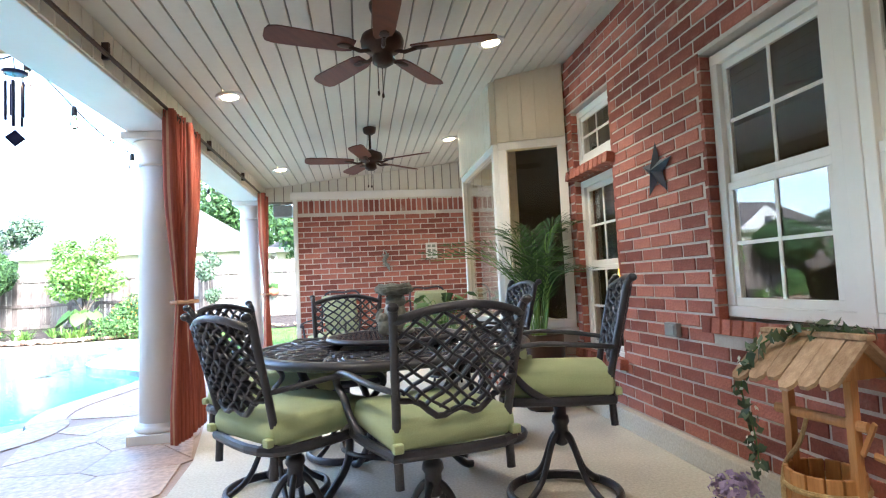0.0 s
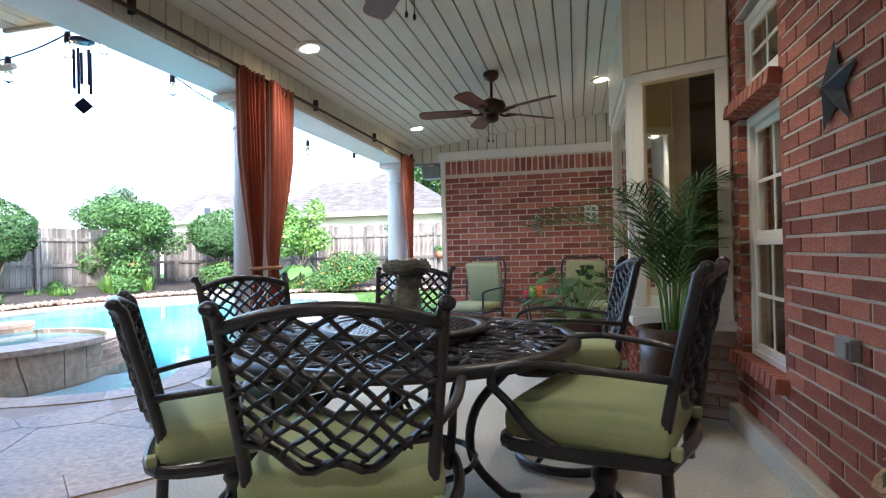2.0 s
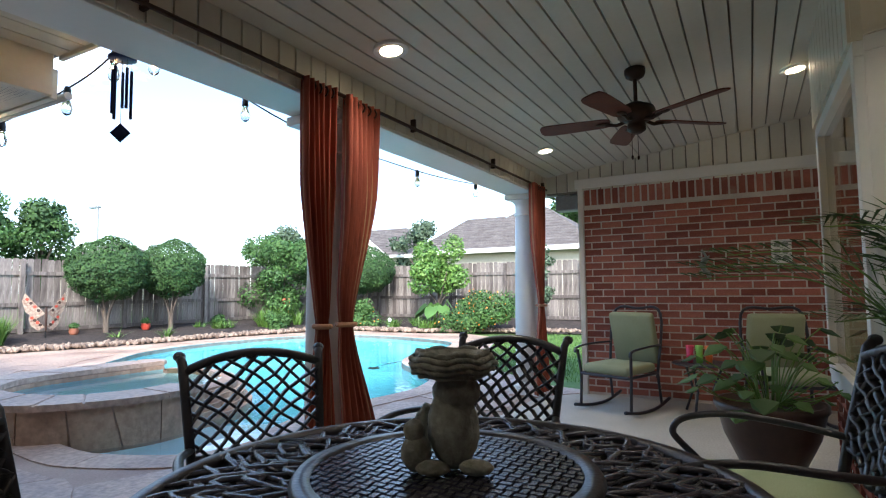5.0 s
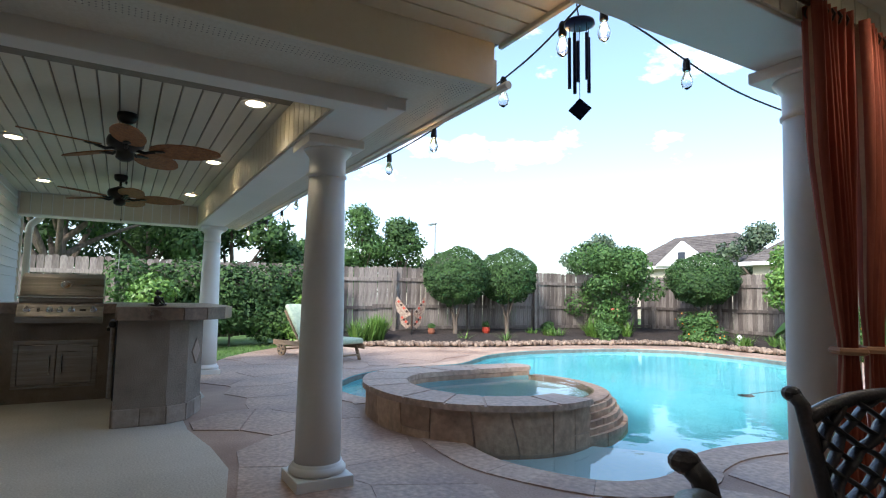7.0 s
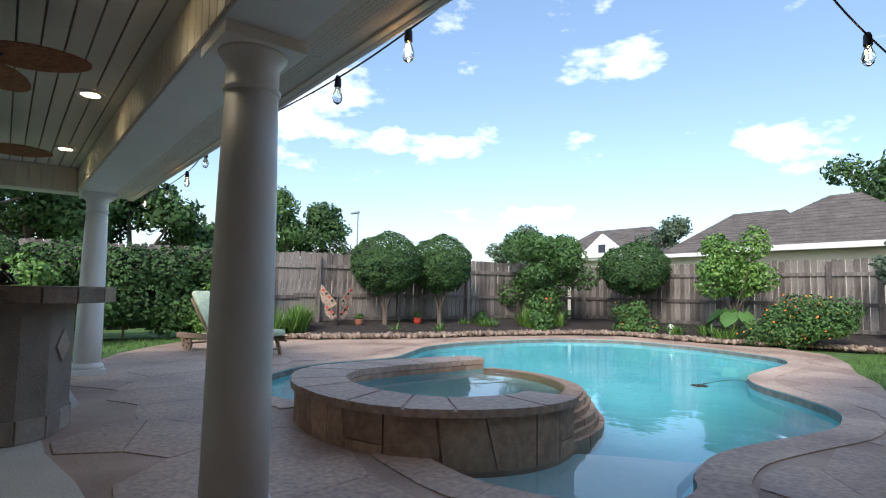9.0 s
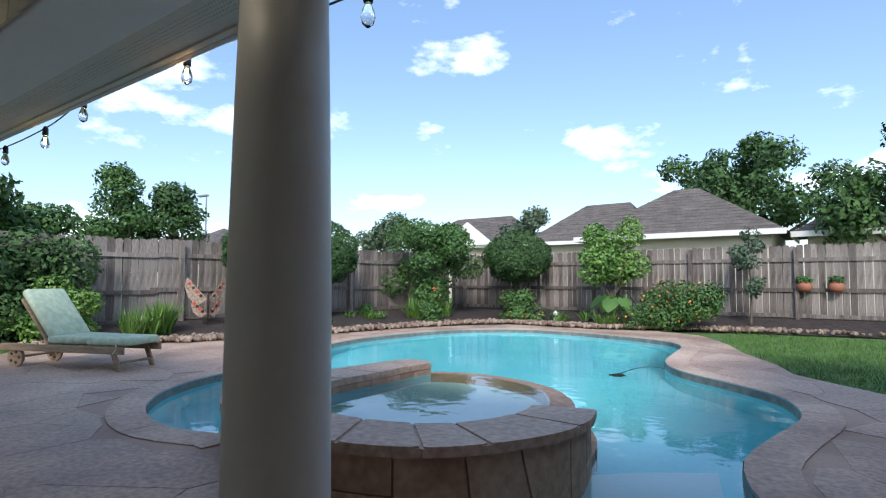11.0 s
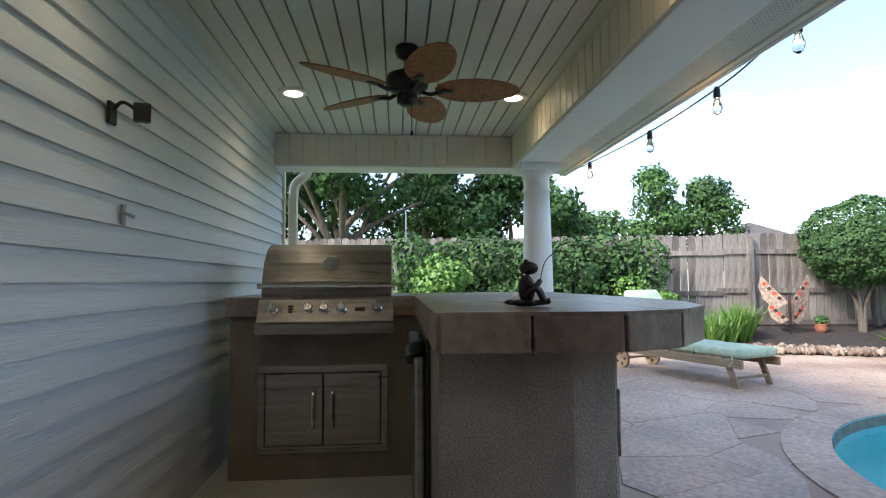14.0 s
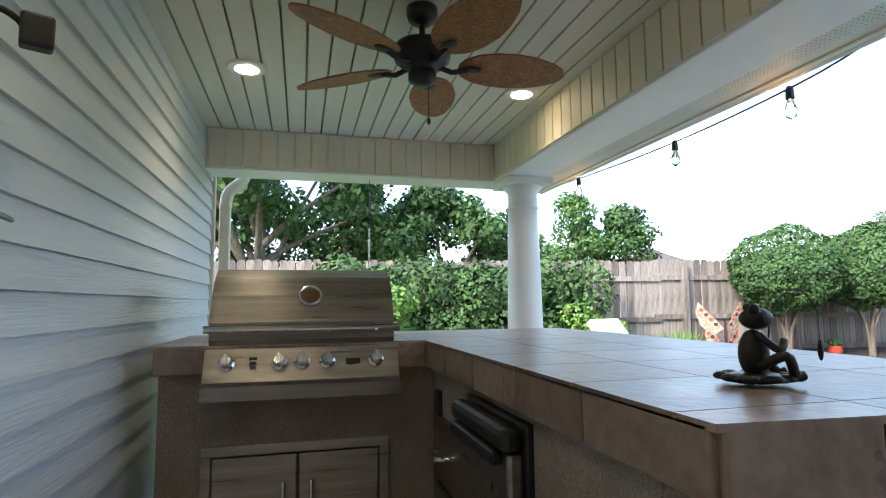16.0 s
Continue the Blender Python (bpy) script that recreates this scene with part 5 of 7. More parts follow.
# grill
t = thing("gas_grill", "stainless steel built-in gas grill with a closed hood", "grill", Matrix.Translation((-6.240, 2.51, -0.03)))
b = B()
prof = [(0.02, 1.07), (0.035, 1.10), (0.03, 1.17), (-0.02, 1.28), (-0.10, 1.36), (-0.2, 1.40), (-0.42, 1.405), (-0.56, 1.38), (-0.60, 1.25), (-0.60, 1.07)]
L_, R_ = [b.verts.new((x, -0.375, z)) for x, z in prof], [b.verts.new((x, 0.375, z)) for x, z in prof]
for i in range(len(prof)):
    j = (i + 1) % len(prof)
    b.faces.new((L_[i], L_[j], R_[j], R_[i]))
b.faces.new(L_), b.faces.new(R_[::-1])
hood = part("hood", b, STEEL, t, "curved stainless hood")
th = part("thermometer", lathe(B(), [(0.05, 0.0), (0.05, 0.012), (0.042, 0.016), (0.042, 0.01), (0.001, 0.01)], 24), CHROME, hood)
th.matrix_basis = Matrix.Translation((-0.015, 0.02, 1.275)) @ Matrix.Rotation(radians(58), 4, "Y")
part("handle", tube(B(), [(0.07, -0.39, 1.145), (0.07, 0.39, 1.145)], 0.014, 12), CHROME, hood)
for s in (-1, 1):
    part("handle_bracket", box(B(), 0.02, s * 0.38 - 0.012, 1.13, 0.075, s * 0.38 + 0.012, 1.16, 0.004), STEEL, hood)
b = B()
prof = [(0.03, 1.065), (0.05, 1.065), (0.105, 0.94), (0.15, 0.93), (0.15, 0.875), (0.0, 0.875), (0.0, 1.0)]
L_, R_ = [b.verts.new((x, -0.385, z)) for x, z in prof], [b.verts.new((x, 0.385, z)) for x, z in prof]
for i in range(len(prof)):
    j = (i + 1) % len(prof)
    b.faces.new((L_[i], L_[j], R_[j], R_[i]))
b.faces.new(L_), b.faces.new(R_[::-1])
panel = part("control_panel", b, STEEL, t)
face = Matrix.Translation((0.078, 0, 1.01)) @ Matrix.Rotation(radians(63.4), 4, "Y")
for y in (-0.30, -0.10, -0.01, 0.09, 0.29):
    b = lathe(B(), [(0.032, 0.0), (0.032, 0.006), (0.024, 0.012), (0.024, 0.034), (0.02, 0.04)], 18)
    box(b, -0.024, -0.007, 0.036, 0.024, 0.007, 0.052, 0.003)
    b.transform(face @ Matrix.Translation((0, y, 0)))
    part("knob", b, CHROME, panel, smooth=False)
b = B()
for k in range(3):
    obox(b, face @ Matrix.Translation((-0.018 + 0.018 * k, -0.20, 0.003)), 0.010, 0.03 - 0.004 * k, 0.004)
part("emblem", b, BLACK, panel)
b = obox(B(), face @ Matrix.Translation((0.004, 0.195, 0.003)), 0.022, 0.058, 0.004)
part("badge", b, BLACK, panel)
# access doors
t = thing("access_doors", "pair of stainless steel access doors under the grill", "cabinet doors", Matrix.Translation((-6.240, 2.49, 0.40)))
b = B()
for q in ((-0.375, -0.25, 0.375, -0.21), (-0.375, 0.21, 0.375, 0.25), (-0.375, -0.21, -0.335, 0.21), (0.335, -0.21, 0.375, 0.21)):
    box(b, 0.0, q[0], q[1], 0.02, q[2], q[3], 0.003)
part("door_frame", b, STEEL, t)
for s in (-1, 1):
    d = part("door", box(B(), 0.004, min(s * 0.004, s * 0.33), -0.205, 0.024, max(s * 0.004, s * 0.33), 0.205, 0.004), STEEL, t)
    part("handle", tube(B(), bez([(0.02, s * 0.055, -0.09), (0.055, s * 0.055, -0.085), (0.055, s * 0.055, 0.085), (0.02, s * 0.055, 0.09)], 4), 0.009, 8), CHROME, d)
# fridge and side drawer
t = thing("mini_fridge", "compact black and steel fridge under the bar", "fridge", Matrix.Translation((-5.360, 3.06, -0.02)))
part("cabinet", box(B(), -0.25, -0.03, 0.17, 0.25, 0.03, 0.93, 0.008), BLACK, t)
d = part("door", box(B(), -0.24, -0.075, 0.19, 0.24, -0.03, 0.86, 0.012), STEEL, t)
part("top_strip", box(B(), -0.24, -0.09, 0.86, 0.24, -0.03, 0.92, 0.02), BLACK, t)
part("handle", box(B(), -0.2, -0.105, 0.825, 0.2, -0.07, 0.86, 0.01), BLACK, d)
t = thing("drawer_unit", "stainless drawer with curved chrome pulls", "drawer", Matrix.Translation((-5.930, 3.065, 0.5)))
for k in (-0.13, 0.13):
    d = part("drawer_front", box(B(), -0.17, -0.03, k - 0.12, 0.17, 0.0, k + 0.12, 0.005), STEEL, t)
    part("pull", tube(B(), bez([(-0.07, -0.03, k), (-0.05, -0.075, k), (0.05, -0.075, k), (0.07, -0.03, k)], 5), 0.009, 8), CHROME, d)
t = thing("wall_switch_box", "black outlet cover on the island", "outlet", Matrix.Translation((-6.10, 3.065, 0.79)))
part("cover", box(B(), -0.035, -0.02, -0.06, 0.035, 0.012, 0.06, 0.006), BLACK, t)
# frog figurine
b = B()
blob(b, (0, 0, 0.018), 0.10, 0.085, 0.016, 18, 6, 0.2, 5)
blob(b, (0, 0, 0.085), 0.042, 0.038, 0.07, 14, 10)
blob(b, (0.012, 0, 0.185), 0.047, 0.036, 0.032, 14, 9)
for s in (-1, 1):
    blob(b, (0.0, s * 0.02, 0.215), 0.014, 0.014, 0.014, 10, 7)
    tube(b, bez([(0.0, s * 0.03, 0.05), (0.05, s * 0.075, 0.085), (0.085, s * 0.05, 0.03), (0.11, s * 0.045, 0.03)], 5), 0.014, 8)
    tube(b, bez([(0.0, s * 0.035, 0.14), (0.04, s * 0.06, 0.10), (0.065, s * 0.04, 0.125)], 5), 0.011, 8)
for k in range(9):
    a = k * 0.7
    blob(b, (0.085 * math.cos(a), 0.075 * math.sin(a), 0.022), 0.028, 0.022, 0.012, 8, 5)
frogm = Matrix.Translation((-4.715, 3.345, 1.051)) @ Matrix.Rotation(radians(72), 4, "Z") @ Matrix.Scale(0.68, 4)
tube(b, bez([(0.06, 0.04, 0.10), (0.09, 0.05, 0.22), (0.17, 0.06, 0.27), (0.22, 0.06, 0.20)], 6), 0.0028, 5)
tube(b, [(0.22, 0.06, 0.20), (0.22, 0.06, 0.12)], 0.0014, 4)
blob(b, (0.22, 0.06, 0.09), 0.009, 0.005, 0.032, 10, 8)
b.transform(frogm)
tagged(part("frog_figurine", b, FROG, None, "", True), "dark bronze sitting frog figurine with a fishing rod", "figurine")
# wall lamp and bottle opener
t = thing("security_floodlight", "black twin-arm floodlight on the siding wall", "light", Matrix.Translation((-5.10, 1.825, 1.80)) @ Matrix.Scale(0.62, 4))
part("back_plate", box(B(), -0.045, 0.0, -0.09, 0.045, 0.025, 0.05, 0.008), BLACK, t)
part("arm", tube(B(), bez([(0.0, 0.02, 0.0), (0.0, 0.07, 0.05), (-0.02, 0.12, 0.03), (-0.03, 0.14, 0.0)], 5), 0.012, 8), BLACK, t)
part("lamp_head", obox(B(), Matrix.Translation((-0.05, 0.17, 0.0)) @ Matrix.Rotation(radians(25), 4, "Z"), 0.07, 0.10, 0.12, 0.012), BLACK, t)
t = thing("bottle_opener", "small metal bottle opener screwed to the siding", "bottle opener", Matrix.Translation((-5.21, 1.825, 1.42)))
part("plate", box(B(), -0.014, 0.0, -0.05, 0.014, 0.012, 0.03, 0.003), GREYPL, t)
part("lip", tube(B(), bez([(-0.02, 0.01, 0.0), (-0.015, 0.04, -0.015), (0.015, 0.04, -0.015), (0.02, 0.01, 0.0)], 4), 0.006, 6), GREYPL, t)
t = thing("downspout", "cream metal downspout at the house corner", "downspout", Matrix.Translation((-8.42, 1.9, 0)))
part("pipe", box(B(), -0.045, -0.04, 0.0, 0.045, 0.04, 2.0, 0.01), CREAM, t)
part("elbow", tube(B(), bez([(0, 0, 1.98), (0, 0.02, 2.1), (0.0, 0.12, 2.2), (0, 0.16, 2.32)], 5), 0.048, 10), CREAM, t)
t = thing("floor_drain", "round metal drain grate in the patio floor", "drain", Matrix.Translation((-1.35, 2.9, 0.002)))
part("grate", lathe(B(), [(0.001, 0.0), (0.055, 0.0), (0.055, 0.004), (0.001, 0.004)], 20), GREYPL, t)

# ---- spa ----
def resampled(pts, n):
    """n + 1 even steps along a smooth line through points."""
    line = bez([(x, y, 0) for x, y in pts], 8)
    run = [0.0]
    for a, c in zip(line, line[1:]):
        run.append(run[-1] + (c - a).length)
    out, k = [], 0
    for i in range(n + 1):
        d = run[-1] * i / n
        while k < len(run) - 2 and run[k + 1] < d:
            k += 1
        p = line[k].lerp(line[k + 1], (d - run[k]) / max(run[k + 1] - run[k], 1e-9))
        out.append((p.x, p.y))
    return out
def moved(pts, d):
    """An open line shifted to its right by d."""
    out = []
    for i, p in enumerate(pts):
        a, c = Vector(pts[max(i - 1, 0)]), Vector(pts[min(i + 1, len(pts) - 1)])
        t_ = (c - a).normalized()
        out.append((p[0] + t_.y * d, p[1] - t_.x * d))
    return out
RIM_OUT = resampled([(-4.62, 7.68), (-4.88, 7.62), (-4.95, 7.2), (-5.03, 6.6), (-5.05, 6.1), (-4.96, 5.75), (-4.72, 5.46), (-4.3, 5.24), (-3.9, 5.16), (-3.45, 5.17), (-3.02, 5.31), (-2.72, 5.58), (-2.5, 5.98), (-2.45, 6.34), (-2.52, 6.66)], 120)[::-1]
RIM_IN = resampled([(-4.52, 7.58), (-4.55, 7.4), (-4.55, 6.9), (-4.57, 6.4), (-4.5, 6.0), (-4.25, 5.72), (-3.9, 5.60), (-3.5, 5.62), (-3.15, 5.76), (-2.95, 6.02), (-2.87, 6.32), (-2.90, 6.54)], 120)[::-1]
SPILL = resampled([(-2.90, 6.54), (-2.95, 6.86), (-3.08, 7.18), (-3.32, 7.48), (-3.75, 7.68), (-4.2, 7.70), (-4.52, 7.58)], 48)
spa_line = RIM_OUT[::-1] + [(-2.53, 6.68), (-2.58, 6.95), (-2.76, 7.32), (-3.1, 7.7), (-3.7, 7.95), (-4.3, 7.95)]
BASIN = RIM_IN[::-1] + SPILL[1:-1]
spa = thing("spa", "raised teardrop spa with a flagstone-clad wall and rim", "spa")
CORE = moved(RIM_OUT[::-1], -0.05)[::-1]
part("core", poly(B(), CORE + RIM_IN[::-1], -0.5, 0.262), DECK, spa)
part("basin_floor", poly(B(), BASIN, -0.30, -0.25), SHELF, spa)
b = poly(B(), moved(RIM_IN[::-1], 0.012) + moved(RIM_IN[::-1], -0.006)[::-1], -0.25, 0.17)
part("basin_lining", b, PLASTER, spa)
part("bench", poly(B(), RIM_IN[::-1][4:96:4] + moved(RIM_IN[::-1], 0.30)[4:96:4][::-1], -0.25, 0.02), SHELF, spa, "pale underwater bench")
b = B()
b.faces.new([b.verts.new((x, y, 0.222)) for x, y in BASIN])
w = part("spa_water", b, WATER, spa, "still clear spa water")
upward(w)
w.visible_shadow = False
rng = random.Random(3)
def band(b, one, two, z0, z1):
    """A slab between two lines that run the same way."""
    return poly(b, one + two[::-1], z0, z1)
i = 0
while i < 120:
    e = min(i + rng.choice((7, 9, 11, 13)), 120)
    if 120 - e < 5:
        e = 120
    b = band(B(), moved(RIM_OUT[::-1], 0.012 * rng.random())[::-1][i:e + 1], RIM_IN[i:e + 1], 0.266, 0.318 + 0.004 * rng.random())
    mid = Vector(((RIM_OUT[(i + e) // 2][0] + RIM_IN[(i + e) // 2][0]) / 2, (RIM_OUT[(i + e) // 2][1] + RIM_IN[(i + e) // 2][1]) / 2, 0.29))
    for v in b.verts:
        v.co = mid + (v.co - mid) * 0.993
    bmesh.ops.bevel(b, geom=[q for q in b.edges if abs(q.verts[0].co.z - q.verts[1].co.z) < 0.002 and q.verts[0].co.z > 0.3], offset=0.01, segments=2, affect="EDGES")
    part("rim_stone", b, COPE, spa)
    i = e
WALLL = moved(RIM_OUT[::-1], -0.045)[::-1]
WALLF = moved(RIM_OUT[::-1], -0.030)[::-1]
i, lean = 0, 0
while i < 119:
    e = min(i + rng.choice((4, 5, 6, 7, 8)), 119)
    nxt = rng.choice((-2, -1, 0, 0, 1, 2)) if e < 119 else 0
    cut = rng.uniform(0.02, 0.16) if rng.random() < 0.45 else None
    for z0, z1 in (((-0.12, 0.262),) if cut is None else ((-0.12, cut - 0.005), (cut + 0.005, 0.262))):
        b = B()
        def at(line, f, g):
            """A point on the wall face: f along, g up."""
            k = i + (lean * (g - 0.5)) * (1 - f) + (e - i) * f + (nxt * (g - 0.5)) * f
            k = min(max(k, 0), 119)
            q = int(k)
            x = line[q][0] + (line[min(q + 1, 120)][0] - line[q][0]) * (k - q)
            y = line[q][1] + (line[min(q + 1, 120)][1] - line[q][1]) * (k - q)
            return x, y
        n = 6
        grid = []
        for gi in range(2):
            z = (z0, z1)[gi]
            g = (z + 0.12) / 0.382
            for line_ in (WALLL, WALLF):
                grid.append([b.verts.new((*at(line_, 0.02 + 0.96 * q / n, g), z)) for q in range(n + 1)])
        lo_b, lo_f, hi_b, hi_f = grid
        for q in range(n):
            for ra, rb in ((lo_f, hi_f), (lo_b, lo_f), (hi_f, hi_b)):
                b.faces.new((ra[q], ra[q + 1], rb[q + 1], rb[q]))
        for q in (0, n):
            b.faces.new((lo_b[q], lo_f[q], hi_f[q], hi_b[q]))
        part("cladding_stone", b, SPASTONE, spa)
    i, lean = e, nxt
i = 46
while i < 117:
    e = min(i + rng.choice((4, 5, 6)), 119)
    part("inner_stone", band(B(), moved(RIM_IN[::-1], -0.004)[::-1][i:e + 1], moved(RIM_IN[::-1], 0.012)[::-1][i:e + 1], 0.16, 0.262), SPASTONE, spa)
    i = e
part("spill_edge", band(B(), moved(SPILL, -0.02), moved(SPILL, 0.15), -0.5, 0.214), SPASTONE, spa, "thin wet stone spillway edge")
for k in range(5):
    i0 = 0
    while i0 < 46:
        e0 = min(i0 + rng.choice((5, 6, 7, 8)), 48)
        lip = 0.17 + 0.036 * k + 0.02 * rng.random()
        part("cascade_stone", band(B(), moved(SPILL, 0.10)[i0:e0 + 1], moved(SPILL, lip)[i0:e0 + 1], -0.4, 0.185 - 0.055 * k + 0.008 * rng.random()), SPASTONE, spa, "wet stone spillway step")
        i0 = e0

# coping stones round the pool
cop = tagged(new("coping"), "sandstone coping round the pool edge", "coping", "", "structure")
out = grown(POOL, 0.30)
k, i = len(POOL), 0
while i < k:
    j = min(i + 2, k)
    pts = [POOL[q % k] for q in range(i, j + 1)] + [out[q % k] for q in range(j, i - 1, -1)]
    mid = (sum(p[0] for p in pts) / len(pts), sum(p[1] for p in pts) / len(pts))
    if not inside(mid, spa_line):
        c = Vector((*mid, 0))
        pts = [(mid[0] + (p[0] - mid[0]) * 0.994, mid[1] + (p[1] - mid[1]) * 0.994) for p in pts]
        part("coping_stone", poly(B(), pts, -0.06, 0.007 + 0.002 * rng.random()), COPE, cop)
    i = j

# pool cleaner on the bottom
t = thing("pool_cleaner", "round dark pool cleaner on the pool floor", "pool cleaner", Matrix.Translation((-3.9, 11.2, -1.0)) @ Matrix.Scale(0.7, 4))
part("body", lathe(B(), [(0.15, 0.0), (0.17, 0.04), (0.1, 0.1), (0.03, 0.13)], 20), BLACK, t, smooth=True)
part("hose", tube(B(), bez([(0, 0, 0.12), (0.2, 0.3, 0.5), (0.5, 0.5, 0.85), (0.9, 0.3, 0.98)], 6), 0.02, 8), BLACK, t)

# ---- planting bed, rocks, fence ----
FL = [(-14.0, 0.0), (-13.0, 9.0), (-11.9, 18.45)]
FF = [(-11.9, 18.45), (9.0, 18.75)]
def bed_z(x, y):
    d = min(((x + 12.95 - (y - 9.0) * 0.115)), (18.5 - y))
    return 0.02 + 0.22 * max(0.0, min(1.0, 1 - d / 2.0))
bm = B()
inner = [(-11.9, 6.6), (-11.45, 7.6), (-10.8, 9.0), (-10.25, 10.4), (-9.95, 12.0), (-9.65, 13.5), (-9.15, 14.9), (-8.35, 15.9), (-7.2, 16.0), (-6.0, 15.95), (-4.7, 16.45), (-3.2, 16.9), (-1.0, 17.3), (9.0, 17.4)]
outer = [(-13.35, 6.2), (-13.2, 7.4), (-13.0, 9.0), (-12.85, 10.3), (-12.65, 12.0), (-12.4, 14.0), (-12.15, 16.2), (-11.9, 18.4), (-8.2, 18.5), (-6.5, 18.52), (-4.5, 18.55), (-3.0, 18.57), (-1.0, 18.6), (9.0, 18.7)]
rows = []
for s in range(7):
    f = s / 6
    row = []
    for (ax, ay), (cx, cy) in zip(inner, outer):
        x, y = ax + (cx - ax) * f, ay + (cy - ay) * f
        row.append(bm.verts.new((x, y, 0.0 + 0.26 * f + 0.03 * noise.noise(Vector((x, y, 0)) * 1.3) * (1 if 0 < s < 6 else 0))))
    rows.append(row)
for ra, rb in zip(rows, rows[1:]):
    for i in range(len(ra) - 1):
        bm.faces.new((ra[i], ra[i + 1], rb[i + 1], rb[i]))
structure("planting_bed", bm, MULCH, "dark mulched planting bed along the fence", "ground", True)

vs, fs = [], []
rng = random.Random(8)
ico = bmesh.new()
bmesh.ops.create_icosphere(ico, subdivisions=1, radius=1)
iv, fi = [v.co.copy() for v in ico.verts], [[v.index for v in f.verts] for f in ico.faces]
ico.free()
edge3 = bez([(x, y, 0) for x, y in inner], 10)
for p in edge3[:-4]:
    for _ in range(22):
        s = 0.022 + 0.035 * rng.random()
        q = p + Vector((rng.gauss(-0.12, 0.17), rng.gauss(0.10, 0.15), 0))
        o = len(vs)
        mtx = Euler((rng.random() * 6, rng.random() * 6, rng.random() * 6)).to_matrix()
        sc = Vector((s * (1 + 0.5 * rng.random()), s, s * 0.7))
        for v in iv:
            w = mtx @ Vector((v.x * sc.x, v.y * sc.y, v.z * sc.z))
            vs.append((q.x + w.x, q.y + w.y, 0.05 + s * 0.3 + w.z))
        fs += [[o + i for i in f] for f in fi]
me = bpy.data.meshes.new("river_rocks")
me.from_pydata(vs, [], fs)
me.materials.append(ROCK)
tagged(new("river_rocks", me), "border of rounded tan and brown river rocks", "rocks", "", "stuff")

def fence(name, a, c, z0, z1, label, pitch=0.142):
    t = tagged(new(name), label, "fence", "", "structure")
    a, c = Vector((*a, 0)), Vector((*c, 0))
    d = c - a
    L = d.length
    u = d.normalized()
    nrm = Vector((-u.y, u.x, 0))
    ang = math.atan2(u.y, u.x)
    n = int(L / pitch)
    b = poly(B(), [(-0.066, 0), (0.066, 0), (0.066, z1 - z0 - 0.03), (0.042, z1 - z0), (-0.042, z1 - z0), (-0.066, z1 - z0 - 0.03)], -0.008, 0.008)
    b.transform(Matrix.Rotation(radians(90), 4, "X"))
    firstb = part("fence_board", b, FENCE, t)
    rg = random.Random(name)
    for i in range(n):
        m = Matrix.Translation(a + u * (i + 0.5) * pitch + nrm * rg.uniform(-0.003, 0.003) + Vector((0, 0, z0 + rg.uniform(-0.02, 0.02)))) @ Matrix.Rotation(ang, 4, "Z") @ Matrix.Rotation(radians(rg.uniform(-0.5, 0.5)), 4, "Y")
        ob = firstb
        if i:
            ob = new("fence_board", firstb.data)
            ob.parent = t
        ob.matrix_basis = m
    s = -1
    for z in (z0 + 0.12, z0 + 0.72, z1 - 0.34):
        b = box(B(), 0, -0.02, -0.045, L, 0.02, 0.045)
        b.transform(Matrix.Translation(a + nrm * s * 0.03 + Vector((0, 0, z))) @ Matrix.Rotation(ang, 4, "Z"))
        part("fence_rail", b, FENCE, t)
    for i in range(int(L / 2.3) + 1):
        b = box(B(), -0.045, -0.045, 0, 0.045, 0.045, z1 - z0 - 0.05)
        b.transform(Matrix.Translation(a + u * (0.6 + i * 2.3) + nrm * s * 0.095 + Vector((0, 0, z0))) @ Matrix.Rotation(ang, 4, "Z"))
        part("fence_post", b, FENCE, t)
    return t

fence("fence_west", FL[0], (-12.985, 9.14), 0.15, 1.98, "weathered grey wooden privacy fence")
fence("fence_corner", FL[1], FL[2], 0.2, 2.0, "weathered grey wooden privacy fence with mid rails")
fence("fence_north", FF[0], FF[1], 0.2, 1.97, "weathered grey wooden privacy fence with exposed rails")

# ---- shrubs and trees ----
def shrub(name, label, x, y, balls, count, size, leaf, trunk=None, long=1.8, flowers=None, z=0.2, shell=0.55, category="shrub"):
    t = thing(name, label, category, Matrix.Translation((x, y, z)))
    rg = random.Random(int(abs(x) * 1000 + abs(y) * 10))
    if trunk:
        b = B()
        for k in range(trunk[0]):
            a = k * 6.283 / trunk[0] + rg.random()
            c, s = math.cos(a), math.sin(a)
            r = trunk[1]
            pts = bez([(0.03 * c, 0.03 * s, -0.12), (0.05 * c, 0.05 * s, trunk[2] * 0.4), (0.22 * c * trunk[3], 0.22 * s * trunk[3], trunk[2] * 0.8), (0.45 * c * trunk[3], 0.45 * s * trunk[3], trunk[2] * 1.25)], 5)
            tube(b, pts, [r * (1 - 0.65 * q / len(pts)) for q in range(len(pts))], 7)
        part("trunk", b, BARK, t, smooth=True)
    else:
        b = tube(B(), [(0, 0, -0.15), (0.02, 0.02, balls[0][2])], 0.025, 6)
        part("trunk", b, BARK, t)
    leafmesh("crown", leaves(rg, balls, count, size, long=long, shell=shell), leaf, t)
    if flowers:
        leafmesh("blossoms", leaves(rg, [(q[0], q[1], q[2] + 0.02, q[3] * 1.03, q[4] * 1.03, q[5] * 1.03) for q in balls], flowers[0], flowers[1], long=1.0, shell=0.9), flowers[2], t)
    return t

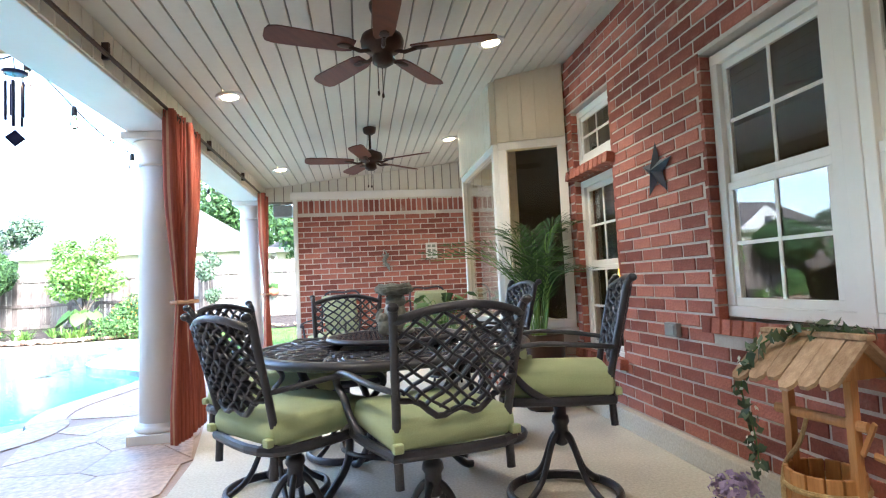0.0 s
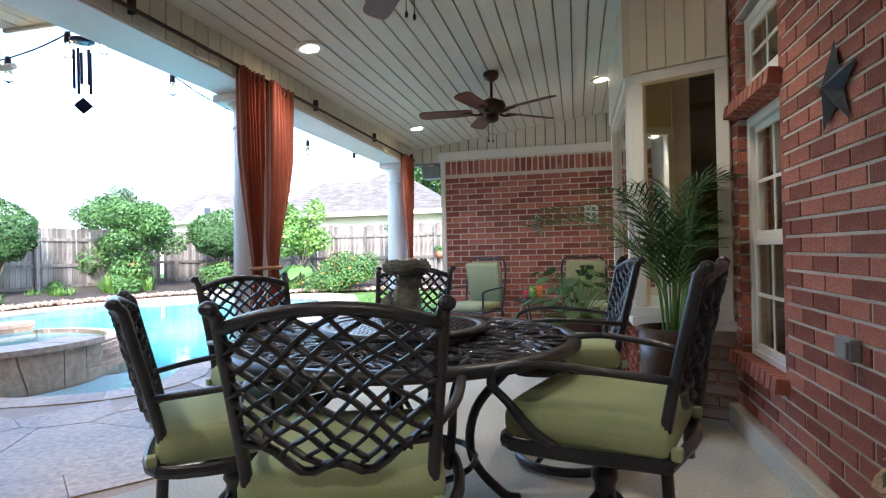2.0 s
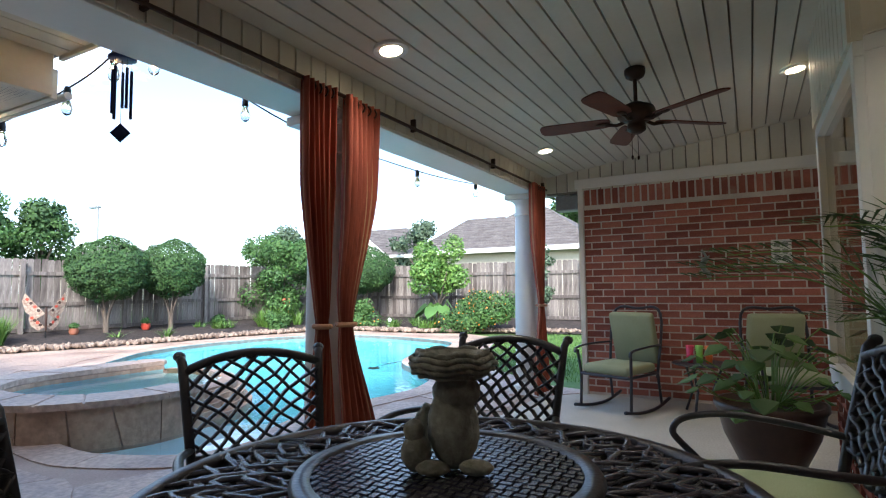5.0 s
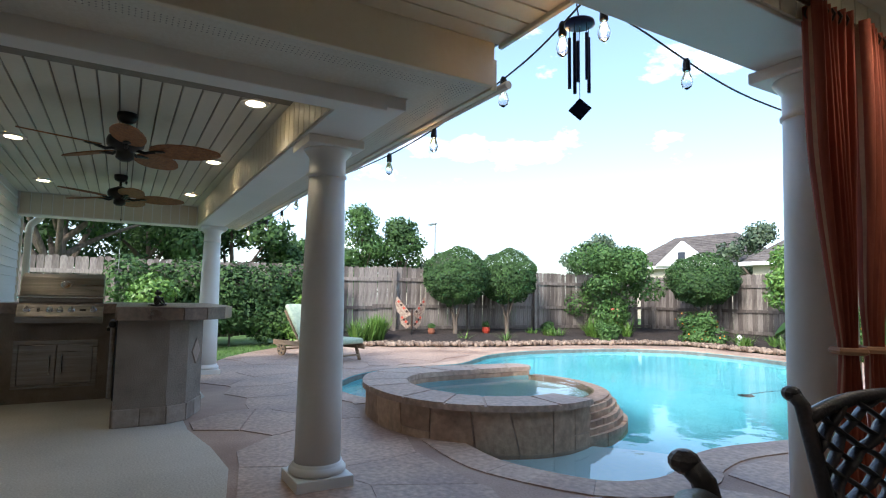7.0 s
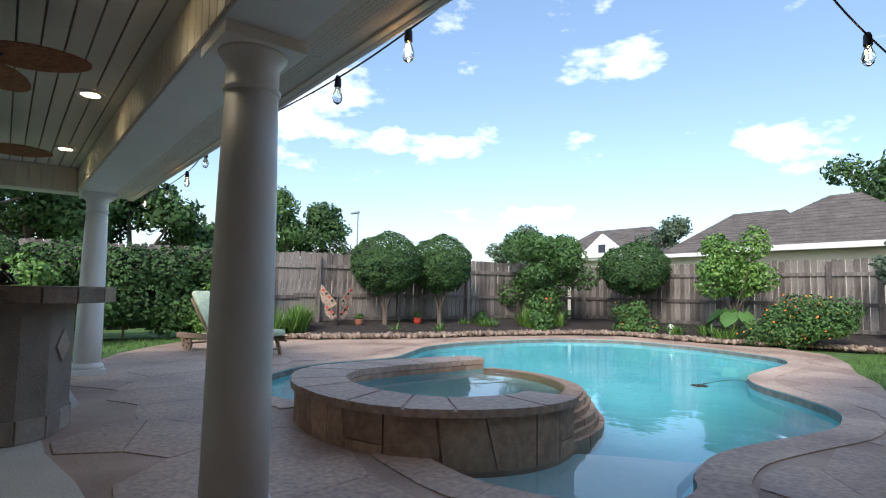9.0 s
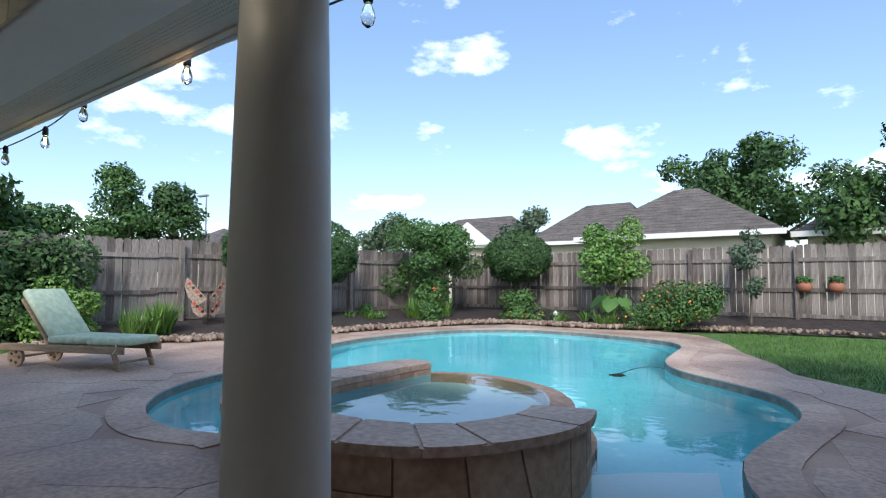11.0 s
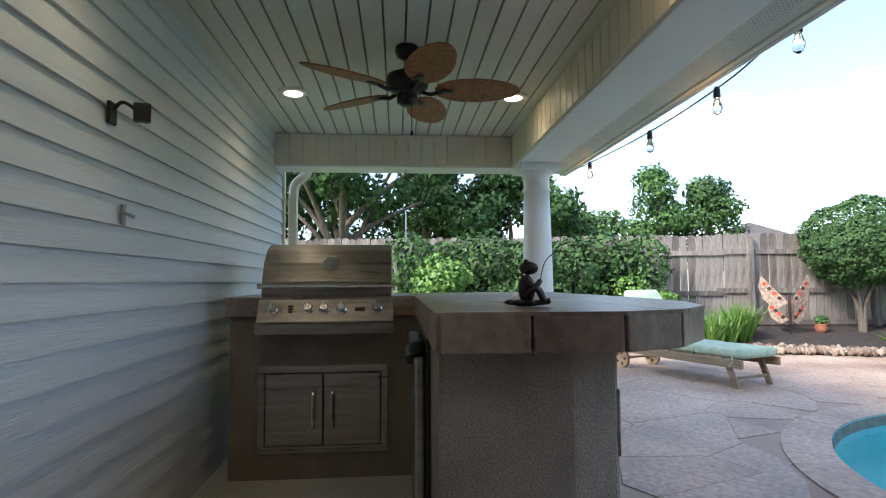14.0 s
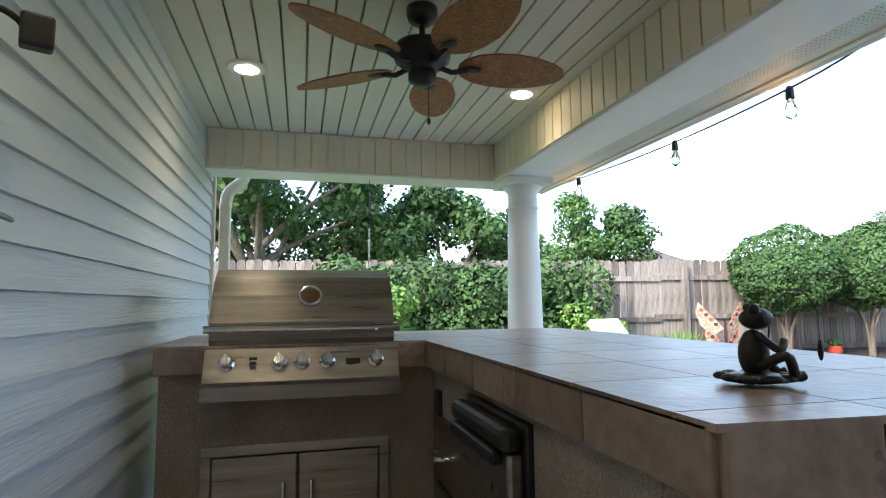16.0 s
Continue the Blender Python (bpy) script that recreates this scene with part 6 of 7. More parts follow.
def clumpy(rg, rx, ry, z0, z1, n, r):
    out = []
    for _ in range(n):
        a, q = rg.random() * 6.283, rg.random() ** 0.5
        z = z0 + (z1 - z0) * rg.random()
        k = 1 - 0.55 * abs((z - z0) / (z1 - z0) - 0.4)
        out.append((rx * q * k * math.cos(a), ry * q * k * math.sin(a), z, r * (0.7 + 0.6 * rg.random()), r * (0.7 + 0.6 * rg.random()), r * (0.55 + 0.5 * rg.random())))
    return out

rg = random.Random(21)
dome = [(0, 0, 1.58, 0.92, 0.92, 0.80), (0, 0, 1.5, 0.8, 0.8, 0.5)]
shrub("topiary_tree", "dense clipped dome-shaped holly tree with bare trunks", -12.05, 11.1, dome, 21000, 0.036, LEAFDK, (5, 0.045, 1.0, 0.9), shell=0.88, category="tree")
shrub("topiary_tree", "clipped dome-shaped holly tree beside its twin", -11.75, 12.65, [(0, 0, 1.62, 0.86, 0.86, 0.78), (0, 0, 1.5, 0.75, 0.75, 0.5)], 20000, 0.036, LEAFDK, (5, 0.04, 1.0, 0.9), shell=0.88, category="tree")
shrub("topiary_tree", "rounded clipped holly tree near the fence corner", -8.9, 17.5, [(0, 0, 1.62, 0.98, 0.98, 0.75), (0, 0, 1.45, 0.9, 0.9, 0.5)], 20000, 0.038, LEAFDK, (4, 0.045, 0.95, 1.0), shell=0.85, category="tree")
shrub("large_shrub", "tall loose bright green shrub in the corner", -11.1, 16.0, clumpy(rg, 1.5, 1.1, 0.4, 2.45, 22, 0.5), 15000, 0.052, LEAF, (5, 0.04, 1.2, 1.2), category="shrub")
shrub("crape_myrtle", "light green multi-stem tree against the fence", -6.1, 17.4, clumpy(rg, 0.78, 0.65, 1.15, 2.2, 13, 0.42), 8500, 0.052, LEAFLT, (4, 0.03, 1.2, 1.5), category="tree")
shrub("lantana_bush", "low bush with small orange flowers", -4.5, 16.7, clumpy(rg, 1.25, 0.5, 0.15, 0.85, 16, 0.40), 9500, 0.04, LEAF, None, flowers=(260, 0.045, PETALO), z=0.03)
shrub("lantana_bush", "round bush with scattered orange flowers", -8.3, 16.5, clumpy(rg, 0.55, 0.42, 0.12, 0.62, 9, 0.34), 3000, 0.05, LEAF, None, flowers=(110, 0.04, PETALO), z=0.05)
shrub("young_tree", "slender young tree with sparse leaves by the fence", -3.0, 17.7, clumpy(rg, 0.28, 0.28, 0.6, 2.0, 12, 0.22), 1300, 0.05, LEAFGY, (1, 0.03, 1.8, 0.1), category="tree")
shrub("vine_hedge", "dense dark vine hedge covering the fence", -12.75, 5.3, [(rg.uniform(-0.25, 0.35), yy * 0.36 - 2.2, 0.55 + 0.75 * (k % 2) + rg.uniform(-0.1, 0.2), 0.5, 0.45, 0.55) for yy in range(13) for k in range(2)], 22000, 0.055, LEAFDK, None, z=0.1, shell=0.75, category="hedge")
shrub("leafy_bush", "bright leafy bush behind the lounger", -12.0, 6.9, clumpy(rg, 0.6, 0.6, 0.2, 0.95, 10, 0.3), 4500, 0.045, LEAFLT, None, z=0.05)
shrub("leafy_bush", "bright green bush beyond the counter", -11.6, 3.7, clumpy(rg, 0.7, 0.6, 0.4, 1.35, 12, 0.35), 5200, 0.05, LEAFLT, None, z=0.0)
shrub("small_shrub", "small round green shrub in the mulch", -10.3, 15.35, clumpy(rg, 0.25, 0.2, 0.1, 0.36, 6, 0.17), 900, 0.04, LEAF, None, z=0.05)
shrub("small_shrub", "small low plant in the mulch", -11.9, 14.2, clumpy(rg, 0.3, 0.25, 0.1, 0.3, 6, 0.15), 700, 0.045, LEAF, None, z=0.1)

def strap_plant(name, label, x, y, z, clumps, n, ln, w, spread, leaf, flower=None):
    t = thing(name, label, "plant", Matrix.Translation((x, y, z)))
    rg = random.Random(int(abs(x * 31 + y * 17)))
    vs, fs = [], []
    for _ in range(clumps):
        a, f = blades(rg, (rg.gauss(0, 0.16) if clumps > 1 else 0, rg.gauss(0, 0.16) if clumps > 1 else 0, 0), n, ln, w, spread)
        o = len(vs)
        vs += a
        fs += [tuple(q + o for q in g) for g in f]
    leafmesh("foliage", (vs, fs), leaf, t)
    if flower:
        b = B()
        for k in range(flower):
            p = (rg.gauss(0, 0.12), rg.gauss(0, 0.12), ln * 1.1)
            tube(b, [(0, 0, 0), p], 0.006, 5)
            blob(b, p, 0.045, 0.045, 0.04, 8, 6, 0.4, 9)
        part("bloom", b, REDGL, t, "red bloom")
    return t

strap_plant("day_lily", "dense clump of green strap leaves", -11.9, 8.7, 0.1, 14, 26, 0.74, 0.017, 0.55, LEAFLT)
strap_plant("amaryllis", "broad strap-leaved plant with a red bloom", -10.5, 14.6 + 1.1, 0.08, 5, 16, 0.75, 0.028, 0.5, LEAFLT, 2)
strap_plant("day_lily", "tall green strap leaves in front of a large shrub", -10.75, 15.0, 0.05, 9, 24, 0.72, 0.02, 0.7, LEAFLT)
strap_plant("small_lily", "low strap leaves in the mulch between shrubs", -7.2, 16.75, 0.05, 6, 20, 0.42, 0.016, 0.8, LEAFLT)
strap_plant("small_lily", "small arching lily in the mulch", -11.25, 10.9, 0.05, 1, 22, 0.36, 0.014, 0.9, LEAFLT)
strap_plant("small_lily", "low clump of arching leaves under the holly", -11.6, 13.5, 0.1, 3, 14, 0.35, 0.014, 0.8, LEAFLT)
strap_plant("small_lily", "arching green leaves near the lantern", -6.7, 16.9, 0.1, 3, 16, 0.45, 0.014, 0.8, LEAFLT)
strap_plant("day_lily", "green strap leaves below the elephant ear", -5.9, 16.35, 0.04, 6, 18, 0.5, 0.018, 0.7, LEAFLT)
strap_plant("day_lily", "wide clump of strap leaves beside the butterfly", -11.55, 8.1, 0.08, 9, 22, 0.66, 0.017, 0.6, LEAFLT)
strap_plant("day_lily", "loose strap leaves in front of the holly trees", -11.2, 13.9, 0.08, 6, 18, 0.42, 0.015, 0.8, LEAFLT)
strap_plant("small_lily", "small tuft of arching leaves in the mulch", -10.6, 11.6, 0.06, 2, 20, 0.40, 0.014, 0.9, LEAFLT)
shrub("small_shrub", "low spreading green shrub behind the river rocks", -9.9, 14.6, clumpy(rg, 0.34, 0.26, 0.1, 0.4, 8, 0.17), 1300, 0.038, LEAF, None, z=0.05)
# elephant ear
t = thing("elephant_ear", "elephant ear plant with huge pale green leaves", "plant", Matrix.Translation((-5.9, 16.9, 0.1)))
stems = B()
vs, fs = [], []
for i in range(7):
    a = i * 0.9 + 0.4
    c, s = math.cos(a), math.sin(a)
    e = Vector((0.35 * c, 0.3 * s, 0.45 + 0.3 * rg.random()))
    tube(stems, bez([(0, 0, 0), (0.12 * c, 0.12 * s, 0.4), e], 4), 0.012, 6)
    d, sd = Vector((c * 0.6, s * 0.6 - 0.3, -0.75)).normalized(), Vector((-s, c, 0))
    q = 0.22
    j = len(vs)
    vs += [e - d * q * 0.4 + sd * q * 0.5, e + sd * q + d * q * 0.3, e + sd * q * 0.7 + d * q * 1.3, e + d * q * 2.2, e - sd * q * 0.7 + d * q * 1.3, e - sd * q + d * q * 0.3, e - d * q * 0.4 - sd * q * 0.5, e]
    fs.append((j, j + 1, j + 2, j + 3, j + 4, j + 5, j + 6, j + 7))
part("stems", stems, LEAFLT, t)
leafmesh("large_leaves", (vs, fs), LEAF, t, "huge heart-shaped leaves")

# garden ornaments
t = thing("butterfly_ornament", "rusty patterned metal butterfly garden ornament", "garden ornament", pose(-12.05, 9.75, 0.15, 0, 0, 75))
for s in (-1, 1):
    for k, (w, h, z) in enumerate(((0.42, 0.5, 0.62), (0.30, 0.32, 0.32))):
        b = poly(B(), [(0.02, 0), (w * 0.6, h * 0.55), (w, h * 0.95), (w * 1.12, h * 0.6), (w * 0.95, h * 0.1), (w * 0.5, -h * 0.25)], -0.004, 0.004)
        for v in b.verts:
            v.co.x *= s
        b.transform(Matrix.Translation((0, 0, z - 0.05)) @ Matrix.Rotation(radians(90), 4, "X") @ Matrix.Rotation(radians(s * 25), 4, "Y"))
        wg = part("wing", b, BUTTER, t)
        for q in range(4):
            bb = lathe(B(), [(0.001, -0.007), (0.035, -0.007), (0.035, 0.007), (0.001, 0.007)], 12)
            bb.transform(Matrix.Translation((0, 0, z - 0.05)) @ Matrix.Rotation(radians(90), 4, "X") @ Matrix.Rotation(radians(s * 25), 4, "Y") @ Matrix.Translation((s * w * (0.35 + 0.18 * q), h * (0.15 + 0.17 * q), 0)))
            part("wing_spot", bb, REDGL if q % 2 else BROWNPOT, wg)
part("body", tube(B(), [(0, 0, 0.2), (0, 0, 0.5), (0, 0, 0.72)], [0.02, 0.03, 0.018], 8), BROWNPOT, t)
part("stake", tube(B(), [(0, 0, -0.1), (0, 0, 0.22)], 0.01, 6), BLACK, t)
def pot(x, y, z, m, label, s=1.0):
    t = thing("flower_pot", label, "flower pot", Matrix.Translation((x, y, z)))
    part("body", lathe(B(), [(0.07 * s, 0), (0.12 * s, 0.12 * s), (0.10 * s, 0.18 * s), (0.115 * s, 0.2 * s), (0.10 * s, 0.2 * s), (0.09 * s, 0.1 * s)], 20), m, t, smooth=True)
    leafmesh("plant", leaves(random.Random(int(abs(x) * 9)), [(0, 0, 0.26 * s, 0.12 * s, 0.12 * s, 0.1 * s)], 120, 0.04), LEAF, t)
pot(-12.0, 12.1, 0.16, REDGL, "glossy red glazed pot on the mulch")
pot(-12.15, 10.4, 0.16, TERRA, "small clay pot near the butterfly", 0.9)
for x in (-1.95, -1.35):
    t = thing("hanging_pot", "terracotta half pot of plants hung on the fence", "flower pot", Matrix.Translation((x, 18.42, 1.0)))
    part("body", blob(B(), (0, 0, 0), 0.16, 0.12, 0.13, 14, 9), TERRA, t, smooth=True)
    leafmesh("plant", leaves(rg, [(0, 0, 0.16, 0.17, 0.12, 0.1)], 160, 0.045), LEAF, t)
t = thing("garden_lantern", "small blue and white lantern in the bed", "lantern", Matrix.Translation((-7.3, 16.6, 0.1)))
part("body", lathe(B(), [(0.06, 0.0), (0.06, 0.05), (0.05, 0.06), (0.05, 0.17), (0.07, 0.18), (0.02, 0.25)], 14), WHITE, t)
part("band", lathe(B(), [(0.054, 0.09), (0.054, 0.13)], 14), BLUEGL, t)

# sun lounger
LM = pose(-8.55, 6.66, 0, 0, 0, math.degrees(math.atan2(0.72, 1.85)))
t = thing("sun_lounger", "weathered wooden sun lounger with pale green cushions", "lounger", LM)
for s in (-1, 1):
    part("side_rail", obox(B(), Matrix.Translation((-0.85, s * 0.3, 0.26)), 1.95, 0.035, 0.09, 0.006), TEAK, t)
    part("front_leg", obox(B(), Matrix.Translation((-0.02, s * 0.27, 0.13)) @ Matrix.Rotation(radians(-22), 4, "Y"), 0.06, 0.035, 0.30, 0.004), TEAK, t)
    w = lathe(B(), [(0.001, -0.018), (0.125, -0.018), (0.125, 0.018), (0.001, 0.018)], 24)
    w.transform(Matrix.Translation((-1.6, s * 0.27, 0.125)) @ Matrix.Rotation(radians(90), 4, "X"))
    wh = part("wheel", w, TEAK, t)
    for k in range(5):
        a = k * 1.2566
        h = lathe(B(), [(0.001, -0.021), (0.02, -0.021), (0.02, 0.021), (0.001, 0.021)], 10)
        h.transform(Matrix.Translation((-1.6 + 0.07 * math.cos(a), s * 0.27, 0.125 + 0.07 * math.sin(a))) @ Matrix.Rotation(radians(90), 4, "X"))
        part("wheel_hole", h, BLACK, wh)
for i in range(9):
    part("slat", obox(B(), Matrix.Translation((-1.0 + i * 0.12, 0, 0.305)), 0.085, 0.6, 0.018, 0.003), TEAK, t)
part("axle", tube(B(), [(-1.6, -0.28, 0.125), (-1.6, 0.28, 0.125)], 0.016, 8), TEAK, t)
part("crossbar", tube(B(), [(0.0, -0.28, 0.1), (0.0, 0.28, 0.1)], 0.016, 8), TEAK, t)
bk = Matrix.Translation((-1.06, 0, 0.31)) @ Matrix.Rotation(radians(50), 4, "Y")
part("backrest", obox(B(), bk @ Matrix.Translation((-0.36, 0, 0.0)), 0.75, 0.58, 0.03, 0.004), TEAK, t)
part("prop", tube(B(), [(-1.42, 0.2, 0.72), (-1.5, 0.2, 0.28)], 0.014, 7), TEAK, t)
t = thing("lounger_cushion", "pale green printed cushion on the sun lounger", "cushion", LM)
part("seat_pad", obox(B(), Matrix.Translation((-0.78, 0, 0.365)), 0.62, 0.58, 0.10, 0.035), PALEGREEN, t, smooth=True)
part("foot_pad", obox(B(), Matrix.Translation((-0.18, 0, 0.36)), 0.60, 0.58, 0.10, 0.035), PALEGREEN, t, smooth=True)
part("back_pad", obox(B(), bk @ Matrix.Translation((-0.42, 0, 0.075)), 0.80, 0.56, 0.10, 0.035), PALEGREEN, t, smooth=True)
part("tie", tube(B(), bez([(0.0, -0.30, 0.34), (0.02, -0.31, 0.28), (-0.03, -0.31, 0.22)], 4), 0.01, 6), PALEGREEN, t)

# big trees beyond the fence
def tree(name, label, x, y, h, spread, count, leaf, size, limbs=6, trunk_r=0.16, clumps=26, low=0.35, r=0.9):
    t = thing(name, label, "tree", Matrix.Translation((x, y, 0)))
    rg = random.Random(int(abs(x * 7 + y * 13)))
    b = tube(B(), bez([(0, 0, -0.2), (0.1, 0.05, h * 0.25), (0.0, 0.1, h * 0.5), (0.15, 0, h * 0.8)], 5), [trunk_r * (1 - 0.05 * k) for k in range(16)], 9)
    cs = []
    for k in range(limbs):
        a = k * 6.283 / limbs + rg.random() * 0.7
        c, s = math.cos(a), math.sin(a)
        z0 = h * (0.15 + 0.3 * rg.random())
        e = (spread * 0.8 * c, spread * 0.8 * s, h * (0.5 + 0.35 * rg.random()))
        pts = bez([(0.05 * c, 0.05 * s, z0), (spread * 0.3 * c, spread * 0.3 * s, z0 + (e[2] - z0) * 0.45), e], 5)
        tube(b, pts, [trunk_r * 0.6 * (1 - 0.08 * q) for q in range(len(pts))], 7)
        cs.append((*e, r, r, r * 0.7))
    part("trunk", b, BARK, t, smooth=True)
    for _ in range(clumps):
        a, q = rg.random() * 6.283, rg.random() ** 0.6
        z = h * (low + (1 - low) * rg.random())
        k = math.sin(math.pi * min(1, max(0.12, (z / h - low) / (1 - low) * 0.85 + 0.15)))
        rr = r * (0.5 + 0.7 * rg.random())
        cs.append((spread * q * k * math.cos(a), spread * q * k * math.sin(a), z, rr, rr, rr * 0.75))
    leafmesh("crown", leaves(rg, cs, count, size, shell=0.3), leaf, t)
    return t

tree("oak_tree", "large spreading tree with pale branching limbs", -17.2, 1.5, 6.8, 3.6, 17000, LEAFDK, 0.10, 9, 0.17, 34, 0.42, 0.85)
tree("leafy_tree", "dark green tree behind the fence", -19.0, 6.2, 4.3, 2.2, 11000, LEAFDK, 0.10, 5, 0.15, 22, 0.3, 0.8)
tree("leafy_tree", "dark green tree behind the vine hedge", -20.6, 3.7, 4.9, 2.5, 12000, LEAFDK, 0.10, 6, 0.16, 26, 0.2, 0.9)
tree("leafy_tree", "low green trees behind the fence", -21.0, 9.6, 3.4, 2.2, 8000, LEAF, 0.10, 5, 0.12, 20, 0.3, 0.7)
tree("leafy_tree", "tall upright green tree behind the fence", -22.0, 12.2, 5.0, 1.05, 8500, LEAF, 0.09, 5, 0.14, 24, 0.25, 0.7)
tree("leafy_tree", "rounded green tree behind the fence", -21.6, 13.9, 4.5, 1.0, 7000, LEAFDK, 0.09, 5, 0.14, 18, 0.25, 0.7)
tree("leafy_tree", "distant hazy grey-green tree", -21.5, 26.5, 4.6, 2.2, 6500, LEAFGY, 0.12, 5, 0.14, 18, 0.3, 0.8)
tree("oak_tree", "broad dark oak beyond the rooftops", -5.0, 36.5, 8.6, 4.6, 16000, LEAFDK, 0.14, 8, 0.3, 36, 0.42, 1.15)
tree("leafy_tree", "distant tree between the roofs", -16.0, 33.0, 5.0, 2.0, 6000, LEAFGY, 0.12, 5, 0.15, 16, 0.3, 0.8)
tree("leafy_tree", "tree behind the far end of the patio", 0.8, 25.0, 6.0, 2.6, 9000, LEAFDK, 0.11, 6, 0.16, 22, 0.35, 0.9)
tree("leafy_tree", "dark tree beyond the grill patio", -22.0, -1.5, 6.5, 3.2, 12000, LEAFDK, 0.12, 6, 0.2, 26, 0.25, 1.0)

# neighbouring houses
def house(name, label, x0, y0, x1, y1, ez, pz, ridge_x=None, gable=False):
    t = thing(name, label, "house")
    part("wall", box(B(), x0 + 0.4, y0 + 0.4, -0.1, x1 - 0.4, y1 - 0.4, ez), HOUSEWALL, t)
    b = B()
    base = [b.verts.new(p) for p in ((x0, y0, ez), (x1, y0, ez), (x1, y1, ez), (x0, y1, ez))]
    ins = 0.0 if gable else (y1 - y0) / 2
    if ridge_x:
        r0, r1 = ridge_x
    else:
        r0, r1 = x0 + ins, x1 - ins
    ra, rb = b.verts.new((r0, (y0 + y1) / 2, pz)), b.verts.new((r1, (y0 + y1) / 2, pz))
    for f in ((base[0], base[1], rb, ra), (base[2], base[3], ra, rb), (base[1], base[2], rb), (base[3], base[0], ra), tuple(base[::-1])):
        b.faces.new(f)
    roof = part("roof", b, SHINGLE, t, "grey-brown shingle roof")
    n = int((pz - ez) / 0.13)
    for i in range(1, n):
        f = i / n
        y = y0 + ((y0 + y1) / 2 - y0) * f
        xa, xb = x0 + (r0 - x0) * f, x1 + (r1 - x1) * f
        part("shingle_course", box(B(), xa, y - 0.02, ez + (pz - ez) * f - 0.012, xb, y + 0.03, ez + (pz - ez) * f + 0.012), SHINGLE, roof)
    part("fascia", box(B(), x0 - 0.03, y0 - 0.05, ez - 0.16, x1 + 0.03, y0 + 0.01, ez + 0.02), WHITE, t, "white eave fascia")
    part("side_fascia", box(B(), x0 - 0.05, y0, ez - 0.16, x0 + 0.0, y1, ez + 0.02), WHITE, t)
    return t

house("neighbour_house", "single-storey house with a hipped shingle roof", -9.4, 23.0, -2.6, 29.0, 2.75, 4.7, (-6.5, -5.6))
house("neighbour_house", "low wing of the neighbouring house", -2.5, 24.0, 7.0, 28.0, 2.7, 3.5, (-1.5, 6.0))
house("neighbour_house", "taller house with a steep shingle roof behind", -14.8, 29.0, -8.6, 36.0, 3.1, 5.3, (-12.6, -10.2))
house("neighbour_house", "distant white gabled house with a shingle roof", -26.0, 33.0, -17.5, 40.0, 3.4, 5.6, (-24.0, -19.5))
house("neighbour_house", "far house roof behind the trees", -40.0, 22.0, -33.0, 29.0, 2.9, 4.8)
t = thing("roof_gable", "white gable of the distant house", "gable", Matrix.Translation((-20.8, 32.9, 3.4)))
b = poly(B(), [(-2.0, 0), (2.0, 0), (0, 1.5)], -0.1, 0.1)
b.transform(Matrix.Rotation(radians(90), 4, "X"))
part("face", b, WHITE, t)
part("window", box(B(), -0.25, -0.13, 0.3, 0.25, -0.1, 0.8), BLUEGREY, t)
for x, h in ((-41.0, 5.4), (-38.0, 7.2)):
    t = thing("street_lamp", "grey street lamp beyond the fence", "street lamp", Matrix.Translation((x, 25.0, 0)))
    part("pole", tube(B(), [(0, 0, 0), (0, 0, h)], [0.09, 0.05], 8), GREYPL, t)
    part("lamp_head", box(B(), -1.0, -0.15, h - 0.05, 0.1, 0.15, h + 0.08, 0.03), GREYPL, t)

# hanging chime seen past the grill
t = thing("wind_chime", "slim silver wind chime beyond the grill patio", "wind chime", Matrix.Translation((-8.09, 3.0, 0)))
part("top_hook", tube(B(), [(0.08 * math.cos(k * 0.5236), 0, 2.0 + 0.08 * math.sin(k * 0.5236)) for k in range(12)], 0.006, 5, True), BLACK, t)
part("stem", tube(B(), [(0, 0, 2.19), (0, 0, 1.8)], 0.002, 4), BLACK, t)
for k in range(4):
    part("chime_tube", tube(B(), [(-0.03 + 0.02 * k, 0.0, 1.80), (-0.03 + 0.02 * k, 0.0, 1.50 + 0.03 * k)], 0.006, 6), CHROME, t)

# lawn blades near the deck's edge
rg = random.Random(4)
vs, fs = [], []
for _ in range(16000):
    x, y = (rg.uniform(-3.2, 0.2), rg.uniform(10.2, 16.8)) if rg.random() < 0.75 else (rg.uniform(-12.6, -9.0), rg.uniform(2.4, 6.6))
    if inside((x, y), DECKLINE):
        continue
    a, hh = rg.random() * 6.283, 0.03 + 0.045 * rg.random()
    dx, dy = 0.006 * math.cos(a), 0.006 * math.sin(a)
    j = len(vs)
    vs += [(x - dx, y - dy, -0.03), (x + dx, y + dy, -0.03), (x + rg.gauss(0, 0.02), y + rg.gauss(0, 0.02), -0.03 + hh)]
    fs.append((j, j + 1, j + 2))
me = bpy.data.meshes.new("grass")
me.from_pydata(vs, [], fs)
me.materials.append(BLADE)
tagged(new("grass", me), "short green lawn grass blades", "grass", "", "stuff")

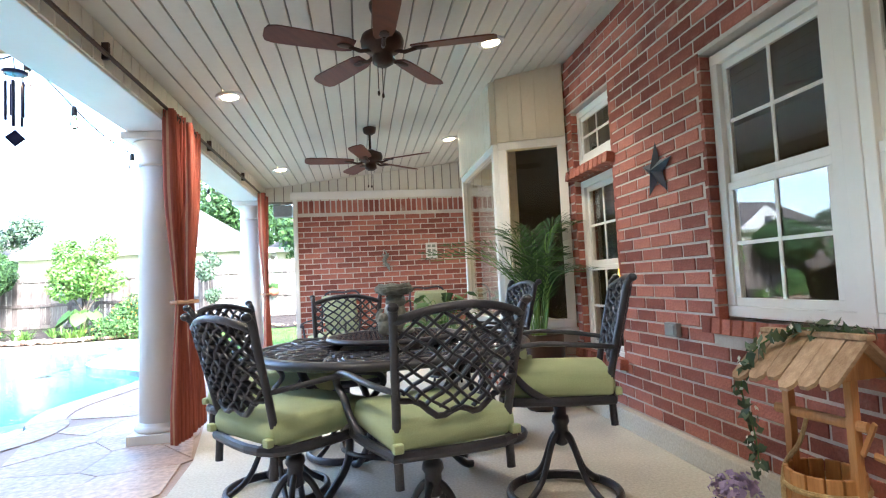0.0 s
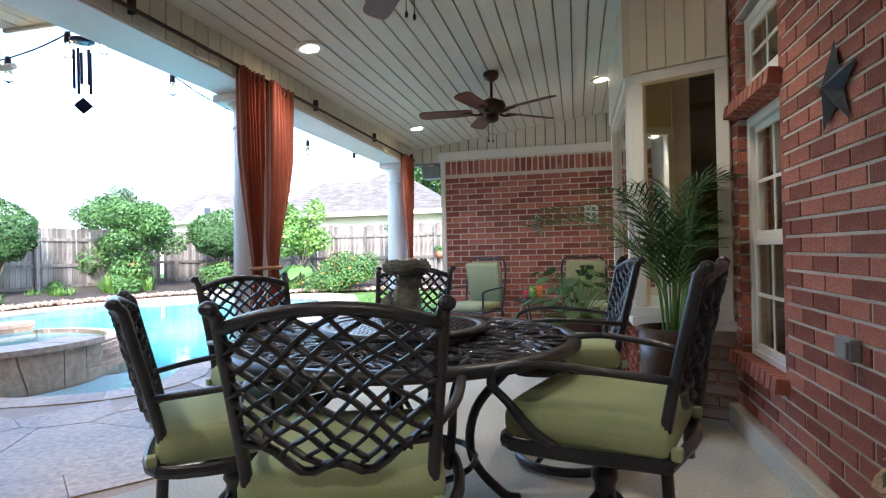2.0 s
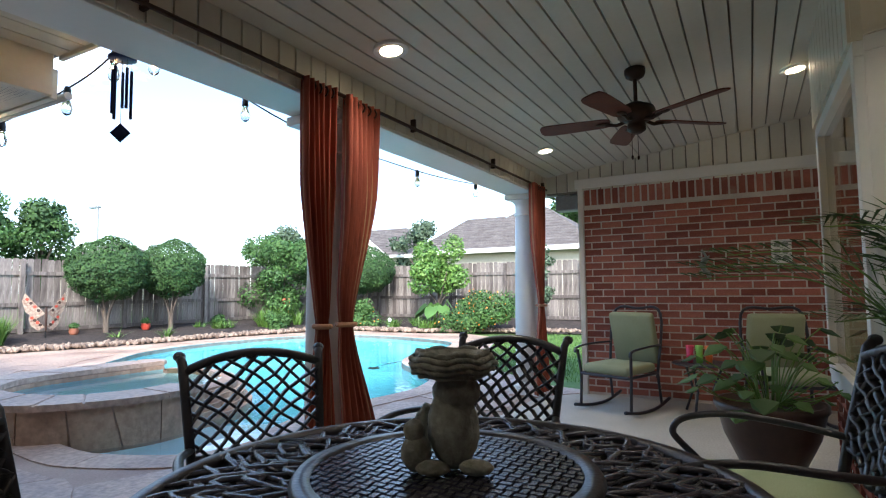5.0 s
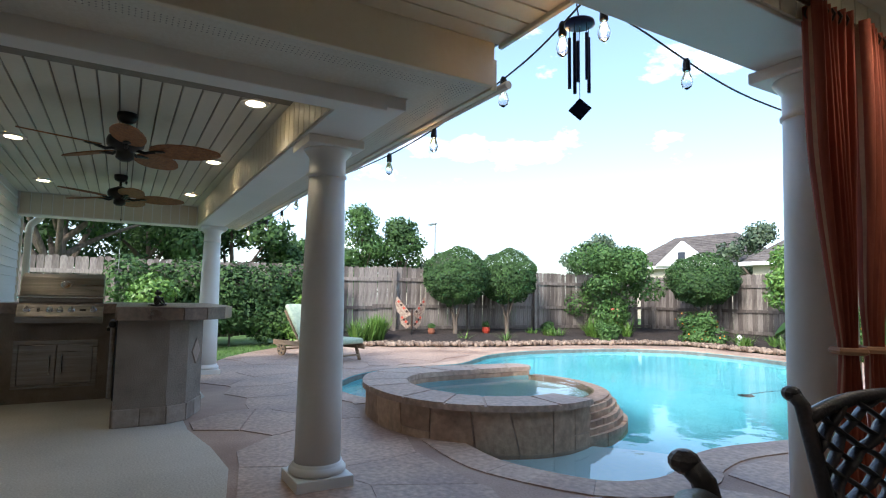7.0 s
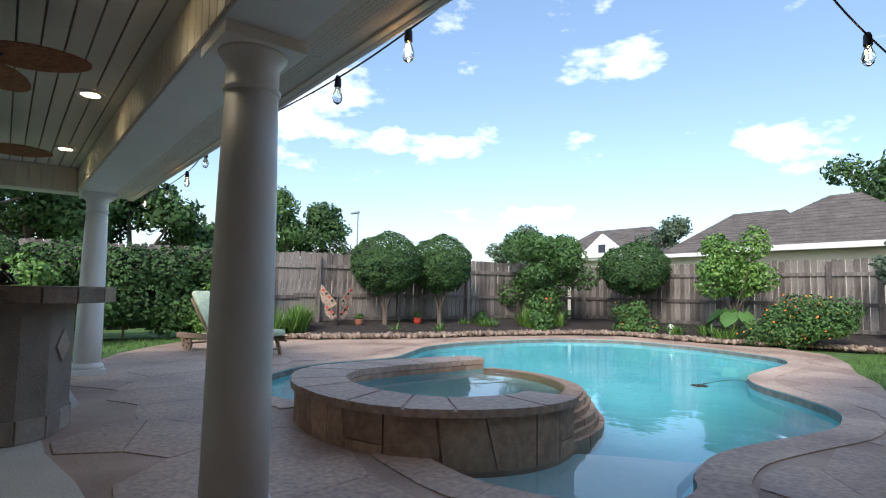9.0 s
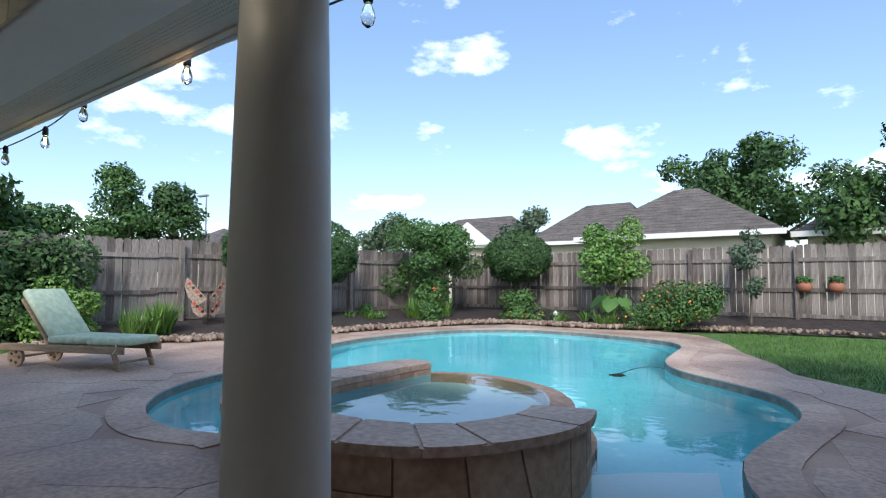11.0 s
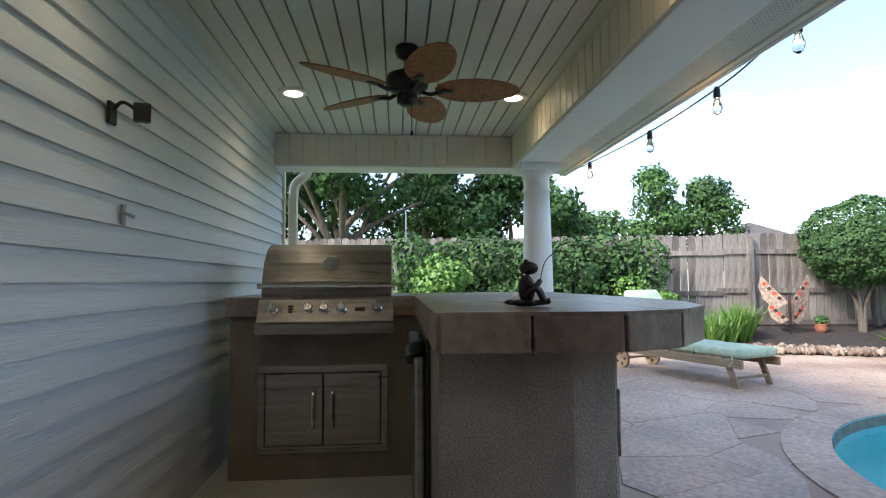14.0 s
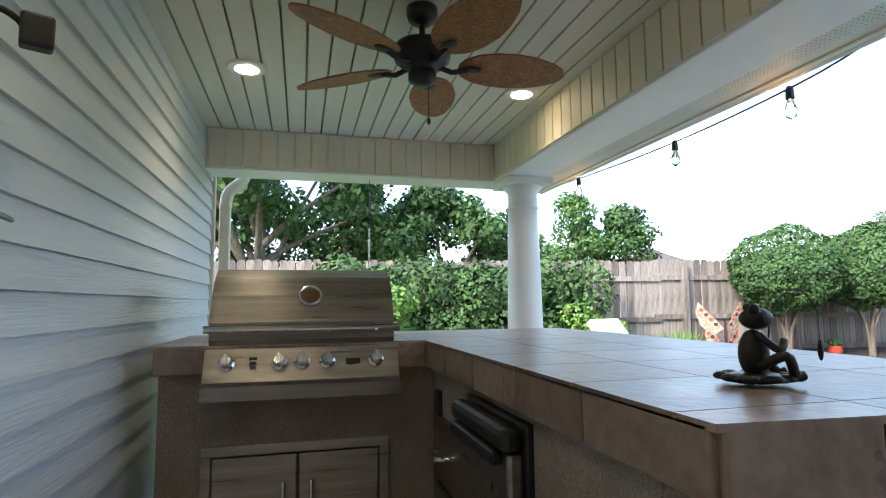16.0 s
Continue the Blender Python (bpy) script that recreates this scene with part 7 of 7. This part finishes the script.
# ---- flagstones ----
def cells(rg, x0, y0, x1, y1, step):
    """Irregular stones: each seed's region among its neighbours."""
    nx, ny = int((x1 - x0) / step), int((y1 - y0) / step)
    seed = {(i, j): (x0 + (i + 0.5 + rg.uniform(-0.49, 0.49)) * step, y0 + (j + 0.5 + rg.uniform(-0.49, 0.49)) * step) for i in range(-2, nx + 2) for j in range(-2, ny + 2)}
    for i in range(nx):
        for j in range(ny):
            px, py = seed[i, j]
            c = [(px - step * 2, py - step * 2), (px + step * 2, py - step * 2), (px + step * 2, py + step * 2), (px - step * 2, py + step * 2)]
            for di in (-2, -1, 0, 1, 2):
                for dj in (-2, -1, 0, 1, 2):
                    if (di or dj) and (i + di, j + dj) in seed:
                        qx, qy = seed[i + di, j + dj]
                        nx_, ny_ = qx - px, qy - py
                        lim = (nx_ * (qx + px) + ny_ * (qy + py)) / 2 - 0.003 * math.hypot(nx_, ny_)
                        o = []
                        for q in range(len(c)):
                            a, e = c[q], c[(q + 1) % len(c)]
                            fa, fe = nx_ * a[0] + ny_ * a[1] - lim, nx_ * e[0] + ny_ * e[1] - lim
                            if fa <= 0:
                                o.append(a)
                            if (fa < 0 < fe) or (fe < 0 < fa):
                                s = fa / (fa - fe)
                                o.append((a[0] + (e[0] - a[0]) * s, a[1] + (e[1] - a[1]) * s))
                        c = o
                        if len(c) < 3:
                            break
                if len(c) < 3:
                    break
            if len(c) >= 3:
                yield (px, py), c

COP_OUT = grown(POOL, 0.30)
deck = tagged(new("deck"), "irregular tan and mauve flagstone pool deck", "pavement", "", "structure")
rest = B()
count = 0
def pulled(p, c):
    """Pulls a corner towards its stone's middle until it lies on the deck."""
    for s in range(9):
        q = (p[0] + (c[0] - p[0]) * s / 8, p[1] + (c[1] - p[1]) * s / 8)
        if okay(q):
            return q
    return c
def okay(q):
    return inside(q, DECKLINE) and not inside(q, COP_OUT) and not inside(q, PATIO) and not inside(q, spa_line)
for ctr, c in cells(random.Random(12), -12.4, 3.0, 0.6, 17.0, 0.64):
    if not okay(ctr):
        continue
    pts = [pulled(p, ctr) for p in c]
    z1 = 0.0035 + 0.003 * random.random()
    near = -4.6 < ctr[0] and ctr[1] < 8.5 or (ctr[0] > -9 and ctr[1] < 5.6)
    if near and count < 300:
        part("flagstone", poly(B(), pts, -0.02, z1), FLAG, deck)
        count += 1
    else:
        poly(rest, pts, -0.02, z1)
me_rest = part("flagstone_field", rest, FLAG, deck)
tagged(me_rest, kind="stuff")

# ---- bricks ----
BL, BH, J = 0.225, 0.0762, 0.0125
def brick_mesh(l, h, d):
    b = box(B(), -l / 2, -0.02, -h / 2, l / 2, d, h / 2)
    es = [e for e in b.edges if all(v.co.y > 0 for v in e.verts)]
    bmesh.ops.bevel(b, geom=es, offset=0.003, segments=1, affect="EDGES")
    me = bpy.data.meshes.new("brick")
    b.to_mesh(me)
    b.free()
    me.materials.append(BRICK)
    return me
def lay(wall, to_world, length, z0, z1, blocked, near, d=0.006, soldier=None):
    """Courses of bricks on a wall; to_world(u) gives the matrix at the foot of the wall u metres along."""
    shared = {}
    vs, fs = [], []
    made = 0
    rows = int((z1 - z0) / BH)
    for r in range(rows):
        z = z0 + (r + 0.5) * BH
        u = -BL * (0.5 if r % 2 else 0.0)
        while u < length:
            a, e = max(u, 0.0), min(u + BL - J, length)
            spans = [(a, e)]
            for (b0, b1, c0, c1) in blocked:
                if c0 < z + BH * 0.35 and z - BH * 0.35 < c1:
                    nxt = []
                    for s0, s1 in spans:
                        if b1 <= s0 or b0 >= s1:
                            nxt.append((s0, s1))
                        else:
                            if b0 - s0 > 0.03:
                                nxt.append((s0, b0))
                            if s1 - b1 > 0.03:
                                nxt.append((b1, s1))
                    spans = nxt
            for s0, s1 in spans:
                l = s1 - s0
                if l < 0.03:
                    continue
                mid = (s0 + s1) / 2
                h = BH - J
                m = to_world(mid) @ Matrix.Translation((0, random.uniform(-0.0012, 0.0012), z))
                if made < 300 and near(mid, z):
                    key = round(l, 2)
                    if key not in shared:
                        shared[key] = brick_mesh(key, h, d)
                    ob = new("brick", shared[key])
                    ob.parent = wall
                    ob.matrix_basis = m
                    made += 1
                else:
                    o = len(vs)
                    q = 0.003
                    for x, y, zz in ((-l / 2, -0.02, -h / 2), (l / 2, -0.02, -h / 2), (l / 2, -0.02, h / 2), (-l / 2, -0.02, h / 2), (-l / 2 + q, d, -h / 2 + q), (l / 2 - q, d, -h / 2 + q), (l / 2 - q, d, h / 2 - q), (-l / 2 + q, d, h / 2 - q)):
                        vs.append(tuple(m @ Vector((x, y, zz))))
                    fs.extend([(o + 4, o + 5, o + 6, o + 7), (o, o + 1, o + 5, o + 4), (o + 1, o + 2, o + 6, o + 5), (o + 2, o + 3, o + 7, o + 6), (o + 3, o, o + 4, o + 7)])
            u += BL
    if soldier:
        n = int(length / BH)
        for i in range(n):
            u = (i + 0.5) * length / n
            m = to_world(u) @ Matrix.Translation((0, 0, soldier))
            o = len(vs)
            w, h, q = BH - J, 0.2, 0.003
            for x, y, zz in ((-w / 2, -0.02, -h / 2), (w / 2, -0.02, -h / 2), (w / 2, -0.02, h / 2), (-w / 2, -0.02, h / 2), (-w / 2 + q, d, -h / 2 + q), (w / 2 - q, d, -h / 2 + q), (w / 2 - q, d, h / 2 - q), (-w / 2 + q, d, h / 2 - q)):
                vs.append(tuple(m @ Vector((x, y, zz))))
            fs.extend([(o + 4, o + 5, o + 6, o + 7), (o, o + 1, o + 5, o + 4), (o + 1, o + 2, o + 6, o + 5), (o + 2, o + 3, o + 7, o + 6), (o + 3, o, o + 4, o + 7)])
    me = bpy.data.meshes.new("brick_field")
    me.from_pydata(vs, [], fs)
    me.materials.append(BRICK)
    ob = new("brick_field", me)
    ob.parent = wall
    tagged(ob, kind="stuff")

east = lambda u: Matrix.Translation((3.046, u - 2.0, 0)) @ Matrix.Rotation(radians(90), 4, "Z")
lay(wall_east, east, 7.79, 0.13, 2.90, [(W1[0] + 2, W1[1] + 2, 0.72, W1[3]), (W2[0] + 2, W2[1] + 2, 0.38, W2[3]), (W3[0] + 2, W3[1] + 2, 1.80, W3[3])], lambda u, z: 5.5 < u < 7.3 and z < 2.4)
north = lambda u: Matrix.Translation((3.05 - u, 9.406, 0)) @ Matrix.Rotation(radians(180), 4, "Z")
lay(wall_north, north, 2.66, 0.02, 2.12, [], lambda u, z: z > 0.5 and u > 0.3, soldier=2.222)
for i in range(3):
    a, c = Vector((*BAY[i], 0)), Vector((*BAY[i + 1], 0))
    d_ = c - a
    ang_ = math.atan2(d_.y, d_.x)
    lay(bay, (lambda u, a=a, d_=d_, ang_=ang_: Matrix.Translation(a + d_.normalized() * u) @ Matrix.Rotation(ang_ + math.pi, 4, "Z") @ Matrix.Scale(1, 4)), d_.length, 0.0, 0.55, [], lambda u, z: False)
# brick sills and reveals
for y0, y1, z in ((W1[0], W1[1], 0.76), (W2[0], W2[1], 0.42), (W3[0], W3[1], 1.865)):
    n = int((y1 - y0 + 0.1) / BH)
    for i in range(n):
        y = y0 - 0.05 + (i + 0.5) * (y1 - y0 + 0.1) / n
        b = obox(B(), Matrix.Translation((3.055, y, z)) @ Matrix.Rotation(radians(8), 4, "Y"), 0.15, BH - J, 0.075, 0.003)
        part("sill_brick", b, BRICK, wall_east)
for y0, y1, z0, z1 in (W1, W2, W3):
    for s, y in ((1, y1), (-1, y0)):
        n = int((z1 - z0) / BH)
        vs, fs = [], []
        for i in range(n):
            part("reveal_brick", box(B(), 3.044, y - 0.012 if s > 0 else y - 0.02, z0 + i * BH + J / 2, 3.10, y + 0.02 if s > 0 else y + 0.012, z0 + (i + 1) * BH - J / 2), BRICK, wall_east)
